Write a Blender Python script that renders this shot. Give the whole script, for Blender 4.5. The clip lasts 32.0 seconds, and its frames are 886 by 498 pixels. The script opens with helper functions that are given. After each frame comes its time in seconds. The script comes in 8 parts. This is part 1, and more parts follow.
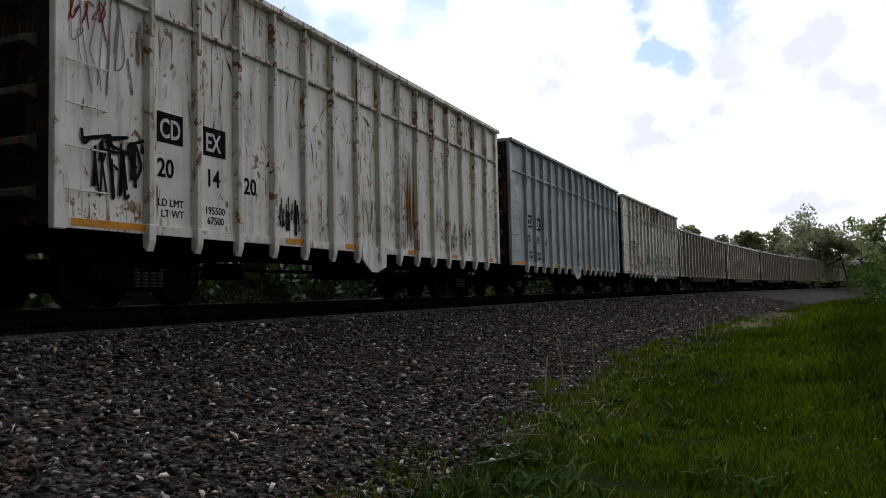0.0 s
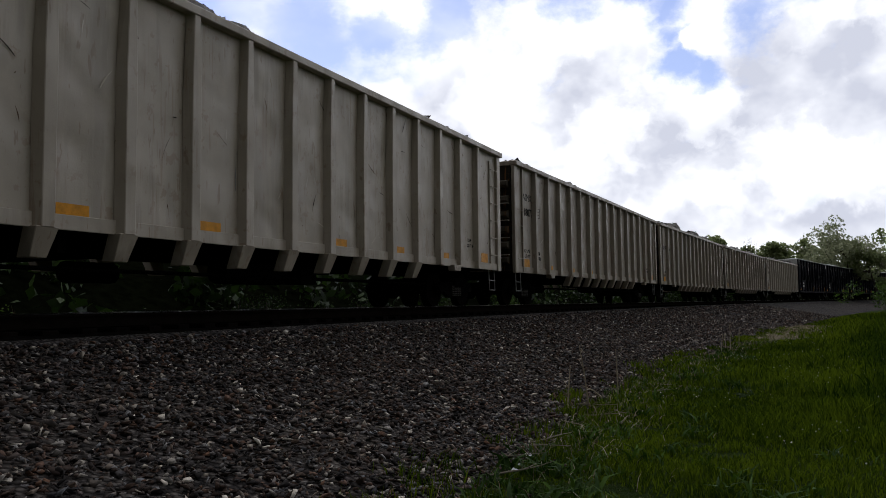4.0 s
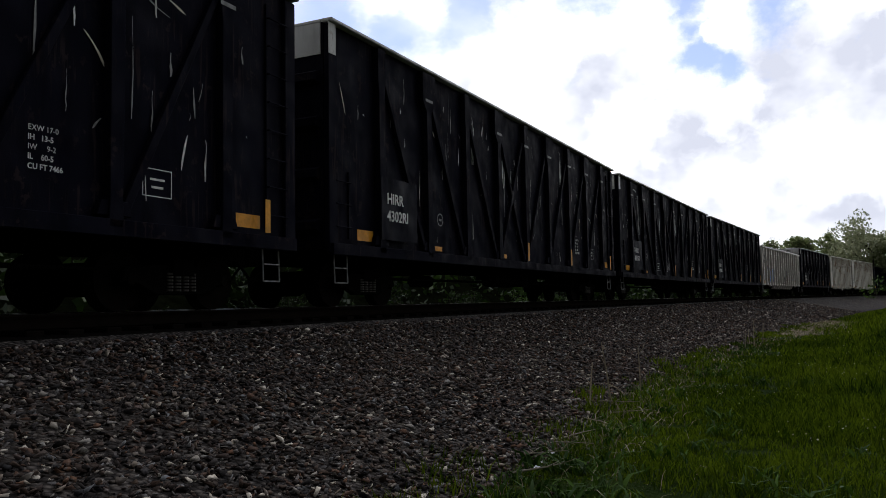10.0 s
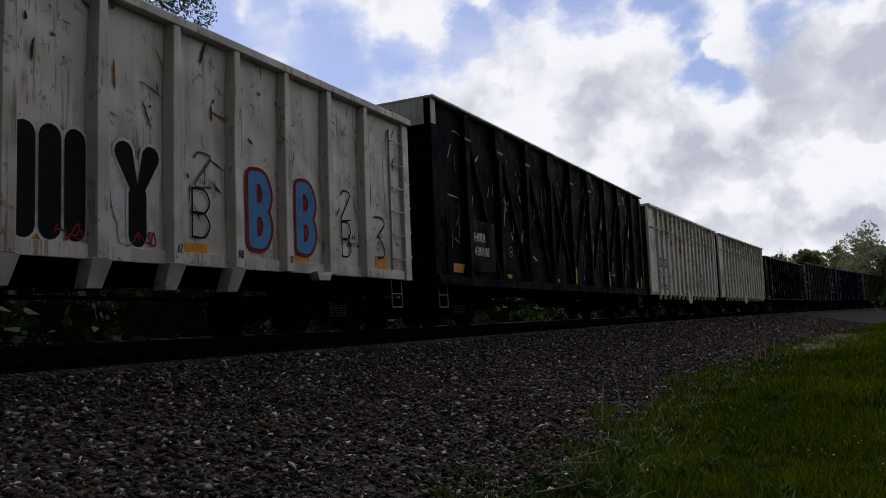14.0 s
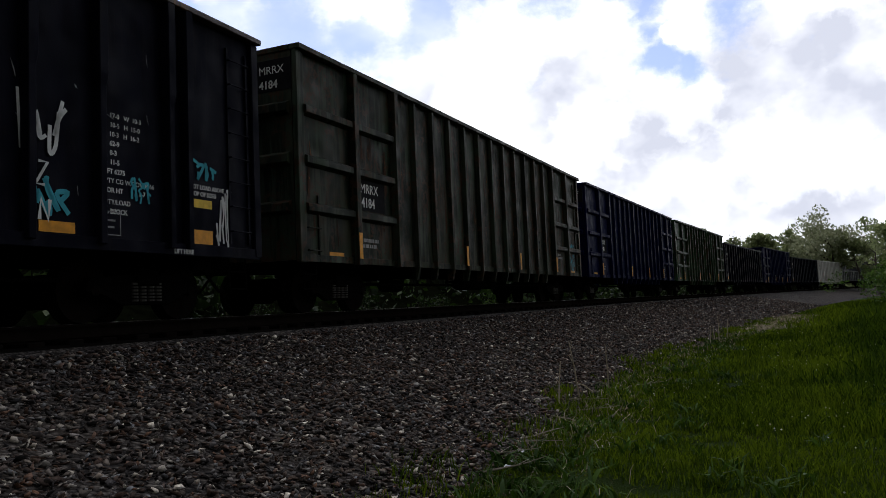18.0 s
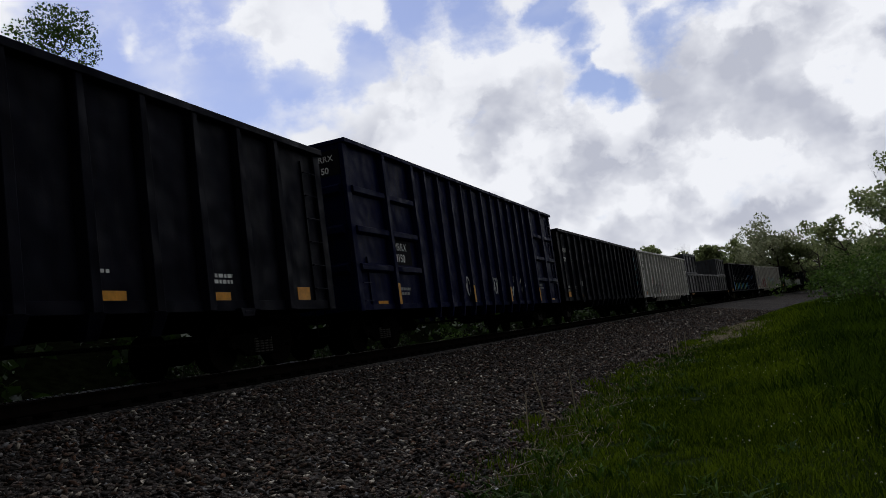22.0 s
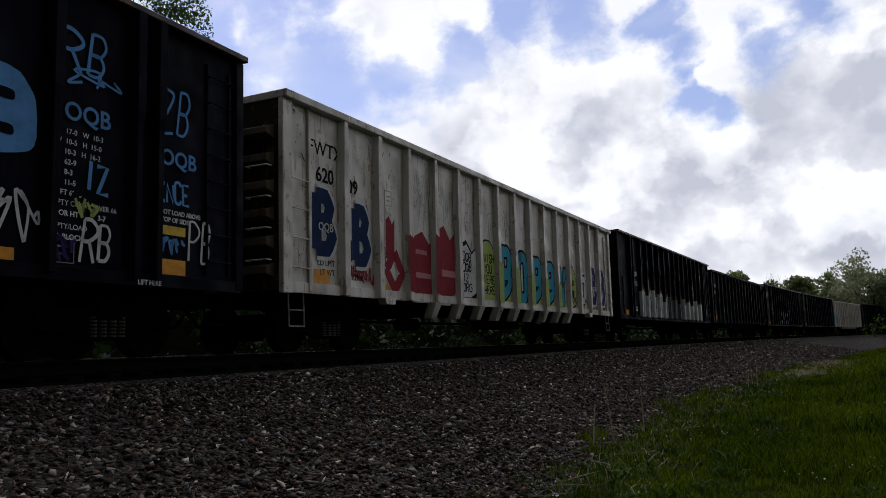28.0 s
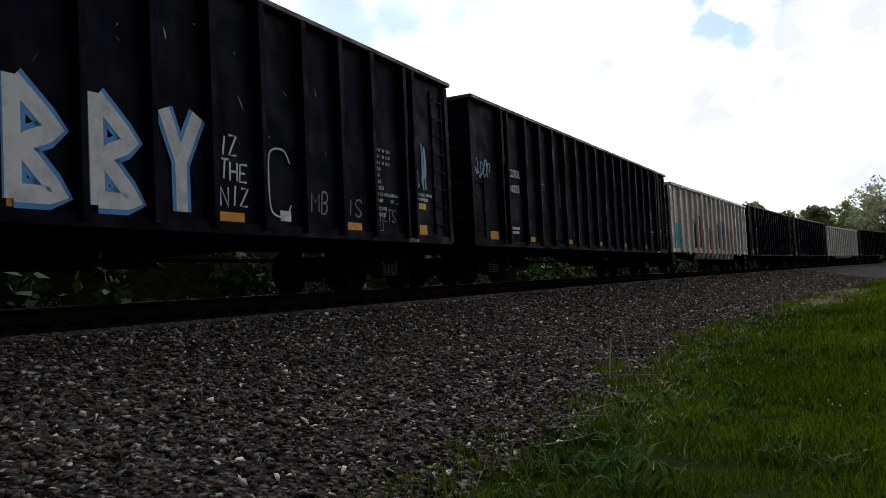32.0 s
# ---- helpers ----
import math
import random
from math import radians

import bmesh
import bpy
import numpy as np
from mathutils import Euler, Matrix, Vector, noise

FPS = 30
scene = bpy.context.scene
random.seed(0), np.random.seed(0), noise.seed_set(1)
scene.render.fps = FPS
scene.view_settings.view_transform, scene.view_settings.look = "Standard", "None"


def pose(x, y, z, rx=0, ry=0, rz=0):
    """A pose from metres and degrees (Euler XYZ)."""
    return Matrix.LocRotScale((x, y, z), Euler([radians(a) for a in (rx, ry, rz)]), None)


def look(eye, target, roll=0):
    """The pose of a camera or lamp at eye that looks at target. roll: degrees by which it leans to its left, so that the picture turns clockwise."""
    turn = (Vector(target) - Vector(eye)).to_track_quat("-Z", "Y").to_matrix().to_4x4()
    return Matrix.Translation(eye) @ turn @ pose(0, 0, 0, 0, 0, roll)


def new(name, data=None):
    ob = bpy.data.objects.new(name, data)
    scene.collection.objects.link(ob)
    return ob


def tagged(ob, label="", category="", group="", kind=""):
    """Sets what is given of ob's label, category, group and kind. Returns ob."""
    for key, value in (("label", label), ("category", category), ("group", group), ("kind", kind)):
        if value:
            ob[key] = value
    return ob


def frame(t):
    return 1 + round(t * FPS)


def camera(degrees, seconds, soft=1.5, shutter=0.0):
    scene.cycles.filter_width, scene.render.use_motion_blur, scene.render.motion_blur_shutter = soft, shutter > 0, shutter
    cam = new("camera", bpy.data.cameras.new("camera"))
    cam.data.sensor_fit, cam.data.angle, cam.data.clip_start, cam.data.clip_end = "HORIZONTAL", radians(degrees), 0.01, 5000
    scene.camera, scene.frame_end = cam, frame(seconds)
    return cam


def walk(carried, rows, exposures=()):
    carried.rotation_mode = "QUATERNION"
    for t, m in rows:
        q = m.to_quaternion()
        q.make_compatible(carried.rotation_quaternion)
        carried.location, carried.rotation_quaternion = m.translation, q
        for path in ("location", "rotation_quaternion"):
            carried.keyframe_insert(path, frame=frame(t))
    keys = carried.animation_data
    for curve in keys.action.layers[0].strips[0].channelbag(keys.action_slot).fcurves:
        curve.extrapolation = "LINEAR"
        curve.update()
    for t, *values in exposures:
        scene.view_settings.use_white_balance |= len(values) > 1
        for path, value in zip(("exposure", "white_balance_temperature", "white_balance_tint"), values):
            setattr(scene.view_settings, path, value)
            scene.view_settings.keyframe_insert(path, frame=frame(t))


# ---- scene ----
cam = camera(58.3, 32.0, soft=0.9)
ROWS = [
    (0, 0, 0, 0.08, 93.26, 1.22, 21.65),
    (0.5, -0.002, 0.007, 0.084, 93.14, 1.01, 21.61),
    (1, -0.008, 0.005, 0.085, 92.76, 0.72, 21.25),
    (1.5, -0.005, -0.002, 0.085, 92.5, 0.51, 21.97),
    (2, 0.002, -0.005, 0.077, 93.69, 0.92, 22.51),
    (2.5, -0, -0.011, 0.082, 93.94, 0.84, 22.81),
    (3, -0.002, -0.008, 0.083, 94, 0.45, 22.99),
    (3.5, -0.001, -0.01, 0.081, 93.93, 0.6, 23.32),
    (5.5, -0.005, -0.002, 0.084, 93.93, 1.12, 22.79),
    (6, -0.012, 0, 0.091, 94.01, 1.4, 22.82),
    (6.5, -0.01, -0.004, 0.088, 94.42, 1.47, 23.82),
    (7, -0.012, -0.01, 0.097, 94.65, 1.49, 24.41),
    (7.5, -0.01, -0.017, 0.099, 94.62, 1.33, 25.09),
    (8, -0.008, -0.053, 0.091, 94.6, 1.51, 25.37),
    (8.5, -0.005, -0.025, 0.099, 94.47, 1.22, 25.72),
    (9, -0.01, -0.011, 0.093, 94.38, 1.36, 25.42),
    (9.5, -0.008, -0.001, 0.09, 94.17, 1.44, 24.6),
    (10, -0.012, -0.002, 0.085, 93.71, 0.91, 24.74),
    (10.5, -0.009, -0.009, 0.087, 93.67, 0.59, 25.19),
    (11, -0.008, -0.015, 0.086, 94.27, 0.5, 25.46),
    (11.5, -0.014, -0.022, 0.089, 94.44, 0.91, 25.02),
    (12, -0.02, -0.019, 0.09, 94.85, 0.79, 25.95),
    (12.5, -0.011, -0.022, 0.087, 94.76, 0.91, 26.67),
    (13, -0.021, -0.018, 0.095, 94.62, 0.89, 25.69),
    (13.5, -0.008, -0.022, 0.089, 94.89, 1.59, 25.77),
    (14, -0.011, -0.019, 0.091, 95.27, 2.2, 25.35),
    (14.5, -0.009, -0.016, 0.092, 95, 2.27, 25.61),
    (15, -0.004, -0.018, 0.078, 94.78, 2.16, 24.55),
    (15.5, -0.011, -0.008, 0.077, 93.88, 2.1, 23.27),
    (17.5, 0.006, -0.015, 0.059, 94.43, 2.27, 22.69),
    (18, 0.009, 0.002, 0.056, 93.98, 2.44, 22.51),
    (18.5, 0.013, -0, 0.06, 94.12, 1.84, 22.82),
    (19, 0.001, 0.009, 0.063, 94.78, 1.15, 23.93),
    (19.5, 0.009, 0.009, 0.056, 94.83, 1.18, 24.31),
    (20, 0.014, 0.019, 0.051, 95.09, 1.59, 24.58),
    (20.5, 0.012, 0.016, 0.056, 94.74, 1.6, 24.28),
    (21, 0.004, 0.02, 0.062, 95.08, 1.66, 24.13),
    (21.5, -0.025, 0.027, 0.064, 93.63, 5.87, 21.2),
    (22, -0.011, 0.057, 0.091, 96.35, 7.63, 19.62),
    (22.5, -0.015, 0.045, 0.083, 95.75, 7.29, 21.44),
    (23, 0.024, 0.093, 0.092, 95.92, 5.93, 21.94),
    (23.5, -0.003, -0, 0.096, 97.73, 5.17, 24.54),
    (24, -0.006, -0.009, 0.091, 96.84, 4.33, 26.37),
    (24.5, 0.006, -0.021, 0.078, 96.33, 4.23, 26.89),
    (25, 0.007, -0.016, 0.067, 95.64, 2.39, 26.2),
    (25.5, -0.006, -0.011, 0.069, 95.34, 2.58, 24.25),
    (27.5, -0.015, -0.013, 0.053, 96.45, 1.35, 25.39),
    (28, -0.008, -0.026, 0.06, 96.87, 1.6, 24.77),
    (28.5, -0.013, -0.036, 0.063, 94.98, 1.17, 24.76),
    (29, -0.015, -0.025, 0.071, 94.02, 0.35, 24.14),
    (29.5, -0.011, -0.024, 0.068, 93.87, 1.73, 23.77),
    (30, 0.005, -0.029, 0.041, 93.61, 1.85, 23.89),
    (30.5, -0.011, -0.031, 0.061, 93.3, 1.56, 24.51),
    (31, -0.009, -0.028, 0.057, 91.94, 2.61, 25.36),
    (31.5, -0.011, -0.029, 0.061, 92.35, 3.1, 25.57),
    (32, -0.017, -0.03, 0.056, 92.46, 2.87, 25.88),
]
EXPOSURES = [(0, -0.2), (2.5, -0.45), (4, -0.6), (6, -0.68), (7, -0.95), (9, -0.72), (10, -0.42), (11.3, -0.32), (12.8, -0.52), (14, -0.95), (15, -0.6), (18, -0.45), (20.5, -0.55), (22, -1.0), (23.2, -0.82), (24, -0.68), (25, -0.76), (28, -0.82), (29.5, -0.5), (32, -0.12)]
walk(cam, [(t, pose(x, y, z, rx, ry, rz)) for t, x, y, z, rx, ry, rz in ROWS], [(t, e, 6250, 11) for t, e in EXPOSURES])

# ---- world, sun, exposure ----
SUN_AZ, SUN_EL = -52.0, 62.0      # degrees right of +y, degrees up
SUN = Vector((math.sin(radians(SUN_AZ)) * math.cos(radians(SUN_EL)),
              math.cos(radians(SUN_AZ)) * math.cos(radians(SUN_EL)), math.sin(radians(SUN_EL))))


def toward(az, el):
    a, e = radians(az), radians(el)
    return (math.sin(a) * math.cos(e), math.cos(a) * math.cos(e), math.sin(e))


class Net:
    """Short hand for node trees."""

    def __init__(self, tree):
        self.tree = tree

    def add(self, kind, operation=None, clamp=None, interpolation=None, data=None, blend=None, **ins):
        n = self.tree.nodes.new(kind)
        if data:
            n.data_type = data
        if operation:
            n.operation = operation
        if clamp is not None:
            n.use_clamp = clamp
        if interpolation:
            n.interpolation_type = interpolation
        if blend:
            n.blend_type = blend
        for k, v in ins.items():
            if isinstance(v, bpy.types.NodeSocket):
                self.tree.links.new(v, n.inputs[int(k[1:])])
            else:
                n.inputs[int(k[1:])].default_value = v
        return n

    def link(self, a, b):
        self.tree.links.new(a, b)

    def math(self, op, a, b=0.0, clamp=False):
        return self.add("ShaderNodeMath", operation=op, clamp=clamp, i0=a, i1=b).outputs[0]

    def noise(self, vec, scale, detail=4.0, rough=0.6, distort=0.0):
        n = self.add("ShaderNodeTexNoise")
        self.link(vec, n.inputs["Vector"])
        n.inputs["Scale"].default_value, n.inputs["Detail"].default_value = scale, detail
        n.inputs["Roughness"].default_value, n.inputs["Distortion"].default_value = rough, distort
        return n.outputs["Fac"]

    def ramp(self, fac, lo, hi, a=0.0, b=1.0):
        n = self.add("ShaderNodeMapRange", interpolation="SMOOTHSTEP", i0=fac, i1=lo, i2=hi, i3=a, i4=b)
        return n.outputs[0]

    def mix(self, fac, a, b, blend="MIX"):
        n = self.add("ShaderNodeMix", data="RGBA", blend=blend)
        for sock, v in ((n.inputs[0], fac), (n.inputs[6], a), (n.inputs[7], b)):
            if isinstance(v, bpy.types.NodeSocket):
                self.link(v, sock)
            elif isinstance(v, (int, float)):
                sock.default_value = v
            else:
                sock.default_value = (*v, 1.0)
        return n.outputs[2]

    def scaled(self, vec, x, y, z, shift=None):
        m = self.add("ShaderNodeMapping", i0=vec)
        m.inputs[3].default_value = (x, y, z)
        if shift is not None:
            self.link(shift, m.inputs[1])
        return m.outputs[0]


def build_world():
    world = bpy.data.worlds.new("world")
    scene.world = world
    world.use_nodes = True
    tree = world.node_tree
    tree.nodes.clear()
    n = Net(tree)
    d = n.add("ShaderNodeTexCoord").outputs["Generated"]
    sky = n.add("ShaderNodeTexSky")
    sky.sky_type, sky.sun_disc, sky.sun_elevation, sky.sun_rotation = "NISHITA", False, radians(SUN_EL), radians(SUN_AZ)
    sky.air_density, sky.dust_density, sky.ozone_density = 1.0, 1.2, 1.5
    blue = n.mix(1.0, sky.outputs[0], (0.235, 0.215, 0.24), "MULTIPLY")
    # small wobble of the directions gives the clouds their ragged rims
    w1 = n.add("ShaderNodeTexNoise")
    n.link(d, w1.inputs["Vector"])
    w1.inputs["Scale"].default_value, w1.inputs["Detail"].default_value, w1.inputs["Roughness"].default_value = 16.0, 4.0, 0.5
    off = n.add("ShaderNodeVectorMath", operation="SUBTRACT", i0=w1.outputs["Color"], i1=(0.5, 0.5, 0.5)).outputs[0]
    off = n.add("ShaderNodeVectorMath", operation="SCALE", i0=off)
    off.inputs[3].default_value = 0.05
    dd = n.add("ShaderNodeVectorMath", operation="ADD", i0=d, i1=off.outputs[0]).outputs[0]
    w2 = n.add("ShaderNodeTexNoise")
    n.link(d, w2.inputs["Vector"])
    w2.inputs["Scale"].default_value, w2.inputs["Detail"].default_value, w2.inputs["Roughness"].default_value = 55.0, 6.0, 0.65
    off2 = n.add("ShaderNodeVectorMath", operation="SUBTRACT", i0=w2.outputs["Color"], i1=(0.5, 0.5, 0.5)).outputs[0]
    off2 = n.add("ShaderNodeVectorMath", operation="SCALE", i0=off2)
    off2.inputs[3].default_value = 0.022
    dd = n.add("ShaderNodeVectorMath", operation="ADD", i0=dd, i1=off2.outputs[0]).outputs[0]
    dd = n.add("ShaderNodeVectorMath", operation="NORMALIZE", i0=dd).outputs[0]
    fine = n.noise(n.scaled(d, 1, 1, 1.6), 24.0, 9.0, 0.66)
    broad = n.noise(n.scaled(d, 1, 1, 1.7), 8.0, 4.0, 0.48)

    def cone(az, el, r):
        """1 in the middle of a spot of the sky, 0 at r degrees from it and beyond, falling evenly."""
        dist = n.add("ShaderNodeVectorMath", operation="DISTANCE", i0=dd, i1=toward(az, el)).outputs["Value"]
        return n.math("SUBTRACT", 1.0, n.math("DIVIDE", dist, radians(r)), True)

    def most(spots):
        out = None
        for az, el, r, k in spots:
            c = n.math("MULTIPLY", cone(az, el, r), k)
            out = c if out is None else n.math("MAXIMUM", out, c)
        return out

    gaps = most(((-41.0, 20.0, 12.0, 1), (-33.0, 19.2, 6.5, 1), (-28.0, 19.4, 4.4, 1), (-23.2, 20.8, 4.2, 1), (-19.2, 22.8, 5.0, 1), (-14.3, 23.0, 4.2, 1),
                 (-7.4, 19.8, 2.6, 0.95), (-6.7, 17.9, 2.2, 0.9), (-6.4, 16.4, 2.2, 0.95), (-8.6, 21.6, 3.2, 1.0), (-4.9, 15.4, 1.9, 0.85), (-1.0, 18.6, 2.6, 0.7), (1.5, 20.5, 3.0, 0.8), (-32.5, 25.5, 4.0, 1), (-2.6, 20.5, 1.8, 0.6),
                 (-44.0, 25.5, 8.0, 1), (-52.0, 20.0, 9.0, 1), (-36.0, 30.0, 8.0, 1), (-12.0, 29.0, 7.0, 1), (-2.0, 26.0, 4.0, 0.9), (15.0, 24.0, 5.0, 0.9), (30.0, 40.0, 18.0, 1)))
    lumps = most(((-28.3, 23.2, 3.8, 0.9), (-25.6, 21.6, 2.6, 0.8), (-38.8, 21.6, 1.6, 0.55), (-5.4, 17.6, 1.0, 0.8), (-9.5, 25.0, 3.0, 0.8), (-48.0, 27.0, 5.0, 0.7), (-22.0, 23.6, 1.6, 0.6)))
    puffs = n.noise(n.scaled(dd, 1, 1, 1.5), 13.0, 5.0, 0.55)
    edge = n.math("ADD", n.math("MULTIPLY", n.math("SUBTRACT", fine, 0.5), 0.7), n.math("MULTIPLY", n.math("SUBTRACT", puffs, 0.5), 1.1))
    field = n.math("ADD", n.math("SUBTRACT", gaps, lumps), edge)
    cover = n.math("SUBTRACT", 1.0, n.ramp(field, 0.0, 0.75), True)
    cover = n.math("ADD", cover, n.ramp(broad, 0.42, 0.8, 0.06, 0.5), True)
    grey = most(((-18.6, 12.8, 8.0, 1.0), (-13.1, 12.0, 7.5, 0.95), (-8.0, 13.0, 6.0, 0.7), (0.9, 13.8, 7.0, 1.0), (-3.4, 11.5, 7.0, 0.85), (-11.0, 9.4, 7.0, 0.8),
                 (1.5, 8.5, 9.0, 0.8), (-4.4, 7.6, 7.0, 0.7), (6.2, 13.6, 8.0, 0.95), (3.6, 17.0, 6.0, 0.8), (6.9, 9.5, 9.0, 0.85), (-31.3, 22.0, 5.0, 0.4), (10.0, 16.0, 9.0, 0.85)))
    # undersides: where the cloud grows thicker upward it is in its own shade
    def billow(v):
        return n.noise(n.scaled(v, 1, 1, 1.25), 10.0, 4.0, 0.5)
    above = n.add("ShaderNodeVectorMath", operation="ADD", i0=d, i1=(-0.014, 0.0, 0.042)).outputs[0]
    under = n.math("MULTIPLY", n.math("SUBTRACT", billow(above), billow(d)), 2.4)
    heads = n.noise(n.scaled(dd, 1, 1, 1.35), 9.5, 5.0, 0.5)
    body = n.math("MULTIPLY", n.ramp(grey, 0.0, 0.45, 0.12, 1.0), n.ramp(heads, 0.60, 0.42, 0.0, 0.72))
    grey = n.math("ADD", body, n.math("MULTIPLY", under, n.ramp(grey, 0.0, 0.5, 0.25, 1.0)), True)
    # clouds shine toward the sun and are dull on the far side of the sky
    facing = n.add("ShaderNodeVectorMath", operation="DOT_PRODUCT", i0=d, i1=tuple(SUN)).outputs["Value"]
    front = n.add("ShaderNodeVectorMath", operation="DOT_PRODUCT", i0=d, i1=toward(-20, 12)).outputs["Value"]
    glow = n.ramp(front, -0.35, 0.85, 0.18, 1.75)
    glow = n.math("ADD", glow, n.ramp(facing, 0.75, 1.0, 0.0, 0.35))
    white = n.mix(grey, (1.02, 1.02, 1.03), (0.575, 0.59, 0.66))
    lit = n.mix(1.0, white, n.add("ShaderNodeCombineColor", i0=glow, i1=glow, i2=glow).outputs[0], "MULTIPLY")
    both = n.mix(cover, blue, lit)
    back = n.add("ShaderNodeBackground", i0=both, i1=1.0)
    out = n.add("ShaderNodeOutputWorld")
    n.link(back.outputs[0], out.inputs[0])


build_world()
sun_data = bpy.data.lights.new("sun", "SUN")
sun_data.energy, sun_data.angle, sun_data.color = 0.85, radians(24), (1.0, 0.95, 0.88)
sun = new("sun", sun_data)
sun.matrix_world = look(SUN * 200, (0, 0, 0))

# ---- the curve of the track ----
RADIUS, CENTRE = 620.9, 8.97      # metres; the centre line lies CENTRE metres left of the camera
S_A, S_B = -90.0, 330.0           # straight before and after the curve


def on_track(s, off=0.0, z=0.0):
    """World place s metres along the track and off metres to the camera's side of its centre line."""
    c = min(max(s, S_A), S_B)
    a = c / RADIUS
    x = -CENTRE + RADIUS * (1 - math.cos(a)) + off * math.cos(a) + (s - c) * math.sin(a)
    y = RADIUS * math.sin(a) - off * math.sin(a) + (s - c) * math.cos(a)
    return Vector((x, y, z))


def heading(s):
    return -math.degrees(min(max(s, S_A), S_B) / RADIUS)


def bed(off):
    """Height of the ballast surface across the track."""
    o = abs(off)
    if o < 1.75:
        return -0.25
    return -0.25 - (o - 1.75) * 0.252


def toe(s):
    """How far from the centre line the ballast gives way to grass."""
    pts = ((-40, 6.6), (8, 6.75), (13, 6.35), (20, 6.5), (27, 6.95), (40, 7.5), (60, 8.3), (90, 9.2), (200, 9.6))
    for (a, p), (b, q) in zip(pts, pts[1:]):
        if s <= b:
            return p + (q - p) * max(0.0, (s - a) / (b - a))
    return 9.6


GROUND = -1.42


# ---- materials ----
def material(name, gloss=0.3):
    m = bpy.data.materials.new(name)
    m.use_nodes = True
    n = Net(m.node_tree)
    b = m.node_tree.nodes["Principled BSDF"]
    b.inputs["Specular IOR Level"].default_value = gloss
    return m, n, b


def coords(n, spread=True):
    """Object space, shifted at random from object to object."""
    v = n.add("ShaderNodeTexCoord").outputs["Object"]
    if not spread:
        return v
    r = n.add("ShaderNodeObjectInfo").outputs["Random"]
    sh = n.add("ShaderNodeCombineXYZ", i0=n.math("MULTIPLY", r, 37.0), i1=n.math("MULTIPLY", r, 91.0), i2=n.math("MULTIPLY", r, 53.0)).outputs[0]
    return n.add("ShaderNodeVectorMath", operation="ADD", i0=v, i1=sh).outputs[0]


def bump(n, b, height, strength, distance=0.02):
    k = n.add("ShaderNodeBump")
    k.inputs["Strength"].default_value, k.inputs["Distance"].default_value = strength, distance
    n.link(height, k.inputs["Height"])
    n.link(k.outputs[0], b.inputs["Normal"])


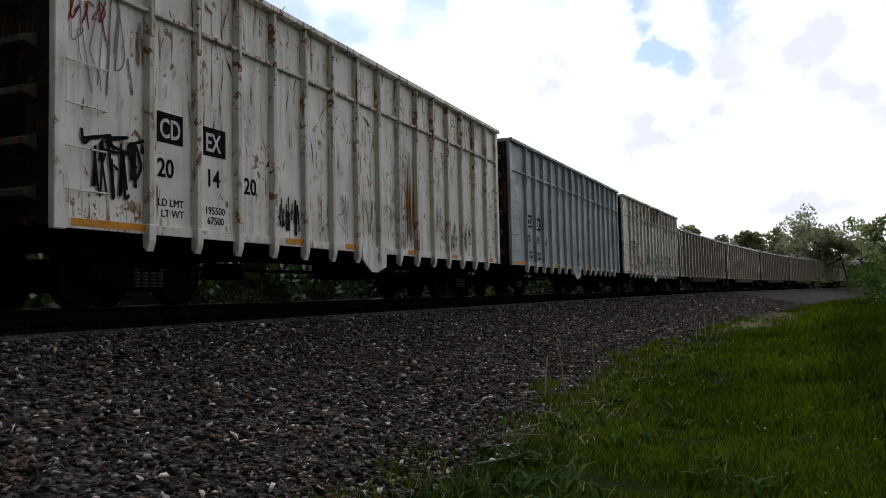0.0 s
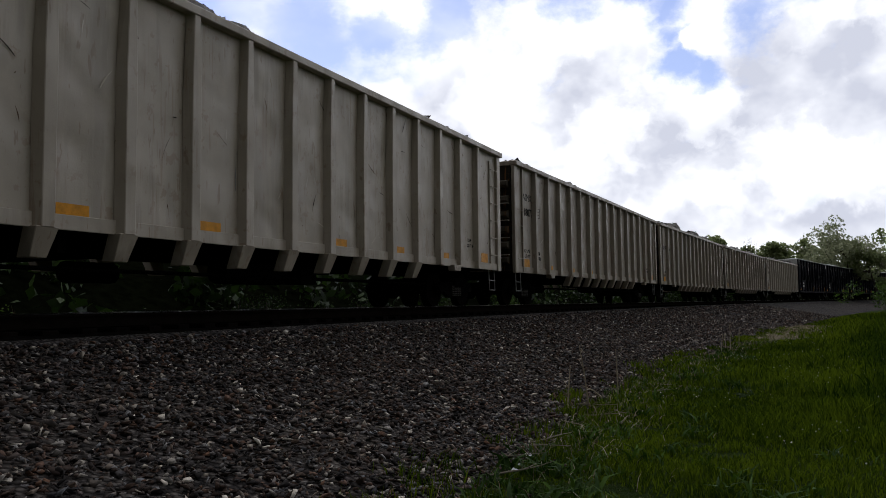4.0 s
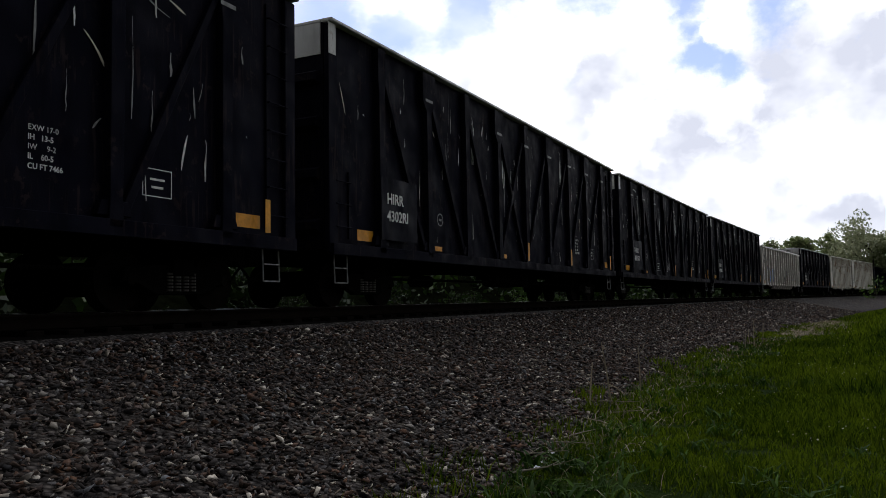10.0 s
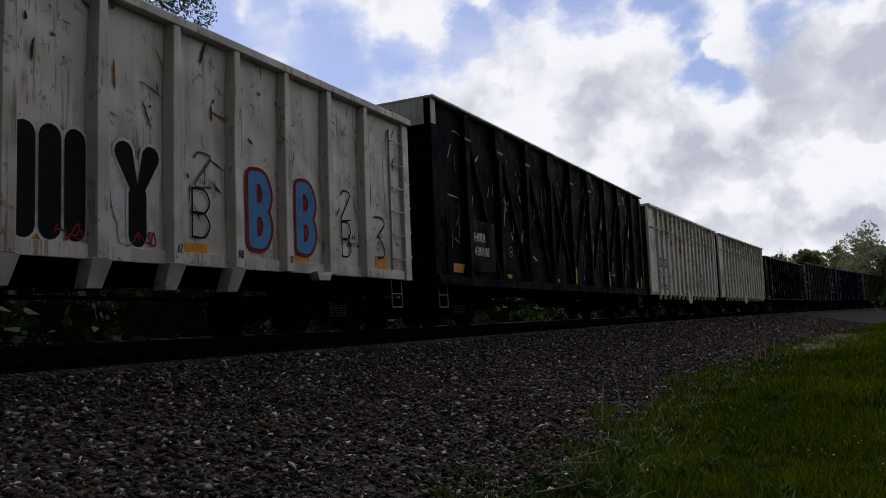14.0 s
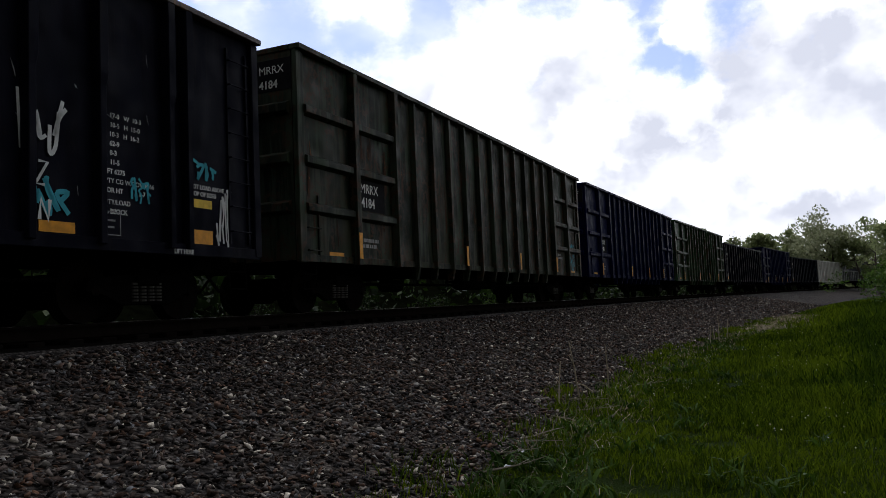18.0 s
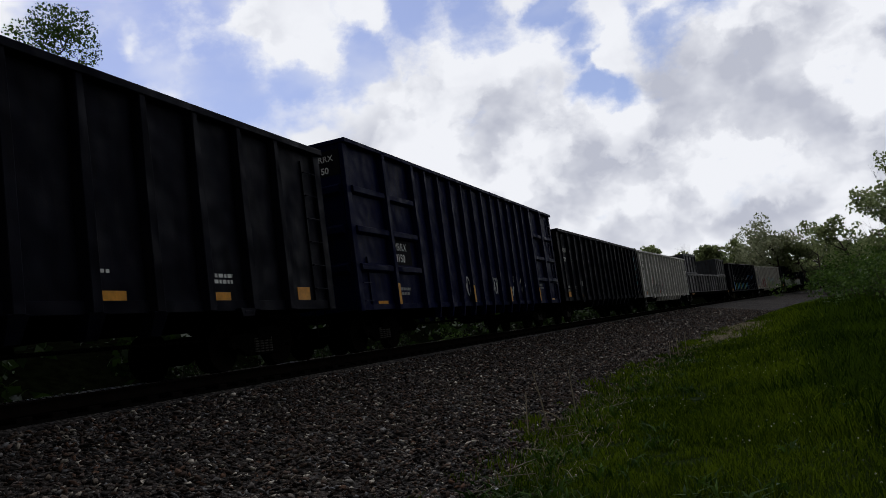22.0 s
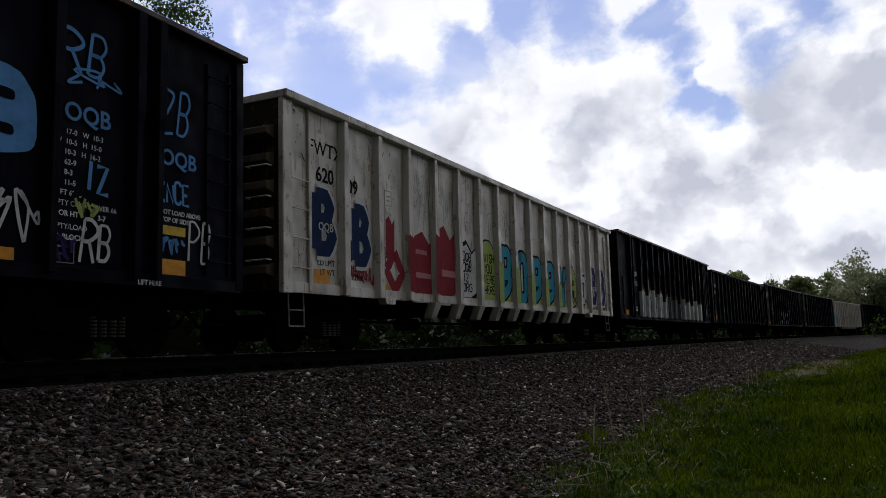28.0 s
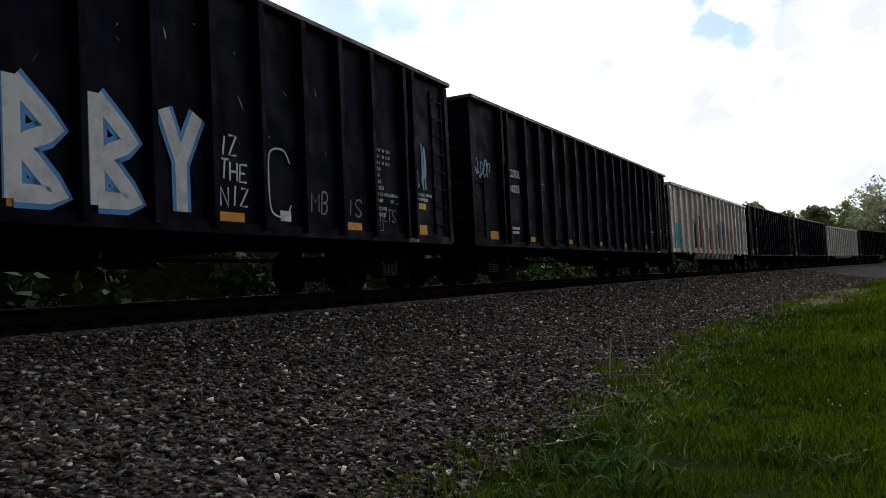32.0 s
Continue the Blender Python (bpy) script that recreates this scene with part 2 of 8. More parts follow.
def paint(name, base, rust=0.3, grime=0.4, worn=None, rough=0.5, streak=(0.19, 0.085, 0.03), dark=0.45, dents=0.5, gloss=0.3, lift=1.0, band=None, flecks=0.58, heavy=0.0, scuff=0.6):
    """Old paint on steel: faded patches, rust runs, grime streaks, dents."""
    m, n, b = material(name, gloss)
    v = coords(n)
    big = n.noise(v, 0.7, 3.0, 0.55)
    col = n.mix(n.ramp(big, 0.3, 0.75), base, worn or tuple(c * 0.72 for c in base))
    cloud = n.noise(v, 2.3, 6.0, 0.65)
    col = n.mix(n.math("MULTIPLY", n.ramp(cloud, 0.45, 0.75), 0.35), col, tuple(min(1, c * 1.25 + 0.01 * lift) for c in base))
    runs = n.noise(n.scaled(v, 5.0, 5.0, 0.42), 1.0, 4.0, 0.6)
    gate = n.noise(v, 0.55, 2.0, 0.5)
    dirt = n.math("MULTIPLY", n.ramp(runs, 0.46 - 0.05 * heavy, 0.62 - 0.08 * heavy), n.ramp(gate, 0.38 - 0.1 * heavy, 0.58 - 0.12 * heavy))
    col = n.mix(n.math("MULTIPLY", dirt, grime), col, tuple(c * dark for c in base))
    runs2 = n.noise(n.scaled(v, 15.0, 15.0, 0.8), 1.0, 4.0, 0.6)
    gate2 = n.noise(v, 0.9, 3.0, 0.6)
    if band is not None:          # rust gathers over this height
        tall = n.add("ShaderNodeSeparateXYZ", i0=n.add("ShaderNodeTexCoord").outputs["Object"]).outputs[2]
        gate2 = n.math("ADD", n.math("SUBTRACT", gate2, 0.03), n.ramp(tall, band, band + 0.35, 0.0, 0.11))
    rusty = n.math("MULTIPLY", n.ramp(runs2, 0.55, 0.63), n.ramp(gate2, 0.48, 0.58))
    spots = n.math("MULTIPLY", n.ramp(n.noise(v, 6.0, 6.0, 0.65), flecks, flecks + 0.05), n.ramp(gate2, 0.42, 0.56))
    rusty = n.math("MAXIMUM", rusty, spots)
    col = n.mix(n.math("MULTIPLY", rusty, rust, True), col, streak)
    # short slanting knocks and scrapes
    for turn, sh in ((0.7, 3.0), (-0.5, 11.0)):
        k = n.add("ShaderNodeMapping", i0=v)
        k.inputs[1].default_value, k.inputs[2].default_value, k.inputs[3].default_value = (sh, sh, sh), (turn, 0.0, 0.0), (4.0, 13.0, 2.6)
        knock = n.math("MULTIPLY", n.ramp(n.noise(k.outputs[0], 1.0, 3.0, 0.5), 0.66, 0.70), n.ramp(n.noise(v, 0.8, 2.0), 0.42, 0.55))
        col = n.mix(n.math("MULTIPLY", knock, scuff), col, tuple(0.55 * c + 0.25 * b_ for c, b_ in zip(streak, base)))
    scr = n.noise(n.scaled(v, 30.0, 30.0, 2.5), 1.0, 3.0, 0.6)
    col = n.mix(n.math("MULTIPLY", n.ramp(scr, 0.66, 0.74), 0.10), col, tuple(min(1, c * 1.6 + 0.03 * lift) for c in base))
    n.link(col, b.inputs["Base Color"])
    n.link(n.ramp(cloud, 0.3, 0.8, rough - 0.1, min(1.0, rough + 0.25)), b.inputs["Roughness"])
    h = n.math("ADD", n.math("ADD", n.noise(v, 1.5, 0.5, 0.5), n.math("MULTIPLY", n.noise(v, 3.2, 0.0, 0.5), 0.3)), n.math("MULTIPLY", n.noise(v, 40.0, 3.0, 0.6), 0.02))
    bump(n, b, h, dents, 0.13)
    return m


def plain(name, base, rough=0.6, metal=0.0, vary=0.25, scale=8.0, gloss=0.15):
    m, n, b = material(name, gloss)
    v = coords(n)
    f = n.noise(v, scale, 5.0, 0.65)
    n.link(n.mix(n.ramp(f, 0.3, 0.7), tuple(c * (1 - vary) for c in base), tuple(min(1, c * (1 + vary)) for c in base)), b.inputs["Base Color"])
    b.inputs["Roughness"].default_value, b.inputs["Metallic"].default_value = rough, metal
    return m


def spray(name, base, fade=0.3):
    """Sprayed paint with worn, uneven cover."""
    m, n, b = material(name, 0.02)
    v = coords(n)
    f = n.noise(v, 3.0, 7.0, 0.7)
    n.link(n.mix(n.ramp(f, 0.42, 0.75), base, tuple(c * (1 - fade) for c in base)), b.inputs["Base Color"])
    b.inputs["Roughness"].default_value = 0.6
    return m


M = {
    "white": paint("white_paint", (0.85, 0.82, 0.755), 1.0, 0.45, (0.76, 0.73, 0.66), streak=(0.25, 0.125, 0.042), band=4.12),
    "postrust": paint("rust_eaten_white_paint", (0.70, 0.68, 0.62), 1.0, 0.5, (0.58, 0.52, 0.42), streak=(0.22, 0.095, 0.030), band=3.2, flecks=0.53),
    "rustrun": spray("rust_run", (0.27, 0.125, 0.034), 0.45),
    "scorch": spray("dark_rust_scrape", (0.085, 0.042, 0.020), 0.4),
    "scuffpale": spray("pale_scuff", (0.62, 0.57, 0.48), 0.3),
    "rustpanel": paint("rusted_through_steel", (0.052, 0.028, 0.018), 0.8, 0.7, (0.03, 0.018, 0.013), gloss=0.02),
    "yellow": plain("yellow_notice", (0.62, 0.42, 0.04), 0.5, 0.0, 0.2),
    "sp_sagegreen": spray("sage_spray", (0.30, 0.42, 0.26)),
    "sp_rose": spray("rose_spray", (0.50, 0.22, 0.24)),
    "bluegrey": paint("blue_grey_paint", (0.40, 0.465, 0.50), 0.6, 0.7, (0.32, 0.38, 0.42)),
    "whiterust": paint("rusted_white_paint", (0.84, 0.82, 0.765), 1.0, 0.45, (0.76, 0.735, 0.67), streak=(0.21, 0.105, 0.04), band=4.0, flecks=0.555),
    "beige": paint("beige_grey_paint", (0.325, 0.275, 0.215), 0.4, 0.3, (0.27, 0.225, 0.175), rough=0.42, dents=0.45, gloss=0.5),
    "beige2": paint("pale_grey_paint", (0.43, 0.375, 0.30), 0.3, 0.3, (0.36, 0.31, 0.245), rough=0.42, dents=0.45, gloss=0.5),
    "pale": paint("off_white_paint", (0.55, 0.52, 0.48), 0.7, 0.4, (0.47, 0.44, 0.40), rough=0.42, dents=0.8, gloss=0.5, scuff=0.8),
    "coolwhite": paint("cool_white_paint", (0.60, 0.585, 0.555), 0.35, 0.3, (0.53, 0.515, 0.485), dents=0.8, streak=(0.16, 0.10, 0.05)),
    "black": paint("black_paint", (0.0034, 0.0039, 0.0092), 0.4, 0.6, (0.0044, 0.0049, 0.0105), 0.5, (0.011, 0.0095, 0.012), 0.42, 0.7, 0.022, 0.08),
    "black2": paint("scuffed_black_paint", (0.0040, 0.0044, 0.0098), 0.9, 0.6, (0.0066, 0.0062, 0.0108), 0.5, (0.022, 0.016, 0.018), 0.5, 0.7, 0.010, 0.25),
    "green": paint("green_paint", (0.040, 0.092, 0.042), 1.0, 1.0, (0.036, 0.052, 0.030), 0.45, (0.050, 0.027, 0.016), 0.22, gloss=0.06, lift=0.4, flecks=0.53, heavy=1.0, scuff=0.8),
    "olive": paint("rust_streaked_olive_paint", (0.030, 0.050, 0.032), 1.0, 1.0, (0.042, 0.032, 0.021), 0.5, (0.048, 0.026, 0.015), 0.22, gloss=0.06, lift=0.4, flecks=0.52, heavy=1.0, scuff=0.8),
    "navy": paint("navy_blue_paint", (0.0022, 0.0046, 0.0360), 0.5, 0.3, (0.0032, 0.0056, 0.0340), 0.45, (0.014, 0.010, 0.011), 0.5, 0.8, 0.018, 0.25),
    "boxgrey": paint("weathered_grey_steel", (0.036, 0.039, 0.048), 0.7, 0.8, (0.056, 0.06, 0.07), 0.5, (0.07, 0.045, 0.03), 0.5),
    # end steel: grime plus the shade between cars, both put into the colour
    "grime": paint("grimy_shaded_end_steel", (0.036, 0.031, 0.026), 0.8, 0.8, (0.024, 0.021, 0.018), gloss=0.0),
    # end paint: dirt tone taken darker still, because car ends stand in shade
    "endpaint": paint("dirty_shaded_end_paint", (0.125, 0.108, 0.086), 0.9, 0.9, (0.085, 0.07, 0.055), gloss=0.05),
    "railhead": plain("polished_rail_head", (0.50, 0.49, 0.48), 0.3, 1.0, 0.1, 3.0),
    "net": paint("pale_net_cover", (0.36, 0.37, 0.37), 0.1, 0.4),
    # underframe black is deepened: shade beneath the car is part of the colour
    "under": plain("shaded_underframe_black", (0.0040, 0.0038, 0.0036), 0.9, gloss=0.0),
    "spring": plain("worn_spring_steel", (0.055, 0.050, 0.046), 0.6, gloss=0.2),
    # wheel steel darkened far past its own tone for the deep shade there
    "wheel": plain("shaded_worn_wheel_steel", (0.0065, 0.0055, 0.005), 0.8, gloss=0.0),
    # rail colour includes the shade on its web and foot
    "rail": plain("shaded_rail_steel", (0.0075, 0.0060, 0.005), 0.7, gloss=0.0),
    # litter darkened well below its own tone to hold the shade behind the train
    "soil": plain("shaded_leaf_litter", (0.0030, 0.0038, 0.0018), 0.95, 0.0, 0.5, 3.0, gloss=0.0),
    # near-black ballast colour paints in the shade the train throws here
    "shaded_bed": plain("oil_fouled_ballast", (0.0050, 0.0045, 0.0042), 0.9, 0.0, 0.5, 22.0, gloss=0.0),
    # creosote tone taken down further, with under-train shade in the colour
    "tie": plain("shaded_creosoted_tie", (0.0062, 0.0052, 0.0046), 0.9, 0.0, 0.4, 5.0, gloss=0.0),
    "orange": plain("orange_reflective_tape", (0.62, 0.27, 0.015), 0.4, 0.0, 0.2),
    "text_black": plain("black_lettering", (0.011, 0.011, 0.013), 0.7, gloss=0.02),
    "text_white": plain("white_lettering", (0.66, 0.66, 0.64), 0.6),
    "text_grey": plain("grey_lettering", (0.22, 0.22, 0.22), 0.6),
    "capwhite": paint("flaked_white_paint", (0.60, 0.60, 0.58), 0.3, 0.5),
    "sp_black": spray("black_spray", (0.016, 0.016, 0.02)),
    "sp_white": spray("white_spray", (0.62, 0.63, 0.63), 0.4),
    "sp_blue": spray("blue_spray", (0.12, 0.30, 0.62)),
    "sp_navy": spray("dark_blue_spray", (0.018, 0.035, 0.10)),
    "sp_red": spray("red_spray", (0.27, 0.035, 0.05)),
    "sp_teal": spray("teal_spray", (0.07, 0.36, 0.45)),
    "sp_lime": spray("lime_spray", (0.38, 0.46, 0.14)),
    "sp_green": spray("green_spray", (0.04, 0.17, 0.07)),
    "sp_orange": spray("orange_spray", (0.42, 0.14, 0.02)),
    "sp_violet": spray("violet_spray", (0.045, 0.025, 0.12)),
    "sp_cyan": spray("cyan_blue_spray", (0.055, 0.33, 0.46)),
    "sp_ash": spray("grey_spray", (0.16, 0.16, 0.165)),
    "sp_apricot": spray("apricot_spray", (0.50, 0.27, 0.15)),
    "sp_sky": spray("pale_blue_spray", (0.36, 0.52, 0.66)),
}


def ballast_material(name, per_stone):
    m, n, b = material(name, 0.04)
    if per_stone:
        r = n.add("ShaderNodeNewGeometry").outputs["Random Per Island"]
        ramp = n.add("ShaderNodeValToRGB")
        n.link(r, ramp.inputs[0])
        els = ramp.color_ramp.elements
        els[0].color, els[1].color = (0.012, 0.011, 0.011, 1), (0.62, 0.57, 0.50, 1)
        for p, c in ((0.12, (0.024, 0.022, 0.022)), (0.24, (0.052, 0.034, 0.026)), (0.36, (0.030, 0.031, 0.034)), (0.47, (0.085, 0.060, 0.046)), (0.57, (0.050, 0.049, 0.052)),
                     (0.67, (0.125, 0.070, 0.046)), (0.76, (0.100, 0.098, 0.102)), (0.84, (0.185, 0.150, 0.122)), (0.91, (0.155, 0.160, 0.172)), (0.965, (0.34, 0.30, 0.25))):
            e = els.new(p)
            e.color = (*c, 1)
        col = ramp.outputs[0]
        v = n.add("ShaderNodeTexCoord").outputs["Object"]
        col = n.mix(n.ramp(n.noise(v, 30.0, 4.0), 0.45, 0.7, 0.0, 0.35), col, (0.022, 0.019, 0.017))
        rust = n.ramp(n.noise(v, 0.35, 3.0), 0.5, 0.75, 0.0, 0.35)
        col = n.mix(rust, col, (0.062, 0.041, 0.029))
    else:
        v = n.add("ShaderNodeTexCoord").outputs["Object"]
        vor = n.add("ShaderNodeTexVoronoi")
        n.link(v, vor.inputs["Vector"])
        vor.inputs["Scale"].default_value = 17.0
        hue = n.add("ShaderNodeSeparateColor", i0=vor.outputs["Color"]).outputs[0]
        col = n.mix(hue, (0.022, 0.020, 0.020), (0.115, 0.102, 0.094))
        col = n.mix(n.ramp(vor.outputs["Distance"], 0.2, 0.75), col, (0.009, 0.008, 0.008))
        col = n.mix(n.ramp(n.noise(v, 0.5, 4.0), 0.4, 0.7, 0.0, 0.4), col, (0.075, 0.063, 0.054))
        bump(n, b, n.math("SUBTRACT", 1.0, vor.outputs["Distance"]), 1.0, 0.05)
    n.link(col, b.inputs["Base Color"])
    b.inputs["Roughness"].default_value = 0.85
    return m


def grass_ground_material():
    m, n, b = material("grass_ground", 0.03)
    v = n.add("ShaderNodeTexCoord").outputs["Object"]
    col = n.mix(n.ramp(n.noise(v, 0.45, 5.0), 0.35, 0.7), (0.010, 0.022, 0.002), (0.034, 0.056, 0.005))
    col = n.mix(n.ramp(n.noise(v, 2.1, 6.0), 0.56, 0.74, 0.0, 0.5), col, (0.075, 0.068, 0.026))
    col = n.mix(n.ramp(n.noise(n.scaled(v, 25, 25, 25), 1.0, 4.0), 0.4, 0.7, 0.0, 0.55), col, (0.012, 0.02, 0.004))
    n.link(col, b.inputs["Base Color"])
    b.inputs["Roughness"].default_value = 0.95
    bump(n, b, n.noise(v, 14.0, 6.0, 0.7), 1.0, 0.08)
    return m


def leaf_material(name, a, c, shine=0.55, glow=0.0):
    m, n, b = material(name, 0.03 if "grass" in name else 0.12)
    r = n.add("ShaderNodeNewGeometry").outputs["Random Per Island"]
    v = n.add("ShaderNodeTexCoord").outputs["Object"]
    f = n.math("ADD", n.math("MULTIPLY", r, 0.6), n.math("MULTIPLY", n.noise(v, 0.6, 3.0), 0.5))
    f = n.math("ADD", f, n.math("MULTIPLY", n.math("SUBTRACT", n.noise(v, 0.22, 3.0), 0.5), 1.0))
    col = n.mix(n.ramp(f, 0.25, 0.9), a, c)
    n.link(col, b.inputs["Base Color"])
    b.inputs["Roughness"].default_value = shine
    if glow:
        tr = n.add("ShaderNodeBsdfTranslucent")
        n.link(col, tr.inputs[0])
        both = n.add("ShaderNodeMixShader", i0=glow)
        n.link(b.outputs[0], both.inputs[1])
        n.link(tr.outputs[0], both.inputs[2])
        n.link(both.outputs[0], m.node_tree.nodes["Material Output"].inputs[0])
    return m


def refuse_material():
    m, n, b = material("mixed_refuse", 0.1)
    r = n.add("ShaderNodeNewGeometry").outputs["Random Per Island"]
    v = n.add("ShaderNodeTexCoord").outputs["Object"]
    f = n.math("ADD", n.math("MULTIPLY", r, 0.55), n.math("MULTIPLY", n.noise(v, 9.0, 6.0, 0.7), 0.5))
    col = n.mix(n.ramp(f, 0.35, 0.95), (0.018, 0.017, 0.018), (0.50, 0.48, 0.45))
    col = n.mix(n.ramp(n.noise(v, 3.0, 4.0), 0.58, 0.68, 0.0, 0.6), col, (0.11, 0.075, 0.045))
    n.link(col, b.inputs["Base Color"])
    b.inputs["Roughness"].default_value = 0.8
    bump(n, b, n.noise(v, 12.0, 5.0, 0.7), 1.0, 0.1)
    return m


MAT_STONE = ballast_material("ballast_stone", True)
MAT_BED = ballast_material("ballast_bed", False)
MAT_GROUND = grass_ground_material()
MAT_GRASS = leaf_material("grass_blade", (0.026, 0.052, 0.002), (0.140, 0.195, 0.009), 0.8, 0.3)
# darker copy of the grass colour, standing in for shade past the verge
MAT_SHADED_GRASS = leaf_material("meadow_grass_blade", (0.012, 0.030, 0.002), (0.066, 0.112, 0.006), 0.8, 0.25)
MAT_WEED = leaf_material("weed_leaf", (0.016, 0.042, 0.004), (0.055, 0.110, 0.010), 0.7, 0.25)
MAT_CLOVER = leaf_material("clover_flower", (0.45, 0.45, 0.40), (0.70, 0.70, 0.62), 0.8)
MAT_STICK = leaf_material("bleached_stick", (0.20, 0.17, 0.13), (0.40, 0.35, 0.29), 0.8)
MAT_SCRAP = plain("crumpled_white_paper", (0.62, 0.64, 0.66), 0.8, 0.0, 0.15, 12.0)
MAT_DRY = leaf_material("dry_stem", (0.16, 0.125, 0.085), (0.42, 0.36, 0.27), 0.8)
MAT_STALK = leaf_material("dead_stalk", (0.34, 0.28, 0.20), (0.48, 0.41, 0.31), 0.8)
# two tree leaf colours lifted past foliage tones: sunlight and haze painted in
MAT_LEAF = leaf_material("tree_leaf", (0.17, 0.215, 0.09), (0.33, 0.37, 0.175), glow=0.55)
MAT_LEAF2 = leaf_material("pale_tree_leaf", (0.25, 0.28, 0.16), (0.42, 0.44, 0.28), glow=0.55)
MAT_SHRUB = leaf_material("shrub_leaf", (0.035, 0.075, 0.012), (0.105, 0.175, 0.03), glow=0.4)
# shaded copy of the shrub leaf: gloom behind the train put into its colour
MAT_SHADED_THICKET = leaf_material("shaded_thicket_leaf", (0.006, 0.014, 0.003), (0.030, 0.058, 0.009), glow=0.2)
MAT_BARK = plain("bark", (0.075, 0.062, 0.05), 0.9, 0.0, 0.4, 14.0)
MAT_TRASH = refuse_material()


# ---- mesh helpers ----
def box(bm, x0, x1, y0, y1, z0, z1):
    vs = [bm.verts.new((x, y, z)) for x in (x0, x1) for y in (y0, y1) for z in (z0, z1)]
    for f in ((0, 1, 3, 2), (4, 6, 7, 5), (0, 4, 5, 1), (2, 3, 7, 6), (0, 2, 6, 4), (1, 5, 7, 3)):
        bm.faces.new([vs[i] for i in f])
    return vs


def prism(bm, outline, axis, a, b):
    """An outline of (u, v) swept from a to b along an axis (x, y or z)."""
    def at(u, v, w):
        return {"x": (w, u, v), "y": (u, w, v), "z": (u, v, w)}[axis]
    lo = [bm.verts.new(at(u, v, a)) for u, v in outline]
    hi = [bm.verts.new(at(u, v, b)) for u, v in outline]
    k = len(outline)
    bm.faces.new(lo)
    bm.faces.new(hi[::-1])
    for i in range(k):
        bm.faces.new((lo[i], hi[i], hi[(i + 1) % k], lo[(i + 1) % k]))


def tube(bm, a, b, ra, rb, sides=6):
    a, b = Vector(a), Vector(b)
    w = (b - a).normalized()
    u = w.orthogonal().normalized()
    v = w.cross(u)
    rings = []
    for p, r in ((a, ra), (b, rb)):
        rings.append([bm.verts.new(p + (u * math.cos(i * math.tau / sides) + v * math.sin(i * math.tau / sides)) * r) for i in range(sides)])
    for i in range(sides):
        j = (i + 1) % sides
        bm.faces.new((rings[0][i], rings[0][j], rings[1][j], rings[1][i]))
    bm.faces.new(rings[0][::-1])
    bm.faces.new(rings[1])


def done(bm, name, mat, bevel=0.0, smooth=False):
    if bevel:
        bmesh.ops.bevel(bm, geom=bm.edges[:], offset=bevel, segments=1, affect="EDGES", clamp_overlap=True)
    bmesh.ops.recalc_face_normals(bm, faces=bm.faces[:])
    me = bpy.data.meshes.new(name)
    bm.to_mesh(me)
    bm.free()
    me.materials.append(mat)
    if smooth:
        me.polygons.foreach_set("use_smooth", [True] * len(me.polygons))
    return me


CACHE = {}


def cached(key, make):
    if key not in CACHE:
        CACHE[key] = make()
    return CACHE[key]


def put(name, me, parent, m=None, label=""):
    ob = new(name, me)
    ob.parent = parent
    if m is not None:
        ob.matrix_basis = m
    if label:
        ob["label"] = label
    return ob


def simple(name, fn, mat, parent, label="", bevel=0.0, m=None, key=None):
    def make():
        bm = bmesh.new()
        fn(bm)
        return done(bm, name, mat, bevel)
    me = cached((name, key, mat.name), make) if key is not None else make()
    return put(name, me, parent, m, label)


def from_arrays(name, verts, faces, mat):
    me = bpy.data.meshes.new(name)
    verts, faces = np.asarray(verts, np.float32), np.asarray(faces, np.int32)
    k = faces.shape[1]
    me.vertices.add(len(verts))
    me.vertices.foreach_set("co", verts.ravel())
    me.loops.add(faces.size)
    me.loops.foreach_set("vertex_index", faces.ravel())
    me.polygons.add(len(faces))
    me.polygons.foreach_set("loop_start", np.arange(0, faces.size, k, dtype=np.int32))
    me.update(calc_edges=True)
    me.materials.append(mat)
    return me


# ---- ground, ballast bed, rails, ties ----
def build_ground():
    bm = bmesh.new()
    rings = [0.0, 2, 4, 6, 8, 11, 15, 20, 27, 36, 50, 70, 100, 150, 230, 400, 800, 1600, 3500]
    k = 72
    last = None
    for r in rings:
        row = []
        for i in range(k if r else 1):
            a = i * math.tau / k
            x, y = r * math.sin(a), r * math.cos(a)
            z = GROUND + 0.015 * noise.noise((x * 0.35, y * 0.35, 0))
            row.append(bm.verts.new((x, y, z)))
        if last and len(last) == 1:
            for i in range(k):
                bm.faces.new((last[0], row[(i + 1) % k], row[i]))
        elif last:
            for i in range(k):
                bm.faces.new((last[i], last[(i + 1) % k], row[(i + 1) % k], row[i]))
        last = row
    ob = new("ground", done(bm, "ground", MAT_GROUND, smooth=True))
    return tagged(ob, "grassy ground beside the railway embankment", "ground", kind="structure")


def sweep(name, profile, stations, mat):
    verts, faces = [], []
    k = len(profile(0))
    for s in stations:
        verts += [on_track(s, o, z) for o, z in profile(s)]
    for i in range(len(stations) - 1):
        for j in range(k - 1):
            a = i * k + j
            faces.append((a, a + 1, a + k + 1, a + k))
    return from_arrays(name, verts, faces, mat)


STATIONS = [-640, -300] + list(range(-90, -10, 10)) + [x * 1.0 for x in range(-10, 70)] + list(range(70, 330, 5)) + [330, 500, 900]


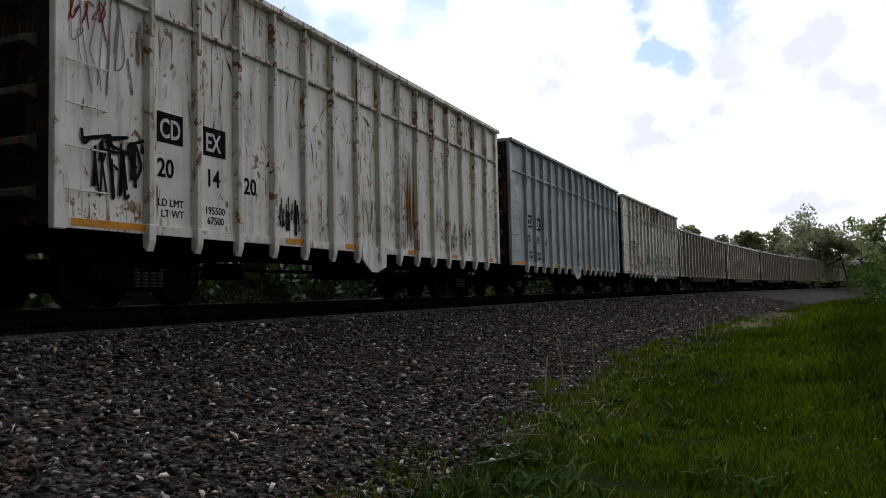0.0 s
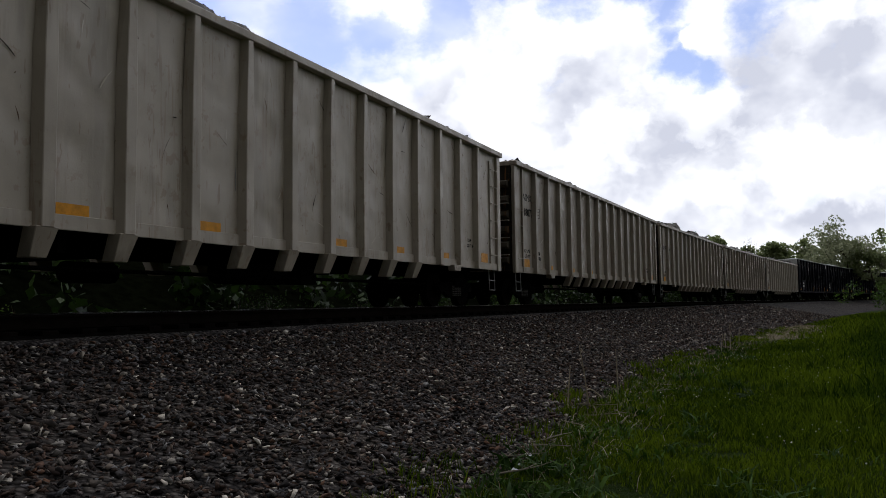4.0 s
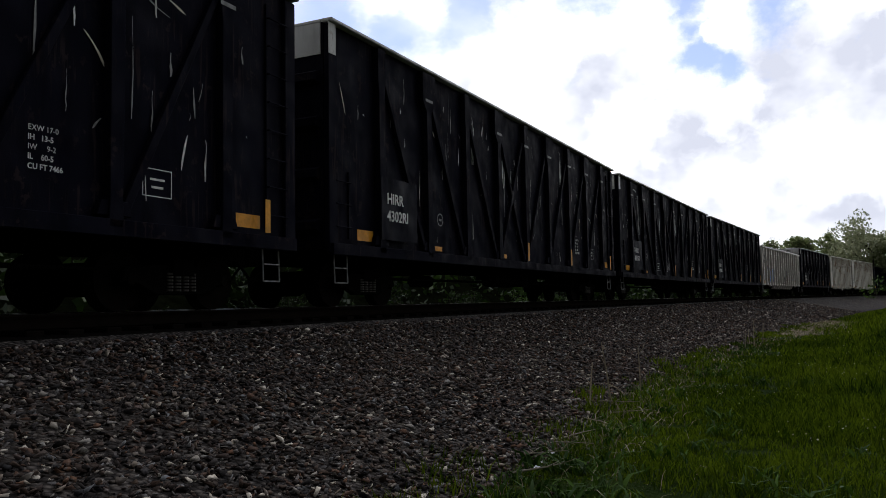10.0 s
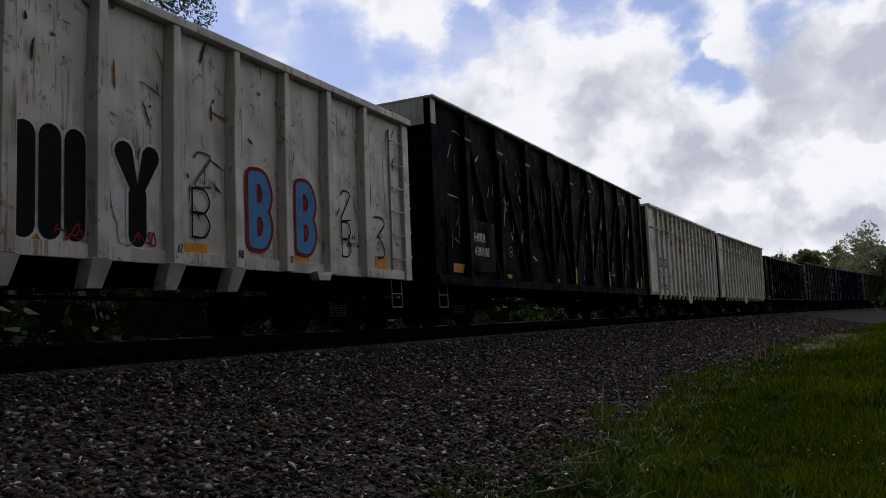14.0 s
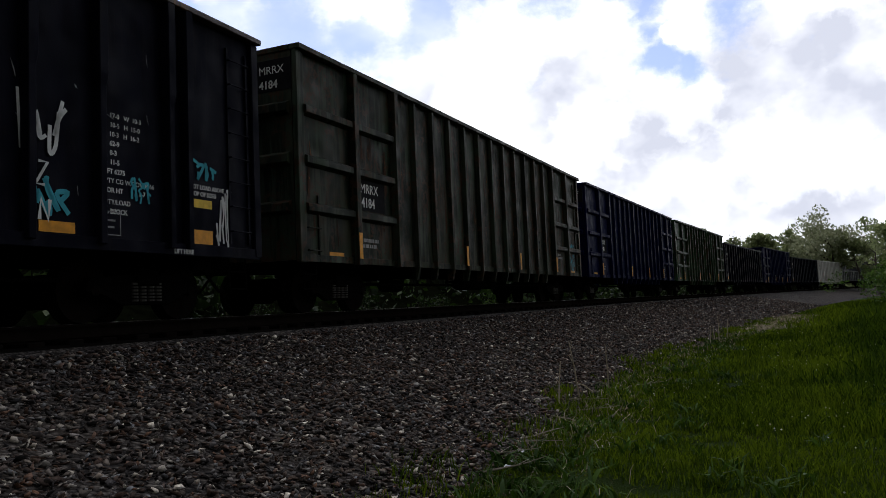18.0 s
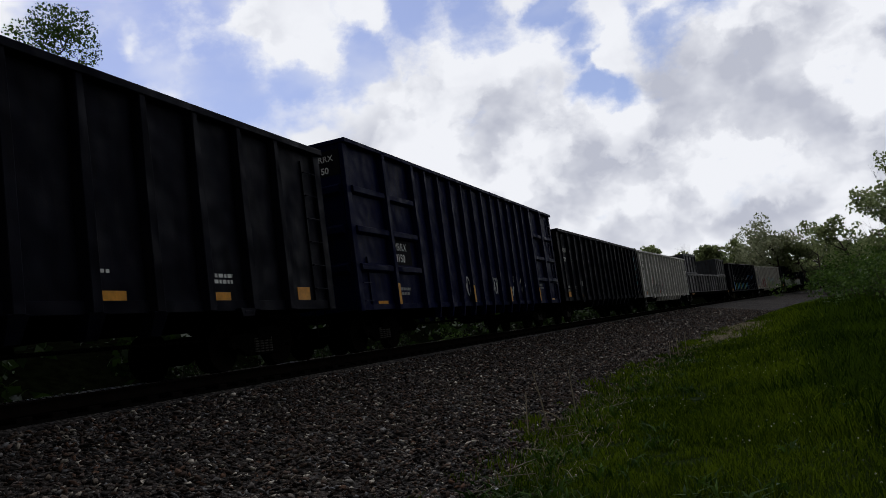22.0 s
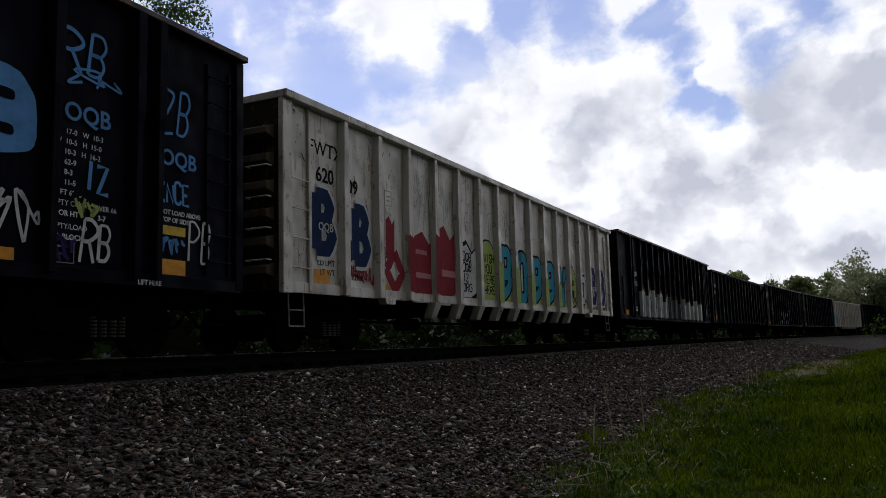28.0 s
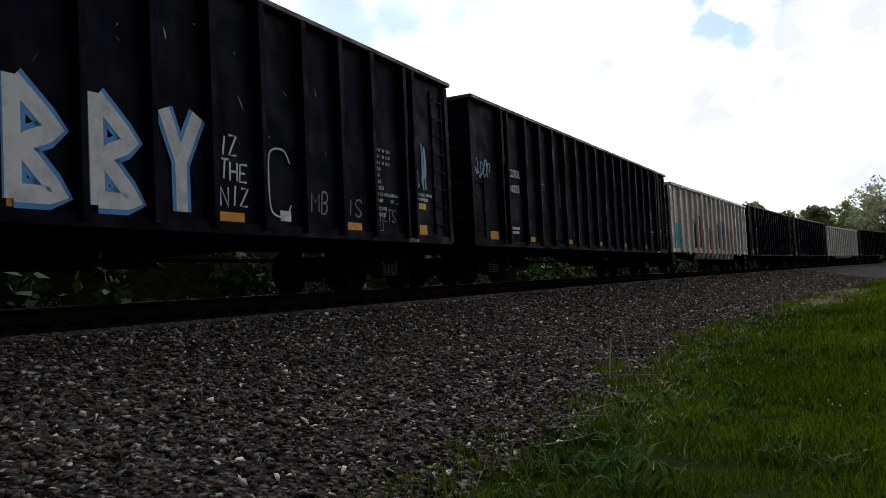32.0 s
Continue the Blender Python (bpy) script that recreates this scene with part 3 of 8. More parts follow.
def bed_profile(s):
    t = toe(s)
    drop = (GROUND - 0.05) - (-0.25)
    pts = [(-6.6, GROUND - 0.1), (-4.2, -0.9), (-1.75, -0.25), (0, -0.24), (1.75, -0.25)]
    for i in range(1, 9):
        f = i / 8
        pts.append((1.75 + (t - 1.75) * f, -0.25 + drop * f ** 1.0))
    pts.append((t + 0.5, GROUND - 0.25))
    return pts


def bank_profile(s):
    w = 0.5 * noise.noise((s * 0.08, 0, 0))
    return [(-6.4, GROUND - 0.3), (-8.5, -0.8), (-11.5, 1.2 + w), (-15, 2.4 + w), (-24, 2.6 + w), (-40, GROUND - 0.3)]


def build_track():
    # bank added to close off the sky beneath the cars
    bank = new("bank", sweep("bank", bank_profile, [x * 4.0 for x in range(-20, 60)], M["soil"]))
    tagged(bank, "overgrown earth bank added behind the railway, coloured near-black for shade", "bank", kind="structure")
    ob = new("ballast_bed", sweep("ballast_bed", bed_profile, STATIONS, MAT_BED))
    tagged(ob, "embankment of dark crushed stone ballast under the track", "ballast", kind="structure")
    # strip over the bed that carries the train's shade as colour
    strip = new("track_bed", sweep("track_bed", lambda s: [(-1.72, -0.262), (-1.3, -0.232), (1.3, -0.232), (1.72, -0.245), (2.02, -0.325), (2.1, -0.40)], STATIONS, M["shaded_bed"]))
    tagged(strip, "ballast between and beside the rails, coloured near-black for the train's shade", "ballast", kind="structure")
    prof = [(-0.07, -0.17), (-0.07, -0.155), (-0.012, -0.13), (-0.012, -0.045), (-0.036, -0.03), (-0.036, -0.004), (-0.03, 0.0),
            (0.03, 0.0), (0.036, -0.004), (0.036, -0.03), (0.012, -0.045), (0.012, -0.13), (0.07, -0.155), (0.07, -0.17)]
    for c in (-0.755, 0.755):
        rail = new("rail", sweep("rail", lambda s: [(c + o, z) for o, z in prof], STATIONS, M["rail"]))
        head = sweep("running_surface", lambda s: [(c - 0.024, 0.001), (c - 0.022, 0.004), (c + 0.022, 0.004), (c + 0.024, 0.001)], STATIONS, M["railhead"])
        put("running_surface", head, rail, None, "polished top of the rail")
        tagged(rail, "worn steel rail spiked to wooden ties", "rail", "rails of the track", "structure")

    def tie_mesh():
        bm = bmesh.new()
        box(bm, -1.3, 1.3, -0.115, 0.115, -0.36, -0.175)
        return done(bm, "tie", M["tie"], 0.012)
    me = tie_mesh()
    ties = tagged(new("ties"), "creosoted wooden ties under the rails", "ties", kind="structure")
    for i in range(290):
        s = -12 + i * 0.53
        p = on_track(s)
        ob = put("tie", me, ties, pose(p.x, p.y, random.uniform(-0.006, 0.006), 0, 0, heading(s) + random.uniform(-0.8, 0.8)))


# ---- freight cars ----
# Each car's own space: +x toward the camera's side, +y back along the train, z up from the rail head.
HALF = 1.47            # half width over the side sheets
POST = 0.13            # how far the side posts stand proud

LETTERS = {}


def letter(text, size):
    """Flat lettering as a mesh, its left end at the origin, read along +y on the +x side."""
    return LETTERS[(text, size)]


def cut_letters(wanted):
    temp = []
    for text, size in sorted(set(wanted)):
        cu = bpy.data.curves.new("lettering", "FONT")
        cu.body, cu.size, cu.extrude, cu.resolution_u = text, size, 0.002, 3
        cu.offset = 0.0 if "M" in text or "W" in text else size * 0.018
        cu.space_line = 0.95
        temp.append((text, size, new("lettering", cu)))
    bpy.context.view_layer.update()
    deps = bpy.context.evaluated_depsgraph_get()
    for text, size, ob in temp:
        LETTERS[(text, size)] = bpy.data.meshes.new_from_object(ob.evaluated_get(deps))
        cu = ob.data
        bpy.data.objects.remove(ob)
        bpy.data.curves.remove(cu)


def write(car, text, y, z, size, mat, x=HALF, squeeze=1.0):
    me = letter(text, size).copy()
    me.materials.clear()
    me.materials.append(mat)
    if squeeze != 1.0:
        me.transform(Matrix.Diagonal((squeeze, 1, 1, 1)))
    ob = put("lettering", me, car, pose(x + 0.004, y, z, 90, 0, 90))
    ob["kind"] = "stuff"
    return ob


def bogie(car, y):
    """A two-axle truck."""
    def frame_side(bm):
        prism(bm, [(-1.05, 0.40), (-0.98, 0.58), (-0.45, 0.62), (0.45, 0.62), (0.98, 0.58), (1.05, 0.40), (0.75, 0.38), (0.45, 0.22), (-0.45, 0.22), (-0.75, 0.38)], "x", -0.06, 0.06)
    def spring(bm):
        for dy in (-0.22, -0.07, 0.08, 0.22):
            for i in range(6):
                tube(bm, (0, dy, 0.27 + i * 0.045), (0, dy, 0.295 + i * 0.045), 0.062, 0.062, 8)
    def axle(bm):
        tube(bm, (-1.05, 0, 0.42), (1.05, 0, 0.42), 0.075, 0.075, 10)
    def wheel(bm):
        tube(bm, (-0.07, 0, 0.42), (0.07, 0, 0.42), 0.42, 0.415, 24)
        tube(bm, (-0.10, 0, 0.42), (-0.071, 0, 0.42), 0.455, 0.455, 24)
    t = put("truck", cached("bolster", lambda: bolster_mesh()), car, pose(0, y, 0))
    for sx in (-1, 1):
        simple("side_frame", frame_side, M["under"], t, bevel=0.015, m=pose(sx * 0.98, 0, 0), key="sf")
        simple("spring_nest", spring, M["spring"], t, m=pose(sx * 1.02, 0, 0), key="sp")["kind"] = "stuff"
    for dy in (-0.89, 0.89):
        simple("axle", axle, M["wheel"], t, m=pose(0, dy, 0.0), key="ax")
        for sx in (-1, 1):
            simple("wheel", wheel, M["wheel"], t, m=pose(sx * 0.755, dy, 0.0, 0, 0, 0 if sx > 0 else 180), key="wh")
    return t


def bolster_mesh():
    bm = bmesh.new()
    box(bm, -1.1, 1.1, -0.2, 0.2, 0.48, 0.72)
    box(bm, -0.3, 0.3, -0.3, 0.3, 0.72, 0.86)
    return done(bm, "truck", M["under"], 0.02)


def running_gear(car, length, bottom):
    half = length / 2
    def spine(bm):
        box(bm, -0.33, 0.33, -half - 0.1, half + 0.1, 0.78, bottom + 0.02)
        for y in (-half + 1.9, half - 1.9):
            box(bm, -1.3, 1.3, y - 0.25, y + 0.25, 0.84, bottom + 0.02)
    simple("centre_sill", spine, M["under"], car, key=(length, bottom))
    for sy in (-1, 1):
        def coupler(bm):
            box(bm, -0.09, 0.09, 0, 0.22, 0.76, 0.96)
            prism(bm, [(-0.16, 0.22), (-0.18, 0.42), (-0.05, 0.50), (0.05, 0.40), (0.16, 0.46), (0.17, 0.22)], "z", 0.72, 1.02)
            tube(bm, (0.3, 0.05, 0.80), (0.36, 0.40, 0.42), 0.028, 0.028, 6)
            tube(bm, (0.36, 0.40, 0.42), (0.28, 0.66, 0.60), 0.028, 0.028, 6)
        simple("coupler", coupler, M["under"], car, bevel=0.01, m=pose(0, sy * (half + 0.06), 0, 0, 0, 0 if sy > 0 else 180), key="c")
    for y in (-half + 1.95, half - 1.95):
        bogie(car, y)
    def reservoir(bm):
        tube(bm, (0.75, -0.9, 0.62), (0.75, 0.7, 0.62), 0.2, 0.2, 10)
    def valve(bm):
        box(bm, 0.5, 0.95, 1.1, 1.6, 0.45, 0.85)
    def cylinder(bm):
        tube(bm, (-0.7, -2.5, 0.6), (-0.7, -1.6, 0.6), 0.16, 0.16, 10)
    def beam(bm):
        box(bm, -1.2, 1.2, 0, 0.12, 0.72, 0.96)
    def pipe(bm):
        tube(bm, (0.85, -half + 3.2, 0.55), (0.85, half - 3.2, 0.55), 0.03, 0.03, 6)
    for name, fn in (("air_reservoir", reservoir), ("brake_valve", valve), ("brake_cylinder", cylinder), ("brake_pipe", pipe)):
        simple(name, fn, M["under"], car, key=(name, length))
    for y in (-4.2, -3.2, 2.6, 3.6):
        simple("cross_beam", beam, M["under"], car, m=pose(0, y, 0), key="beam")


def ladder(car, mat, y, x, z0, z1, n, wide=0.42, rail=True):
    """Rungs between two stiles, or loose grab irons where there are none."""
    def rung(bm, z):
        tube(bm, (0.07, -wide / 2, z), (0.07, wide / 2, z), 0.013, 0.013, 6)
        for sy in (-1, 1):
            tube(bm, (-0.03, sy * wide / 2, z), (0.07, sy * wide / 2, z), 0.013, 0.013, 5)
    levels = [z0 + (z1 - z0) * (i + 0.5) / n for i in range(n)]
    if not rail:
        for z in levels:
            simple("grab_iron", lambda bm: rung(bm, 0), mat, car, m=pose(x, y, z), key=wide)
        return

    def make(bm):
        for z in levels:
            rung(bm, z)
        for sy in (-1, 1):
            box(bm, 0.0, 0.035, sy * wide / 2 - 0.02, sy * wide / 2 + 0.02, z0, z1)
    simple("ladder", make, mat, car, m=pose(x, y, 0), key=(round(z0, 2), round(z1, 2), n, wide))


def step(car, mat, y):
    def make(bm):
        for sy in (-0.2, 0.2):
            tube(bm, (0, sy, 1.0), (0.02, sy, 0.42), 0.014, 0.014, 5)
        for z in (0.42, 0.68):
            tube(bm, (0.02, -0.2, z), (0.02, 0.2, z), 0.014, 0.014, 5)
    simple("sill_step", make, mat, car, m=pose(1.42, y, 0), key="step")


def tape(car, ys, z=1.09, w=0.45, h=0.1, upright=False, x=HALF):
    for y in ys:
        def make(bm):
            if upright:
                box(bm, 0, 0.004, -0.06, 0.06, 0, 0.5)
            else:
                box(bm, 0, 0.004, -w / 2, w / 2, 0, h)
        simple("reflective_tape", make, M["orange"], car, "orange reflective tape", m=pose(x + 0.001, y, z), key=(w, h, upright))


def shell(car, length, bottom, top, mat, rim_mat=None, rim=0.11, key=None, wall=HALF):
    """Side sheets, end sheets, floor and the top chord round them."""
    half = length / 2
    for sx in (-1, 1):
        def side(bm):
            nseg = 24
            cols = []
            for i in range(nseg + 1):
                y = -half + length * i / nseg
                col = []
                for j in range(7):
                    z = bottom + (top - 0.05 - bottom) * j / 6
                    d = 0.014 * noise.noise((y * 1.1, z * 1.3, sx * 5.0 + length)) if 0 < i < nseg and 0 < j < 6 else 0
                    col.append((bm.verts.new((sx * wall + d, y, z)), bm.verts.new((sx * (wall - 0.05) + d, y, z))))
                cols.append(col)
            for i in range(nseg):
                for j in range(6):
                    for q in (0, 1):
                        bm.faces.new((cols[i][j][q], cols[i + 1][j][q], cols[i + 1][j + 1][q], cols[i][j + 1][q]))
                for j in (0, 6):
                    bm.faces.new((cols[i][j][0], cols[i + 1][j][0], cols[i + 1][j][1], cols[i][j][1]))
        simple("side_sheet", side, mat, car, key=(length, bottom, top, sx, wall))
    for sy in (-1, 1):
        def end(bm):
            box(bm, -wall + 0.055, wall - 0.055, sy * half - 0.03, sy * half + 0.03, bottom, top - 0.05)
        # end sheets of pale cars get a colour with the gap's shade in it
        simple("end_sheet", end, mat if any(w in mat.name for w in ("black", "navy", "green", "olive")) else M["grime"], car, key=(length, bottom, top, sy, wall))
    def floor(bm):
        box(bm, -wall + 0.06, wall - 0.06, -half + 0.05, half - 0.05, bottom - 0.02, bottom + 0.06)
    simple("floor_pan", floor, M["under"], car, key=(length, bottom, wall))
    def chord(bm):
        o = wall + POST + 0.02
        for sx in (-1, 1):
            box(bm, sx * o, sx * (wall - 0.08), -half - 0.06, half + 0.06, top - rim, top)
        for sy in (-1, 1):
            box(bm, -wall + 0.081, wall - 0.081, sy * (half + 0.06), sy * (half - 0.1), top - rim, top)
    simple("top_chord", chord, rim_mat or mat, car, bevel=0.012, key=(length, top, rim, wall))


def sill(car, length, z0, z1, mat, x=HALF, deep=0.05):
    half = length / 2
    for sx in (-1, 1):
        def make(bm):
            box(bm, sx * (x + 0.001), sx * (x + deep), -half, half, z0, z1)
        simple("side_sill", make, mat, car, bevel=0.006, key=(length, z0, z1, sx, x, deep))


def end_bars(car, length, mat, levels, wide=2.6, deep=0.16, tall=0.16):
    # bars on pale cars use the end colour with shade painted in
    if not any(w in mat.name for w in ("black", "navy", "green", "olive")):
        mat = M["endpaint"]
    for sy in (-1, 1):
        for z in levels:
            def make(bm):
                prism(bm, [(0, -tall / 2 - 0.03), (deep, -tall / 2 + 0.03), (deep, tall / 2 - 0.03), (0, tall / 2 + 0.03)], "x", -wide / 2, wide / 2)
            simple("end_bar", make, mat, car, bevel=0.008, m=pose(0, sy * (length / 2 + 0.03), z, 0, 0, 0 if sy > 0 else 180), key=(wide, deep, tall))


def corner_posts(car, length, bottom, top, mat, w=0.2):
    for sx in (-1, 1):
        for sy in (-1, 1):
            def make(bm):
                box(bm, sx * (HALF - 0.03), sx * (HALF + 0.07), sy * (length / 2 - w), sy * (length / 2 + 0.05), bottom - 0.05, top - 0.1)
            simple("corner_post", make, mat, car, bevel=0.012, key=(length, bottom, top, w, sx, sy))


def posts(car, ys, make, mat, key, name="side_post"):
    """The same post on both sides at each y."""
    for y in ys:
        for sx in (1, -1):
            simple(name, make, mat, car, bevel=0.008, m=pose(sx * HALF, y, 0, 0, 0, 0 if sx > 0 else 180), key=key)


def load(car, length, top, seed, high=0.35, mat=None):
    """Loose refuse heaped just over the rim."""
    rng = np.random.default_rng(seed)
    half = length / 2 - 0.3
    ny, nx = 64, 9
    vs, fs = [], []
    for i in range(ny + 1):
        for j in range(nx + 1):
            y, x = -half + 2 * half * i / ny, -1.35 + 2.7 * j / nx
            edge = min(1.0, (1.35 - abs(x)) / 0.3) * min(1.0, (half - abs(y)) / 0.8)
            h = top - 0.10 + edge * (high * (0.55 + 0.9 * noise.noise((y * 0.4, x * 0.6, seed))) + 0.22 * noise.noise((y * 2.1, x * 2.1, seed + 9)))
            vs.append((x, y, h))
    for i in range(ny):
        for j in range(nx):
            a = i * (nx + 1) + j
            fs.append((a, a + 1, a + nx + 2, a + nx + 1))
    # scraps lying on the heap, each a small bent sheet
    for _ in range(420):
        y, x = rng.uniform(-half, half), rng.uniform(-1.25, 1.3)
        edge = min(1.0, (1.35 - abs(x)) / 0.3) * min(1.0, (half - abs(y)) / 0.8)
        h = top - 0.09 + edge * (high * (0.55 + 0.9 * noise.noise((y * 0.4, x * 0.6, seed))) + 0.22 * noise.noise((y * 2.1, x * 2.1, seed + 9)))
        a, w, l = rng.uniform(0, 6.28), rng.uniform(0.05, 0.2), rng.uniform(0.06, 0.26)
        t1, t2 = rng.uniform(-0.05, 0.06, 2)
        c, s = math.cos(a), math.sin(a)
        k = len(vs)
        for (p, q, r) in ((-l, -w, t1), (l, -w, t2), (l, w, 0.05), (-l, w, -0.05)):
            vs.append((x + (p * c - q * s) / 2, y + (p * s + q * c) / 2, h + r))
        fs.append((k, k + 1, k + 2, k + 3))
    me = from_arrays("load", vs, fs, MAT_TRASH)
    put("load", me, car, None, "heap of mixed refuse over the rim")


def cover(car, length, top, rise, seed):
    """A pale net stretched over the load, bulging along the middle."""
    half = length / 2 - 0.15
    ny, nx = 40, 8
    vs, fs = [], []
    for i in range(ny + 1):
        for j in range(nx + 1):
            y, x = -half + 2 * half * i / ny, -1.44 + 2.88 * j / nx
            dome = (1 - (x / 1.46) ** 2) ** 0.7 * max(0.0, 1 - abs(y / half) ** 3)
            vs.append((x, y, top + 0.004 + dome * rise * (0.75 + 0.5 * noise.noise((y * 0.3, seed, 0))) + 0.04 * dome * noise.noise((y * 2, x * 2, seed))))
    for i in range(ny):
        for j in range(nx):
            a = i * (nx + 1) + j
            fs.append((a, a + 1, a + nx + 2, a + nx + 1))
    put("load_cover", from_arrays("load_cover", vs, fs, M["net"]), car, None, "pale net over the load")


def make_car(label, group="cars of the freight train"):
    return tagged(new("freight_car"), label, "freight car", group)


# -- tall gondola with a belt rail near the top of its sides --
def car_belted(pitch, mat, label, dark_rim=True):
    L, bot, top = pitch - 1.25, 0.98, 4.92
    car = make_car(label)
    LEADS[car.name] = 0.77
    running_gear(car, L, bot)
    shell(car, L, bot, top, mat, None, 0.1)
    corner_posts(car, L, bot, top, mat, 0.14)
    ys = [-L / 2 + 1.48 + (L - 2.53) / 14 * i for i in range(15)]
    worn = M["postrust"] if "white" in mat.name else mat
    belt = 3.92
    def lower(bm):
        prism(bm, [(0, -0.075), (0.09, -0.045), (0.09, 0.045), (0, 0.075)], "z", bot - 0.02, belt - 0.06)
    def upper(bm):
        prism(bm, [(0, -0.06), (0.11, -0.035), (0.11, 0.035), (0, 0.06)], "z", belt - 0.32, top - 0.1)
    posts(car, ys, lower, worn, "lowA")
    posts(car, ys, upper, worn, "upA", "post_head")
    for sx in (1, -1):
        def belt_rail(bm):
            box(bm, 0.001, 0.075, -L / 2 + 0.1, L / 2 - 0.1, belt, belt + 0.055)
        simple("belt_rail", belt_rail, worn, car, bevel=0.006, m=pose(sx * HALF, 0, 0, 0, 0, 0 if sx > 0 else 180), key=L)
    def hook(bm):
        prism(bm, [(-0.02, bot + 0.12), (0.11, bot + 0.1), (0.10, bot - 0.12), (0.05, bot - 0.26), (-0.02, bot - 0.2)], "y", -0.065, 0.065)
    rusty = M["whiterust"]
    posts(car, ys, hook, rusty, "hook", "post_foot")
    sill(car, L, bot - 0.03, bot + 0.1, mat, HALF, 0.03)
    # wide bolster panel amidships
    def skirt(bm):
        prism(bm, [(-0.55, bot + 0.1), (0.55, bot + 0.1), (0.5, bot - 0.3), (0.1, bot - 0.42), (-0.15, bot - 0.42), (-0.5, bot - 0.2)], "x", 0.01, 0.05)
    for sx in (1, -1):
        simple("skirt_plate", skirt, mat, car, m=pose(sx * HALF, 0.0, 0, 0, 0, 0 if sx > 0 else 180), key="skirt")
    end_bars(car, L, mat, (1.35, 1.95, 2.55, 3.15, 3.75, 4.3), 2.5, 0.18, 0.14)
    for sy in (-1, 1):
        ladder(car, mat, sy * (L / 2 - 0.42), HALF, 1.15, 3.2, 4, 0.62, False)
        step(car, M["under"], sy * (L / 2 - 0.45))
    tape(car, [-L / 2 + 0.85], 0.985, 1.25, 0.09, x=HALF + 0.031)
    tape(car, [-L / 2 + 4.9, -0.9, 1.9, 4.3, L / 2 - 0.75], 0.985, 0.55, 0.1, x=HALF + 0.031)
    return car, L


# -- gondola with broad tapered posts and chute feet --
def car_ribbed(pitch, mat, label, feet=True, short=0.0):
    L, bot, top = pitch - 1.1 - short, 0.99, 4.22
    car = make_car(label)
    LEADS[car.name] = 0.62 + short / 2
    running_gear(car, L, bot)
    shell(car, L, bot, top, mat, None, 0.13)
    corner_posts(car, L, bot, top, mat, 0.2)
    gap = (L - 3.4) / 14
    ys = [-L / 2 + 0.70] + [-L / 2 + 1.70 + gap * i for i in range(15)]
    def rib(bm):
        prof_b = [(0, -0.15), (POST, -0.085), (POST, 0.085), (0, 0.15)]
        prof_t = [(0, -0.10), (POST, -0.06), (POST, 0.06), (0, 0.10)]
        lo = [bm.verts.new((u, v, bot - 0.03)) for u, v in prof_b]
        mid = [bm.verts.new((u, v, 3.0)) for u, v in prof_b]
        hi = [bm.verts.new((u, v, top - 0.11)) for u, v in prof_t]
        for a, b in ((lo, mid), (mid, hi)):
            for i in range(4):
                bm.faces.new((a[i], a[(i + 1) % 4], b[(i + 1) % 4], b[i]))
        bm.faces.new(lo[::-1])
        bm.faces.new(hi)
    def thin(bm):
        prism(bm, [(0, -0.035), (0.05, -0.035), (0.05, 0.035), (0, 0.035)], "z", bot, top - 0.12)
    posts(car, ys[:1], thin, mat, "thinB", "ladder_post")
    posts(car, ys[1:], rib, mat, "ribB")
    sill(car, L, bot - 0.035, bot + 0.14, mat, HALF, 0.035)
    if feet:
        def foot(bm):
            top_o = [(-0.06, -0.17), (0.125, -0.15), (0.125, 0.15), (-0.06, 0.17)]
            low_o = [(-0.22, -0.12), (-0.02, -0.11), (-0.02, 0.11), (-0.22, 0.12)]
            lo = [bm.verts.new((u, v, bot - 0.36)) for u, v in low_o]
            hi = [bm.verts.new((u, v, bot - 0.02)) for u, v in top_o]
            for i in range(4):
                bm.faces.new((lo[i], lo[(i + 1) % 4], hi[(i + 1) % 4], hi[i]))
            bm.faces.new(lo[::-1])
            bm.faces.new(hi)
        posts(car, [y for y in ys if abs(y) < L / 2 - 5.0], foot, mat, "footB", "chute_foot")
    for sy in (-1, 1):
        def jack(bm):
            prism(bm, [(-0.22, bot), (0.22, bot), (0.16, bot - 0.14), (-0.16, bot - 0.14)], "x", -0.04, 0.14)
            box(bm, 0.135, 0.145, -0.1, 0.1, bot - 0.09, bot - 0.04)
        simple("jacking_pad", jack, mat, car, bevel=0.008, m=pose(HALF, sy * (L / 2 - 3.15), 0), key="jack")
    end_bars(car, L, mat, (1.3, 1.75, 2.2, 2.65, 3.1, 3.55), 2.7, 0.2, 0.17)
    def end_plate(bm):
        box(bm, -0.83, 0.83, 0.232, 0.25, bot, 3.72)
    for sy in (-1, 1):
        simple("end_plate", end_plate, M["endpaint"] if "black" not in mat.name else mat, car, "grimy plate over the middle of the end, shade-darkened on pale cars", m=pose(0, sy * L / 2, 0, 0, 0, 0 if sy > 0 else 180), key=bot)
        for z in (1.45, 1.95, 2.45, 2.95):
            simple("grab_iron", lambda bm: (tube(bm, (1.0, 0.3, 0), (1.42, 0.3, 0), 0.013, 0.013, 6), tube(bm, (1.0, 0.2, 0), (1.0, 0.3, 0), 0.013, 0.013, 5), tube(bm, (1.42, 0.2, 0), (1.42, 0.3, 0), 0.013, 0.013, 5)),
                   mat, car, m=pose(0, sy * L / 2, z, 0, 0, 0) if sy > 0 else pose(0, -L / 2 - 0.0, z, 180, 0, 0), key="endgrab")
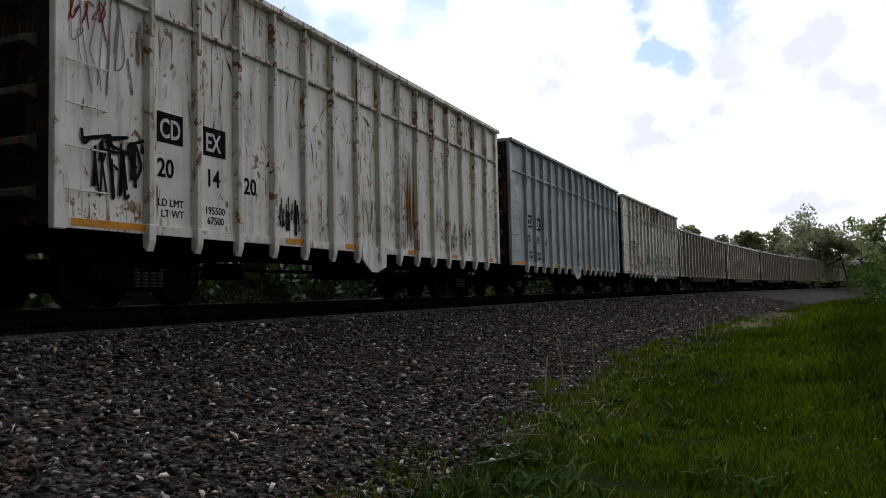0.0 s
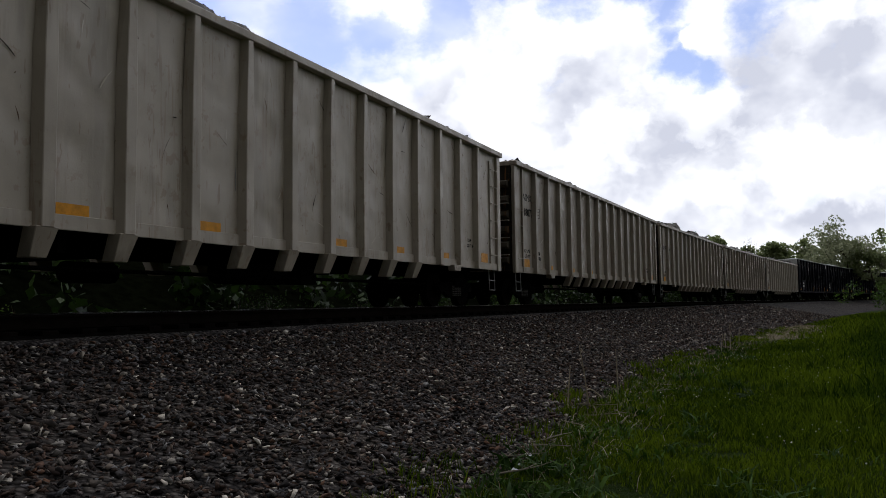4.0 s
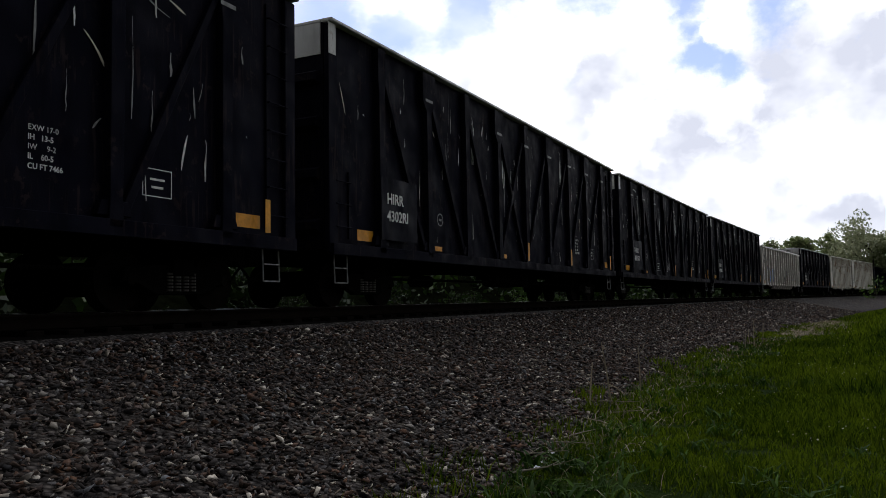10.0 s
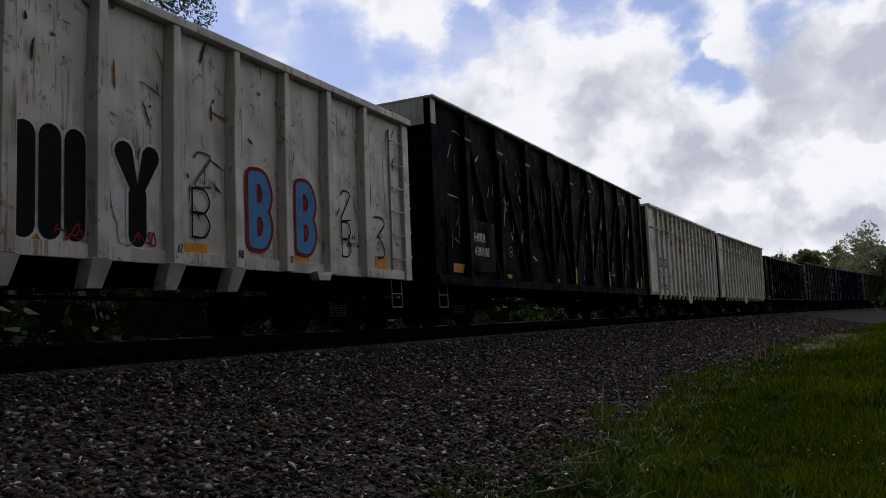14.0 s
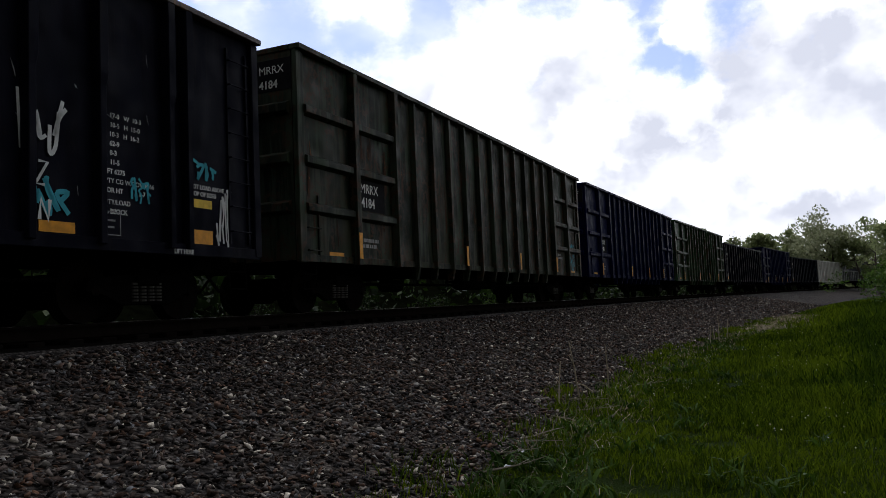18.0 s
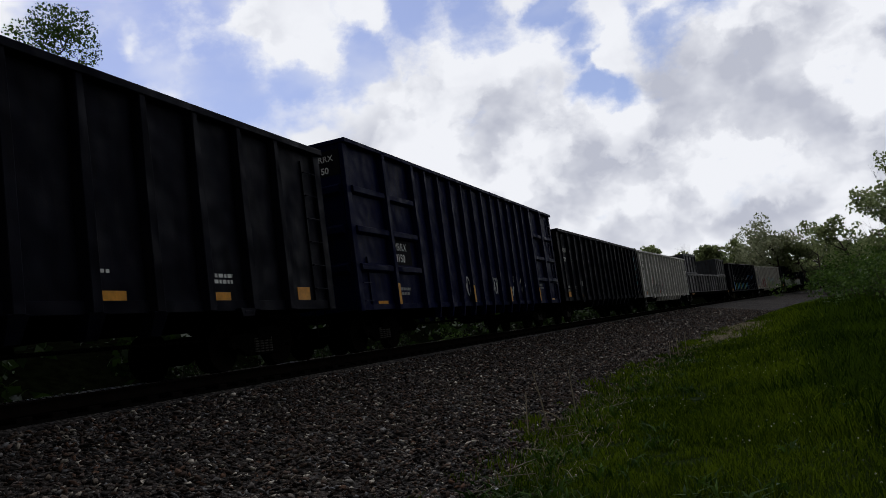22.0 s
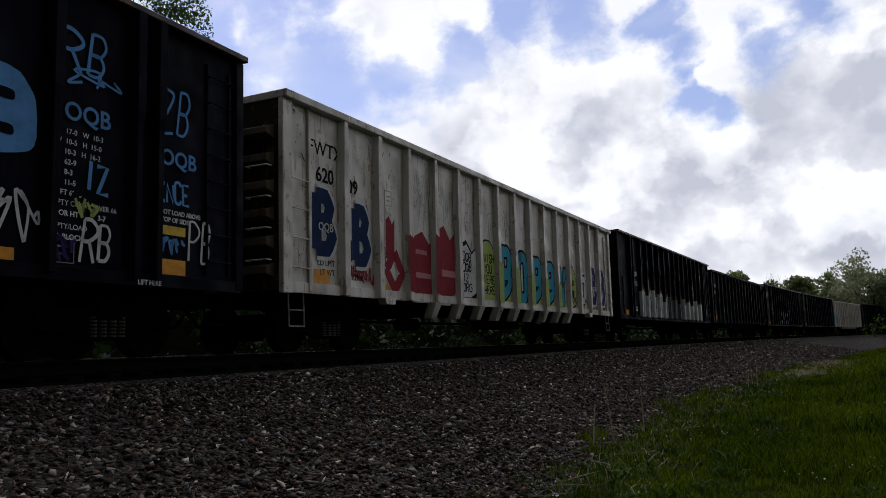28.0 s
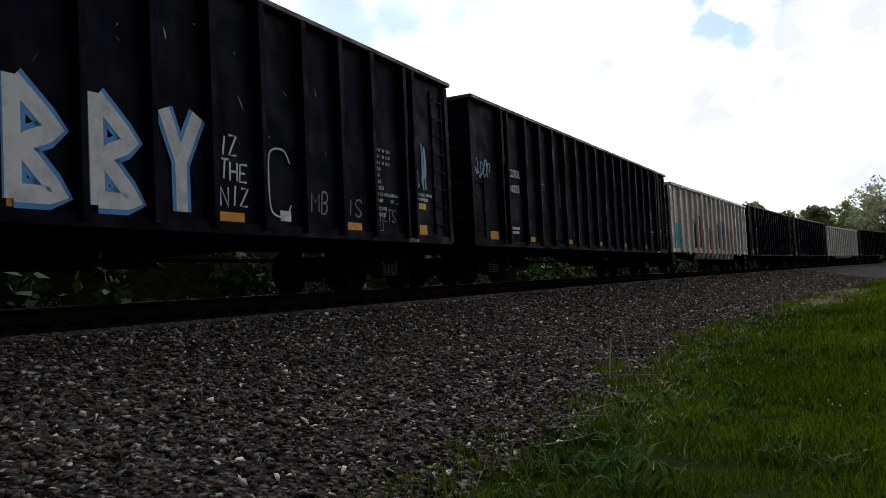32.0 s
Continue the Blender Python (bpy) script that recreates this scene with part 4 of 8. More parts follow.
        ladder(car, mat, sy * (L / 2 - 0.42), HALF, 1.12, 3.9 if sy > 0 else 3.05, 6 if sy > 0 else 4, 0.46, sy > 0)
        step(car, M["under"] if "black" in mat.name else M["text_grey"], sy * (L / 2 - 0.42))
    tape(car, [-L / 2 + 1.08, L / 2 - 1.05], 1.14, 0.46, 0.24)
    tape(car, [-L / 2 + 1.70 + gap * k + 0.42 for k in (1, 3, 5, 8, 10, 12)], 1.135, 0.46, 0.13)
    return car, L


# -- tall black gondola braced with slanting struts --
def car_braced(pitch, label, seed):
    L, bot, top = pitch - 1.1, 1.0, 5.02
    mat = M["black2"]
    car = make_car(label)
    running_gear(car, L, bot)
    shell(car, L, bot, top, mat, M["capwhite"], 0.06)
    corner_posts(car, L, bot, top, mat, 0.22)
    step_y = (L - 3.3) / 8
    ys = [step_y * i for i in range(-4, 5)]
    def post(bm, head=0.14):
        prof = ((bot, 0.11), (bot + 0.35, 0.10), (top - 0.95, 0.11), (top - 0.72, head), (top - 0.1, head))
        rows = [[bm.verts.new((u, v, z)) for u, v in ((0, -w), (POST, -w), (POST, w), (0, w))] for z, w in prof]
        for a, b in zip(rows, rows[1:]):
            for i in range(4):
                bm.faces.new((a[i], a[(i + 1) % 4], b[(i + 1) % 4], b[i]))
        bm.faces.new(rows[0][::-1])
        bm.faces.new(rows[-1])
    posts(car, ys[::2], post, mat, "postC")
    posts(car, ys[1::2], lambda bm: post(bm, 0.28), mat, "postCw")
    def strut(bm):
        prism(bm, [(0.12, top - 0.62), (0.24, top - 0.62), (step_y - 0.06, bot + 0.12), (step_y - 0.2, bot + 0.12)], "x", 0.002, 0.085)
    def strut_m(bm):
        prism(bm, [(-0.12, top - 0.62), (-0.24, top - 0.62), (-step_y + 0.06, bot + 0.12), (-step_y + 0.2, bot + 0.12)], "x", 0.002, 0.085)
    for sx in (1, -1):
        for i, y in enumerate(ys):
            left = (y < -0.1) == (sx > 0)
            simple("slanting_strut", strut if left else strut_m, mat, car, bevel=0.008,
                   m=pose(sx * HALF, y, 0, 0, 0, 0 if sx > 0 else 180), key=(left, "strut", round(step_y, 2)))
    def shoe(bm):
        prism(bm, [(-0.26, bot + 0.14), (0.26, bot + 0.14), (0.2, bot + 0.32), (-0.2, bot + 0.32)], "x", 0.004, 0.1)
    posts(car, ys, shoe, mat, "shoeC", "post_shoe")
    sill(car, L, bot - 0.1, bot + 0.1, mat, HALF, 0.13)
    for sy in (-1, 1):
        def cap(bm):
            box(bm, -HALF + 0.1, HALF + 0.02, 0.031, 0.05, top - 0.62, top - 0.06)
        simple("end_cap_plate", cap, M["capwhite"], car, "white-painted plate across the top of the end", m=pose(0, sy * L / 2, 0, 0, 0, 0 if sy > 0 else 180), key="capC")
        def corner_cap(bm):
            box(bm, HALF + 0.071, HALF + 0.08, -0.16, 0.055, top - 0.62, top - 0.07)
        if sy < 0:
            simple("corner_plate", corner_cap, M["capwhite"], car, "flaked white corner plate", m=pose(0, sy * L / 2 + 0.11, 0), key="ccapC")
        ladder(car, mat, sy * (L / 2 - 0.4), HALF, 1.2, 4.7 if sy > 0 else 2.4, 8 if sy > 0 else 3, 0.46, True)
        step(car, M["text_grey"], sy * (L / 2 - 0.45))
    end_bars(car, L, mat, (1.4, 2.3, 3.2, 4.0), 2.7, 0.14, 0.2)
    tape(car, [-L / 2 + 1.2, L / 2 - 1.05], 1.2, 0.55, 0.2)
    tape(car, [ys[1] + 0.5, ys[3] + 0.4], 1.16, 0.5, 0.1)
    tape(car, [ys[4] + 0.02, ys[6] + 0.02, L / 2 - 0.75], 1.14, upright=True, x=HALF + POST)
    rng = random.Random(seed)
    for y in ys:
        # stencilled white band at the gusset, in bars
        def band(bm):
            box(bm, 0, 0.004, -0.16, 0.16, 0, 0.06)
        if rng.random() < 0.75:
            simple("stencil_bar", band, M["text_grey"], car, m=pose(HALF + POST + 0.001, y, top - 0.72), key="band")
    for i in range(44):
        # paint scraped down to bare metal and dribbles of white
        y, z, h = rng.uniform(-L / 2 + 0.5, L / 2 - 0.5), rng.uniform(1.2, 4.2), rng.uniform(0.08, 0.8) ** 1.0
        if min(abs(y - q) for q in ys) > 0.25:
            dribble(car, y, z, h, rng.uniform(0.004, 0.022), M["text_grey"] if rng.random() < 0.6 else M["capwhite"], rng)
    return car, L


def dribble(car, y, z, h, w, mat, rng, x=HALF + 0.016):
    bm = bmesh.new()
    k = 7
    a, b = [], []
    dy = 0.0
    for i in range(k + 1):
        f = i / k
        ww = w * (0.3 + 0.7 * math.sin(math.pi * min(1, f * 1.3 + 0.1))) * rng.uniform(0.6, 1.3)
        dy += rng.uniform(-0.012, 0.012)
        a.append(bm.verts.new((0, dy - ww, f * h)))
        b.append(bm.verts.new((0, dy + ww, f * h)))
    for i in range(k):
        bm.faces.new((a[i], b[i], b[i + 1], a[i + 1]))
    put("paint_run", done(bm, "paint_run", mat), car, pose(x, y, z))


# -- gondola with framed panels at its ends and close ribs between --
def car_framed(pitch, mat, label):
    L, bot, top = pitch - 1.25, 0.93, 4.72
    car = make_car(label)
    running_gear(car, L, bot)
    shell(car, L, bot, top, mat, None, 0.1)
    a, b = 1.85, 3.55
    def heavy(bm):
        prism(bm, [(0, -0.11), (0.15, -0.08), (0.15, 0.08), (0, 0.11)], "z", bot - 0.05, top - 0.1)
    corner_posts(car, L, bot, top, mat, 0.16)
    posts(car, [-L / 2 + a, -L / 2 + b, L / 2 - a, L / 2 - b], heavy, mat, "heavyE", "frame_post")
    for sx in (1, -1):
        for sy in (-1, 1):
            for z in (1.85, 2.7, 3.6):
                for y0, y1 in ((0.16, a - 0.11), (a + 0.11, b - 0.11)):
                    ya, yb = (-L / 2 + y0, -L / 2 + y1) if sy < 0 else (L / 2 - y1, L / 2 - y0)
                    def rail(bm):
                        prism(bm, [(sx * HALF, -0.11), (sx * (HALF + 0.12), -0.06), (sx * (HALF + 0.12), 0.06), (sx * HALF, 0.11)], "y", ya, yb)
                    simple("frame_rail", rail, mat, car, bevel=0.006, m=pose(0, 0, z), key=(sx, round(ya, 2), round(yb, 2)))
    n = 12
    span = L - 2 * b
    ys = [-L / 2 + b + span * i / n for i in range(1, n)]
    def rib(bm):
        prism(bm, [(0, -0.09), (0.11, -0.055), (0.11, 0.055), (0, 0.09)], "z", bot - 0.03, top - 0.1)
    posts(car, ys, rib, mat, "ribE")
    def prong(bm):
        prism(bm, [(-0.1, bot), (0.11, bot), (0.04, bot - 0.3), (-0.1, bot - 0.3)], "y", -0.05, 0.05)
    posts(car, ys, prong, mat, "prongE", "rib_foot")
    sill(car, L, bot - 0.03, bot + 0.1, mat, HALF, 0.03)
    end_bars(car, L, mat, (1.85, 2.7, 3.6), 2.75, 0.12, 0.2)
    ladder(car, mat, L / 2 - 0.3, HALF, 1.1, 4.4, 8, 0.42, True)
    ladder(car, mat, -L / 2 + 0.4, HALF, 0.9, 2.1, 3, 0.4, True)
    for sy in (-1, 1):
        step(car, M["under"], sy * (L / 2 - 0.35))
    tape(car, [-L / 2 + 1.2, L / 2 - 1.0], 1.0, 0.5, 0.1)
    tape(car, [-L / 2 + a, -L / 2 + 7.2, L / 2 - 7.4, L / 2 - b], 1.0, upright=True, x=HALF + 0.15)
    return car, L


# -- black gondola with close slim ribs --
def slim_gap(L):
    return (L - 6.42) / round((L - 6.42) / 1.03)


def slim_posts(L):
    """Paired posts near each end and single ones evenly between."""
    g = slim_gap(L)
    ys = [-L / 2 + 3.21 + g * k for k in range(int(round((L - 6.42) / g)) + 1)]
    return [-L / 2 + 1.65, -L / 2 + 2.01] + ys + [L / 2 - 2.01, L / 2 - 1.65]


def slim_panel(L, k):
    """The near edge of the k-th panel before the one with the dimension data, counted from the rear."""
    return L / 2 - 3.21 - slim_gap(L) * k + 0.1


def car_slim(pitch, label):
    L, bot, top = pitch - 1.25, 0.96, 4.42
    mat = M["black"]
    car = make_car(label)
    running_gear(car, L, bot)
    rimmat = plain_rim()
    shell(car, L, bot, top, mat, rimmat, 0.09)
    corner_posts(car, L, bot, top, mat, 0.12)
    ys = slim_posts(L)
    def rib(bm):
        prof = ((bot, 0.05, 0.12), (2.9, 0.05, 0.13), (3.05, 0.07, 0.15), (top - 0.09, 0.07, 0.15))
        rows = [[bm.verts.new((u, v, z)) for u, v in ((0, -w - 0.02), (d, -w), (d, w), (0, w + 0.02))] for z, w, d in prof]
        for a, b in zip(rows, rows[1:]):
            for i in range(4):
                bm.faces.new((a[i], a[(i + 1) % 4], b[(i + 1) % 4], b[i]))
        bm.faces.new(rows[0][::-1])
        bm.faces.new(rows[-1])
    posts(car, ys, rib, mat, "ribG")
    sill(car, L, bot - 0.08, bot + 0.08, mat, HALF, 0.06)
    end_bars(car, L, mat, (1.5, 2.3, 3.1), 2.7, 0.1, 0.18)
    for sy in (-1, 1):
        ladder(car, mat, sy * (L / 2 - 0.45), HALF, 1.1, 4.1 if sy > 0 else 2.6, 8 if sy > 0 else 4, 0.46, True)
        step(car, M["under"], sy * (L / 2 - 0.45))
    tape(car, [-L / 2 + 1.2, L / 2 - 1.3], 1.06, 0.46, 0.2)
    tape(car, [slim_panel(L, k) + 0.32 for k in (1, 4, 7, 10, 13) if slim_panel(L, k) > -L / 2 + 3.2], 1.06, 0.5, 0.13)
    return car, L


def plain_rim():
    return cached("rim_mat", lambda: paint("rusty_dark_rim", (0.045, 0.028, 0.024), 0.6, 0.4))


# -- flat car with open-topped steel boxes, two of them stacked --
def car_boxes(pitch, label):
    L = pitch - 1.3
    car = make_car(label)
    bot = 1.05
    running_gear(car, L, bot)
    def deck(bm):
        box(bm, -1.45, 1.45, -L / 2, L / 2, 0.92, bot + 0.03)
        for sx in (-1, 1):
            box(bm, sx * 1.3, sx * 1.5, -L / 2, L / 2, 0.86, bot + 0.1)
    simple("deck", deck, M["under"], car, bevel=0.01, key=L)
    w, h = 5.85, 1.83
    gap = 0.18
    y0 = -L / 2 + 0.15
    for i in range(4):
        y = y0 + w / 2 + i * (w + gap) + (0.12 if i > 1 else 0)
        for lvl in ((0, 1) if i in (0, 3) else (0,)):
            steel_box(car, y, bot + 0.04 + lvl * (h + 0.04), w, h)
    for sy in (-1, 1):
        step(car, M["text_grey"], sy * (L / 2 - 0.5))
    tape(car, [-L / 2 + 1.2, -L / 2 + 1.75, L / 2 - 1.2], 0.95, 0.45, 0.1, x=1.502)
    return car, L


def steel_box(car, y, z, w, h):
    mat = M["boxgrey"]
    def body(bm):
        o, t = 1.28, 0.04
        for sx in (-1, 1):
            box(bm, sx * o, sx * (o - t), -w / 2 + 0.05, w / 2 - 0.05, 0.0, h - 0.06)
        for sy in (-1, 1):
            box(bm, -o + t + 0.001, o - t - 0.001, sy * (w / 2 - 0.05), sy * (w / 2 - 0.05 - t), 0.0, h - 0.06)
        box(bm, -o + t, o - t, -w / 2 + 0.1, w / 2 - 0.1, 0.002, 0.05)
    b = simple("steel_box", body, mat, car, "open-topped weathered grey steel box", m=pose(0, y, z), key=(w, h))
    def lid(bm):
        for sx in (-1, 1):
            for i in range(18):
                ya, yb = -w / 2 + w * i / 18, -w / 2 + w * (i + 1) / 18
                d = 0.05 * noise.noise((i * 1.3, sx * 3.0, z))
                box(bm, sx * 1.22, sx * (1.42 + 0.02 * (i % 2)), ya + 0.002, yb - 0.002, h - 0.17 + d, h + 0.02 + d * 0.5)
        for sy in (-1, 1):
            box(bm, -1.25, 1.25, sy * (w / 2 - 0.02), sy * (w / 2 - 0.12), h - 0.14, h)
    simple("tarpaulin_edge", lid, M["boxgrey"], b, "crumpled tarpaulin over the rim", key=(w, h, z))
    for sx in (-1, 1):
        for sy in (-1, 1):
            def cast(bm):
                box(bm, sx * 1.25, sx * 1.42, sy * (w / 2 - 0.1), sy * (w / 2 + 0.01), 0.0, h + 0.02)
            simple("corner_casting", cast, mat, b, bevel=0.01, key=(w, h, sx, sy))
    for f in (-0.25, 0.0, 0.25):
        for sx in (1, -1):
            def rib(bm):
                prism(bm, [(0, -0.09), (0.1, -0.06), (0.1, 0.06), (0, 0.09)], "z", 0.12, h - 0.18)
            simple("box_rib", rib, mat, b, bevel=0.006, m=pose(sx * 1.281, f * w, 0, 0, 0, 0 if sx > 0 else 180), key=h)
    for sx in (1, -1):
        def base(bm):
            box(bm, 0, 0.12, -w / 2 + 0.11, w / 2 - 0.11, 0.0, 0.12)
        simple("base_rail", base, mat, b, bevel=0.006, m=pose(sx * 1.281, 0, 0, 0, 0, 0 if sx > 0 else 180), key=w)
    def bar(bm):
        tube(bm, (0.05, 0, 0.3), (0.05, 0, h - 0.25), 0.02, 0.02, 6)
        box(bm, 0.0, 0.08, -0.08, 0.08, 0.65, 0.9)
        box(bm, 0.0, 0.02, -0.36, -0.22, 0.75, 0.92)
    simple("door_bar", bar, M["text_grey"], b, m=pose(1.3, w / 2 - 0.5, 0), key=h)
    return b


# -- sprayed drawings --
def ribbon(bm, pts, w):
    """A flat stroke of width w through points (y, z)."""
    pts = [Vector((p[0], p[1])) for p in pts]
    left, right = [], []
    for i, p in enumerate(pts):
        d = (pts[min(i + 1, len(pts) - 1)] - pts[max(i - 1, 0)])
        d = d.normalized() if d.length else Vector((1, 0))
        nrm = Vector((-d.y, d.x)) * (w / 2)
        left.append(bm.verts.new((0, *(p + nrm))))
        right.append(bm.verts.new((0, *(p - nrm))))
    for i in range(len(pts) - 1):
        bm.faces.new((left[i], right[i], right[i + 1], left[i + 1]))


def smooth_path(ctrl, k=5, closed=False):
    out = []
    n = len(ctrl)
    rng = range(n if closed else n - 1)
    for i in rng:
        p = [Vector(ctrl[(i + j) % n] if closed else ctrl[min(max(i + j, 0), n - 1)]) for j in (-1, 0, 1, 2)]
        for q in range(k):
            t = q / k
            out.append(0.5 * (2 * p[1] + (p[2] - p[0]) * t + (2 * p[0] - 5 * p[1] + 4 * p[2] - p[3]) * t * t + (3 * p[1] - p[0] - 3 * p[2] + p[3]) * t ** 3))
    out.append(Vector(ctrl[0] if closed else ctrl[-1]))
    return out


def tag(car, y, z, w, h, mat, seed, x=HALF + 0.016, strokes=4, thick=0.03):
    """A quick looping scrawl that no one can read."""
    rng = random.Random(seed)
    bm = bmesh.new()
    for s in range(strokes):
        cx = w * (s + 0.5) / strokes
        ctrl = [(cx + rng.uniform(-0.5, 0.5) * w / strokes * 1.5, rng.uniform(0.0, 1.0) * h) for _ in range(rng.randint(4, 6))]
        ribbon(bm, smooth_path(ctrl), thick * rng.uniform(0.7, 1.2))
    put("scrawl", done(bm, "scrawl", mat), car, pose(x, y, z), "sprayed scrawl")["kind"] = "stuff"


# single-stroke capitals on a grid four wide and six high, strokes parted by blanks
GLYPHS = {
    "A": "002640 1232", "B": "0006 062635342303 032332312000", "C": "4536160501103041", "D": "0006 062644422000", "E": "46060040 0333", "F": "460600 0333",
    "G": "45361605011030414323", "H": "0006 4046 0343", "I": "2026", "J": "36311001", "K": "0006 460340", "L": "060040", "M": "0006234640", "N": "00064046",
    "O": "160501103041453616", "P": "0006 062645442303", "Q": "160501103041453616 2240", "R": "0006 062645442303 2340", "S": "45361605043241301001", "T": "0646 2620",
    "U": "060110304146", "V": "062046", "W": "0610233046", "X": "0640 4600", "Y": "062346 2320", "Z": "06460040", "1": "152620", "2": "051636450040", "3": "0636451323413010", "8": "062636453303 03334231000006",
}


def hand(car, text, y, z, size, mat, thick=0.03, x=HALF + 0.018, seed=0, wide=0.62, lean=0.1):
    """Quick hand lettering in single strokes."""
    rng = random.Random(seed + len(text))
    bm = bmesh.new()
    u = 0.0
    for ch in text:
        if ch in GLYPHS:
            h = size * rng.uniform(0.88, 1.12)
            dz, tilt = rng.uniform(-0.06, 0.06) * size, lean + rng.uniform(-0.08, 0.08)
            for st in GLYPHS[ch].split():
                pts = [(int(st[i]) / 4, int(st[i + 1]) / 6) for i in range(0, len(st), 2)]
                pts = [(u + a * wide * size + b * h * tilt, dz + b * h) for a, b in pts]
                if ch in "BCDGJOPQRSU23" and len(pts) > 2:
                    pts = smooth_path(pts, 4)
                ribbon(bm, pts, thick * rng.uniform(0.85, 1.2))
        u += size * wide * 1.35
    put("scrawl", done(bm, "scrawl", mat), car, pose(x, y, z), "sprayed scrawl")["kind"] = "stuff"


def fat(car, glyph, y, z, w, h, fill, line, thick, rim=0.05, x=HALF + 0.016):
    """A swollen sprayed figure along a glyph's strokes, with a rim of another colour and rounded ends."""
    for mat, t, dx in ((line, thick + 2 * rim, 0.0), (fill, thick, 0.005)):
        if mat is None:
            continue
        bm = bmesh.new()
        for k, st in enumerate(GLYPHS[glyph].split()):
            pts = [(int(st[i]) / 4 * w, int(st[i + 1]) / 6 * h) for i in range(0, len(st), 2)]
            if len(pts) > 3:
                pts = smooth_path(pts, 5)
            nb = len(bm.verts)
            ribbon(bm, pts, t)
            for q in (pts[0], pts[-1]) if len(pts) > 4 else pts:
                bm.faces.new([bm.verts.new((0.0006, q[0] + t / 2 * math.cos(a * math.tau / 12), q[1] + t / 2 * math.sin(a * math.tau / 12))) for a in range(12)])
            bm.verts.ensure_lookup_table()
            for v in bm.verts[nb:]:
                v.co.x += 0.0012 * k
        put("sprayed_figure", done(bm, "sprayed_figure", mat), car, pose(x + dx, y, z))


def scrapes(car, L, n, seed, mats, z0=1.15, z1=4.0, long=0.35, wide=0.03, x=HALF + 0.014):
    """Slivers of scraped and rusted paint, bent and slanting."""
    rng = random.Random(seed)
    for mat in mats:
        bm = bmesh.new()
        for _ in range(n // len(mats)):
            y, z = rng.uniform(-L / 2 + 0.3, L / 2 - 0.3), rng.uniform(z0, z1)
            ln, w = rng.uniform(0.05, 1.0) ** 1.8 * long + 0.03, rng.uniform(0.25, 1.0) * wide
            a = math.pi / 2 + rng.choice((0.0, 0.15, -0.5, 0.6, 1.2)) + rng.gauss(0, 0.2)
            bend = rng.uniform(-0.25, 0.25)
            pts = [(y + math.cos(a + bend * q) * ln * q, z + math.sin(a + bend * q) * ln * q) for q in (0, 0.2, 0.45, 0.7, 0.9, 1.0)]
            ws = [w * q * rng.uniform(0.6, 1.4) for q in (0.15, 0.7, 1.0, 0.8, 0.5, 0.1)]
            nx, nz = -math.sin(a), math.cos(a)
            left = [bm.verts.new((0, p + nx * q / 2, r + nz * q / 2)) for (p, r), q in zip(pts, ws)]
            right = [bm.verts.new((0, p - nx * q / 2, r - nz * q / 2)) for (p, r), q in zip(pts, ws)]
            for i in range(5):
                bm.faces.new((left[i], right[i], right[i + 1], left[i + 1]))
        put("scraped_paint", done(bm, "scraped_paint", mat), car, pose(x, 0, 0), "scraped and rusted spots")["kind"] = "stuff"


def blob(bm, y, z, w, h, lobes, x=0.0):
    vs = []
    k = 28
    for i in range(k):
        a = i * math.tau / k
        r = 1.0 + 0.10 * math.cos(lobes * a + 0.6)
        sy = math.copysign(abs(math.cos(a)) ** 0.6, math.cos(a))
        sz = math.copysign(abs(math.sin(a)) ** 0.6, math.sin(a))
        vs.append(bm.verts.new((x, y + w / 2 * r * sy, z + h / 2 * r * sz)))
    bm.faces.new(vs)


def bubble(car, y, z, w, h, fill, line=None, inner=None, lobes=3, x=HALF + 0.016, holes=2):
    """A fat rounded letter-like shape: an outline, a fill and two counters."""
    if line:
        bm = bmesh.new()
        blob(bm, 0, h / 2, w + 0.12, h + 0.12, lobes)
        put("sprayed_outline", done(bm, "sprayed_outline", line), car, pose(x, y, z))
    bm = bmesh.new()
    blob(bm, 0, h / 2, w, h, lobes)
    put("sprayed_fill", done(bm, "sprayed_fill", fill), car, pose(x + 0.004, y, z))
    if inner:
        bm = bmesh.new()
        for i in range(holes):
            blob(bm, -0.04 * w, h * (0.3 + 0.4 * i), w * 0.3, h * 0.14, 2)
        put("sprayed_counter", done(bm, "sprayed_counter", inner), car, pose(x + 0.008, y, z))


def wedge(car, y, z, w, h, fill, line=None, x=HALF + 0.016, kind="v"):
    shapes = {"v": [(-0.5, 1), (-0.25, 1), (0, 0.6), (0.25, 1), (0.5, 1), (0.14, 0.4), (0.14, 0), (-0.14, 0), (-0.14, 0.4)],
              "block": [(-0.5, 0), (-0.46, 0.9), (-0.1, 1.0), (0.2, 0.82), (0.5, 0.95), (0.44, 0.1), (0.1, 0.0)],
              "slab": [(-0.5, 0.05), (-0.5, 1.0), (0.5, 0.92), (0.5, 0.0)]}
    for grow, mat, dx in ((1.0, fill, 0.004), (1.16, line, 0.0)):
        if mat is None:
            continue
        bm = bmesh.new()
        bm.faces.new([bm.verts.new((0, u * w * grow, h / 2 + (v - 0.5) * h * grow)) for u, v in shapes[kind]])
        put("sprayed_shape", done(bm, "sprayed_shape", mat), car, pose(x + dx, y, z))


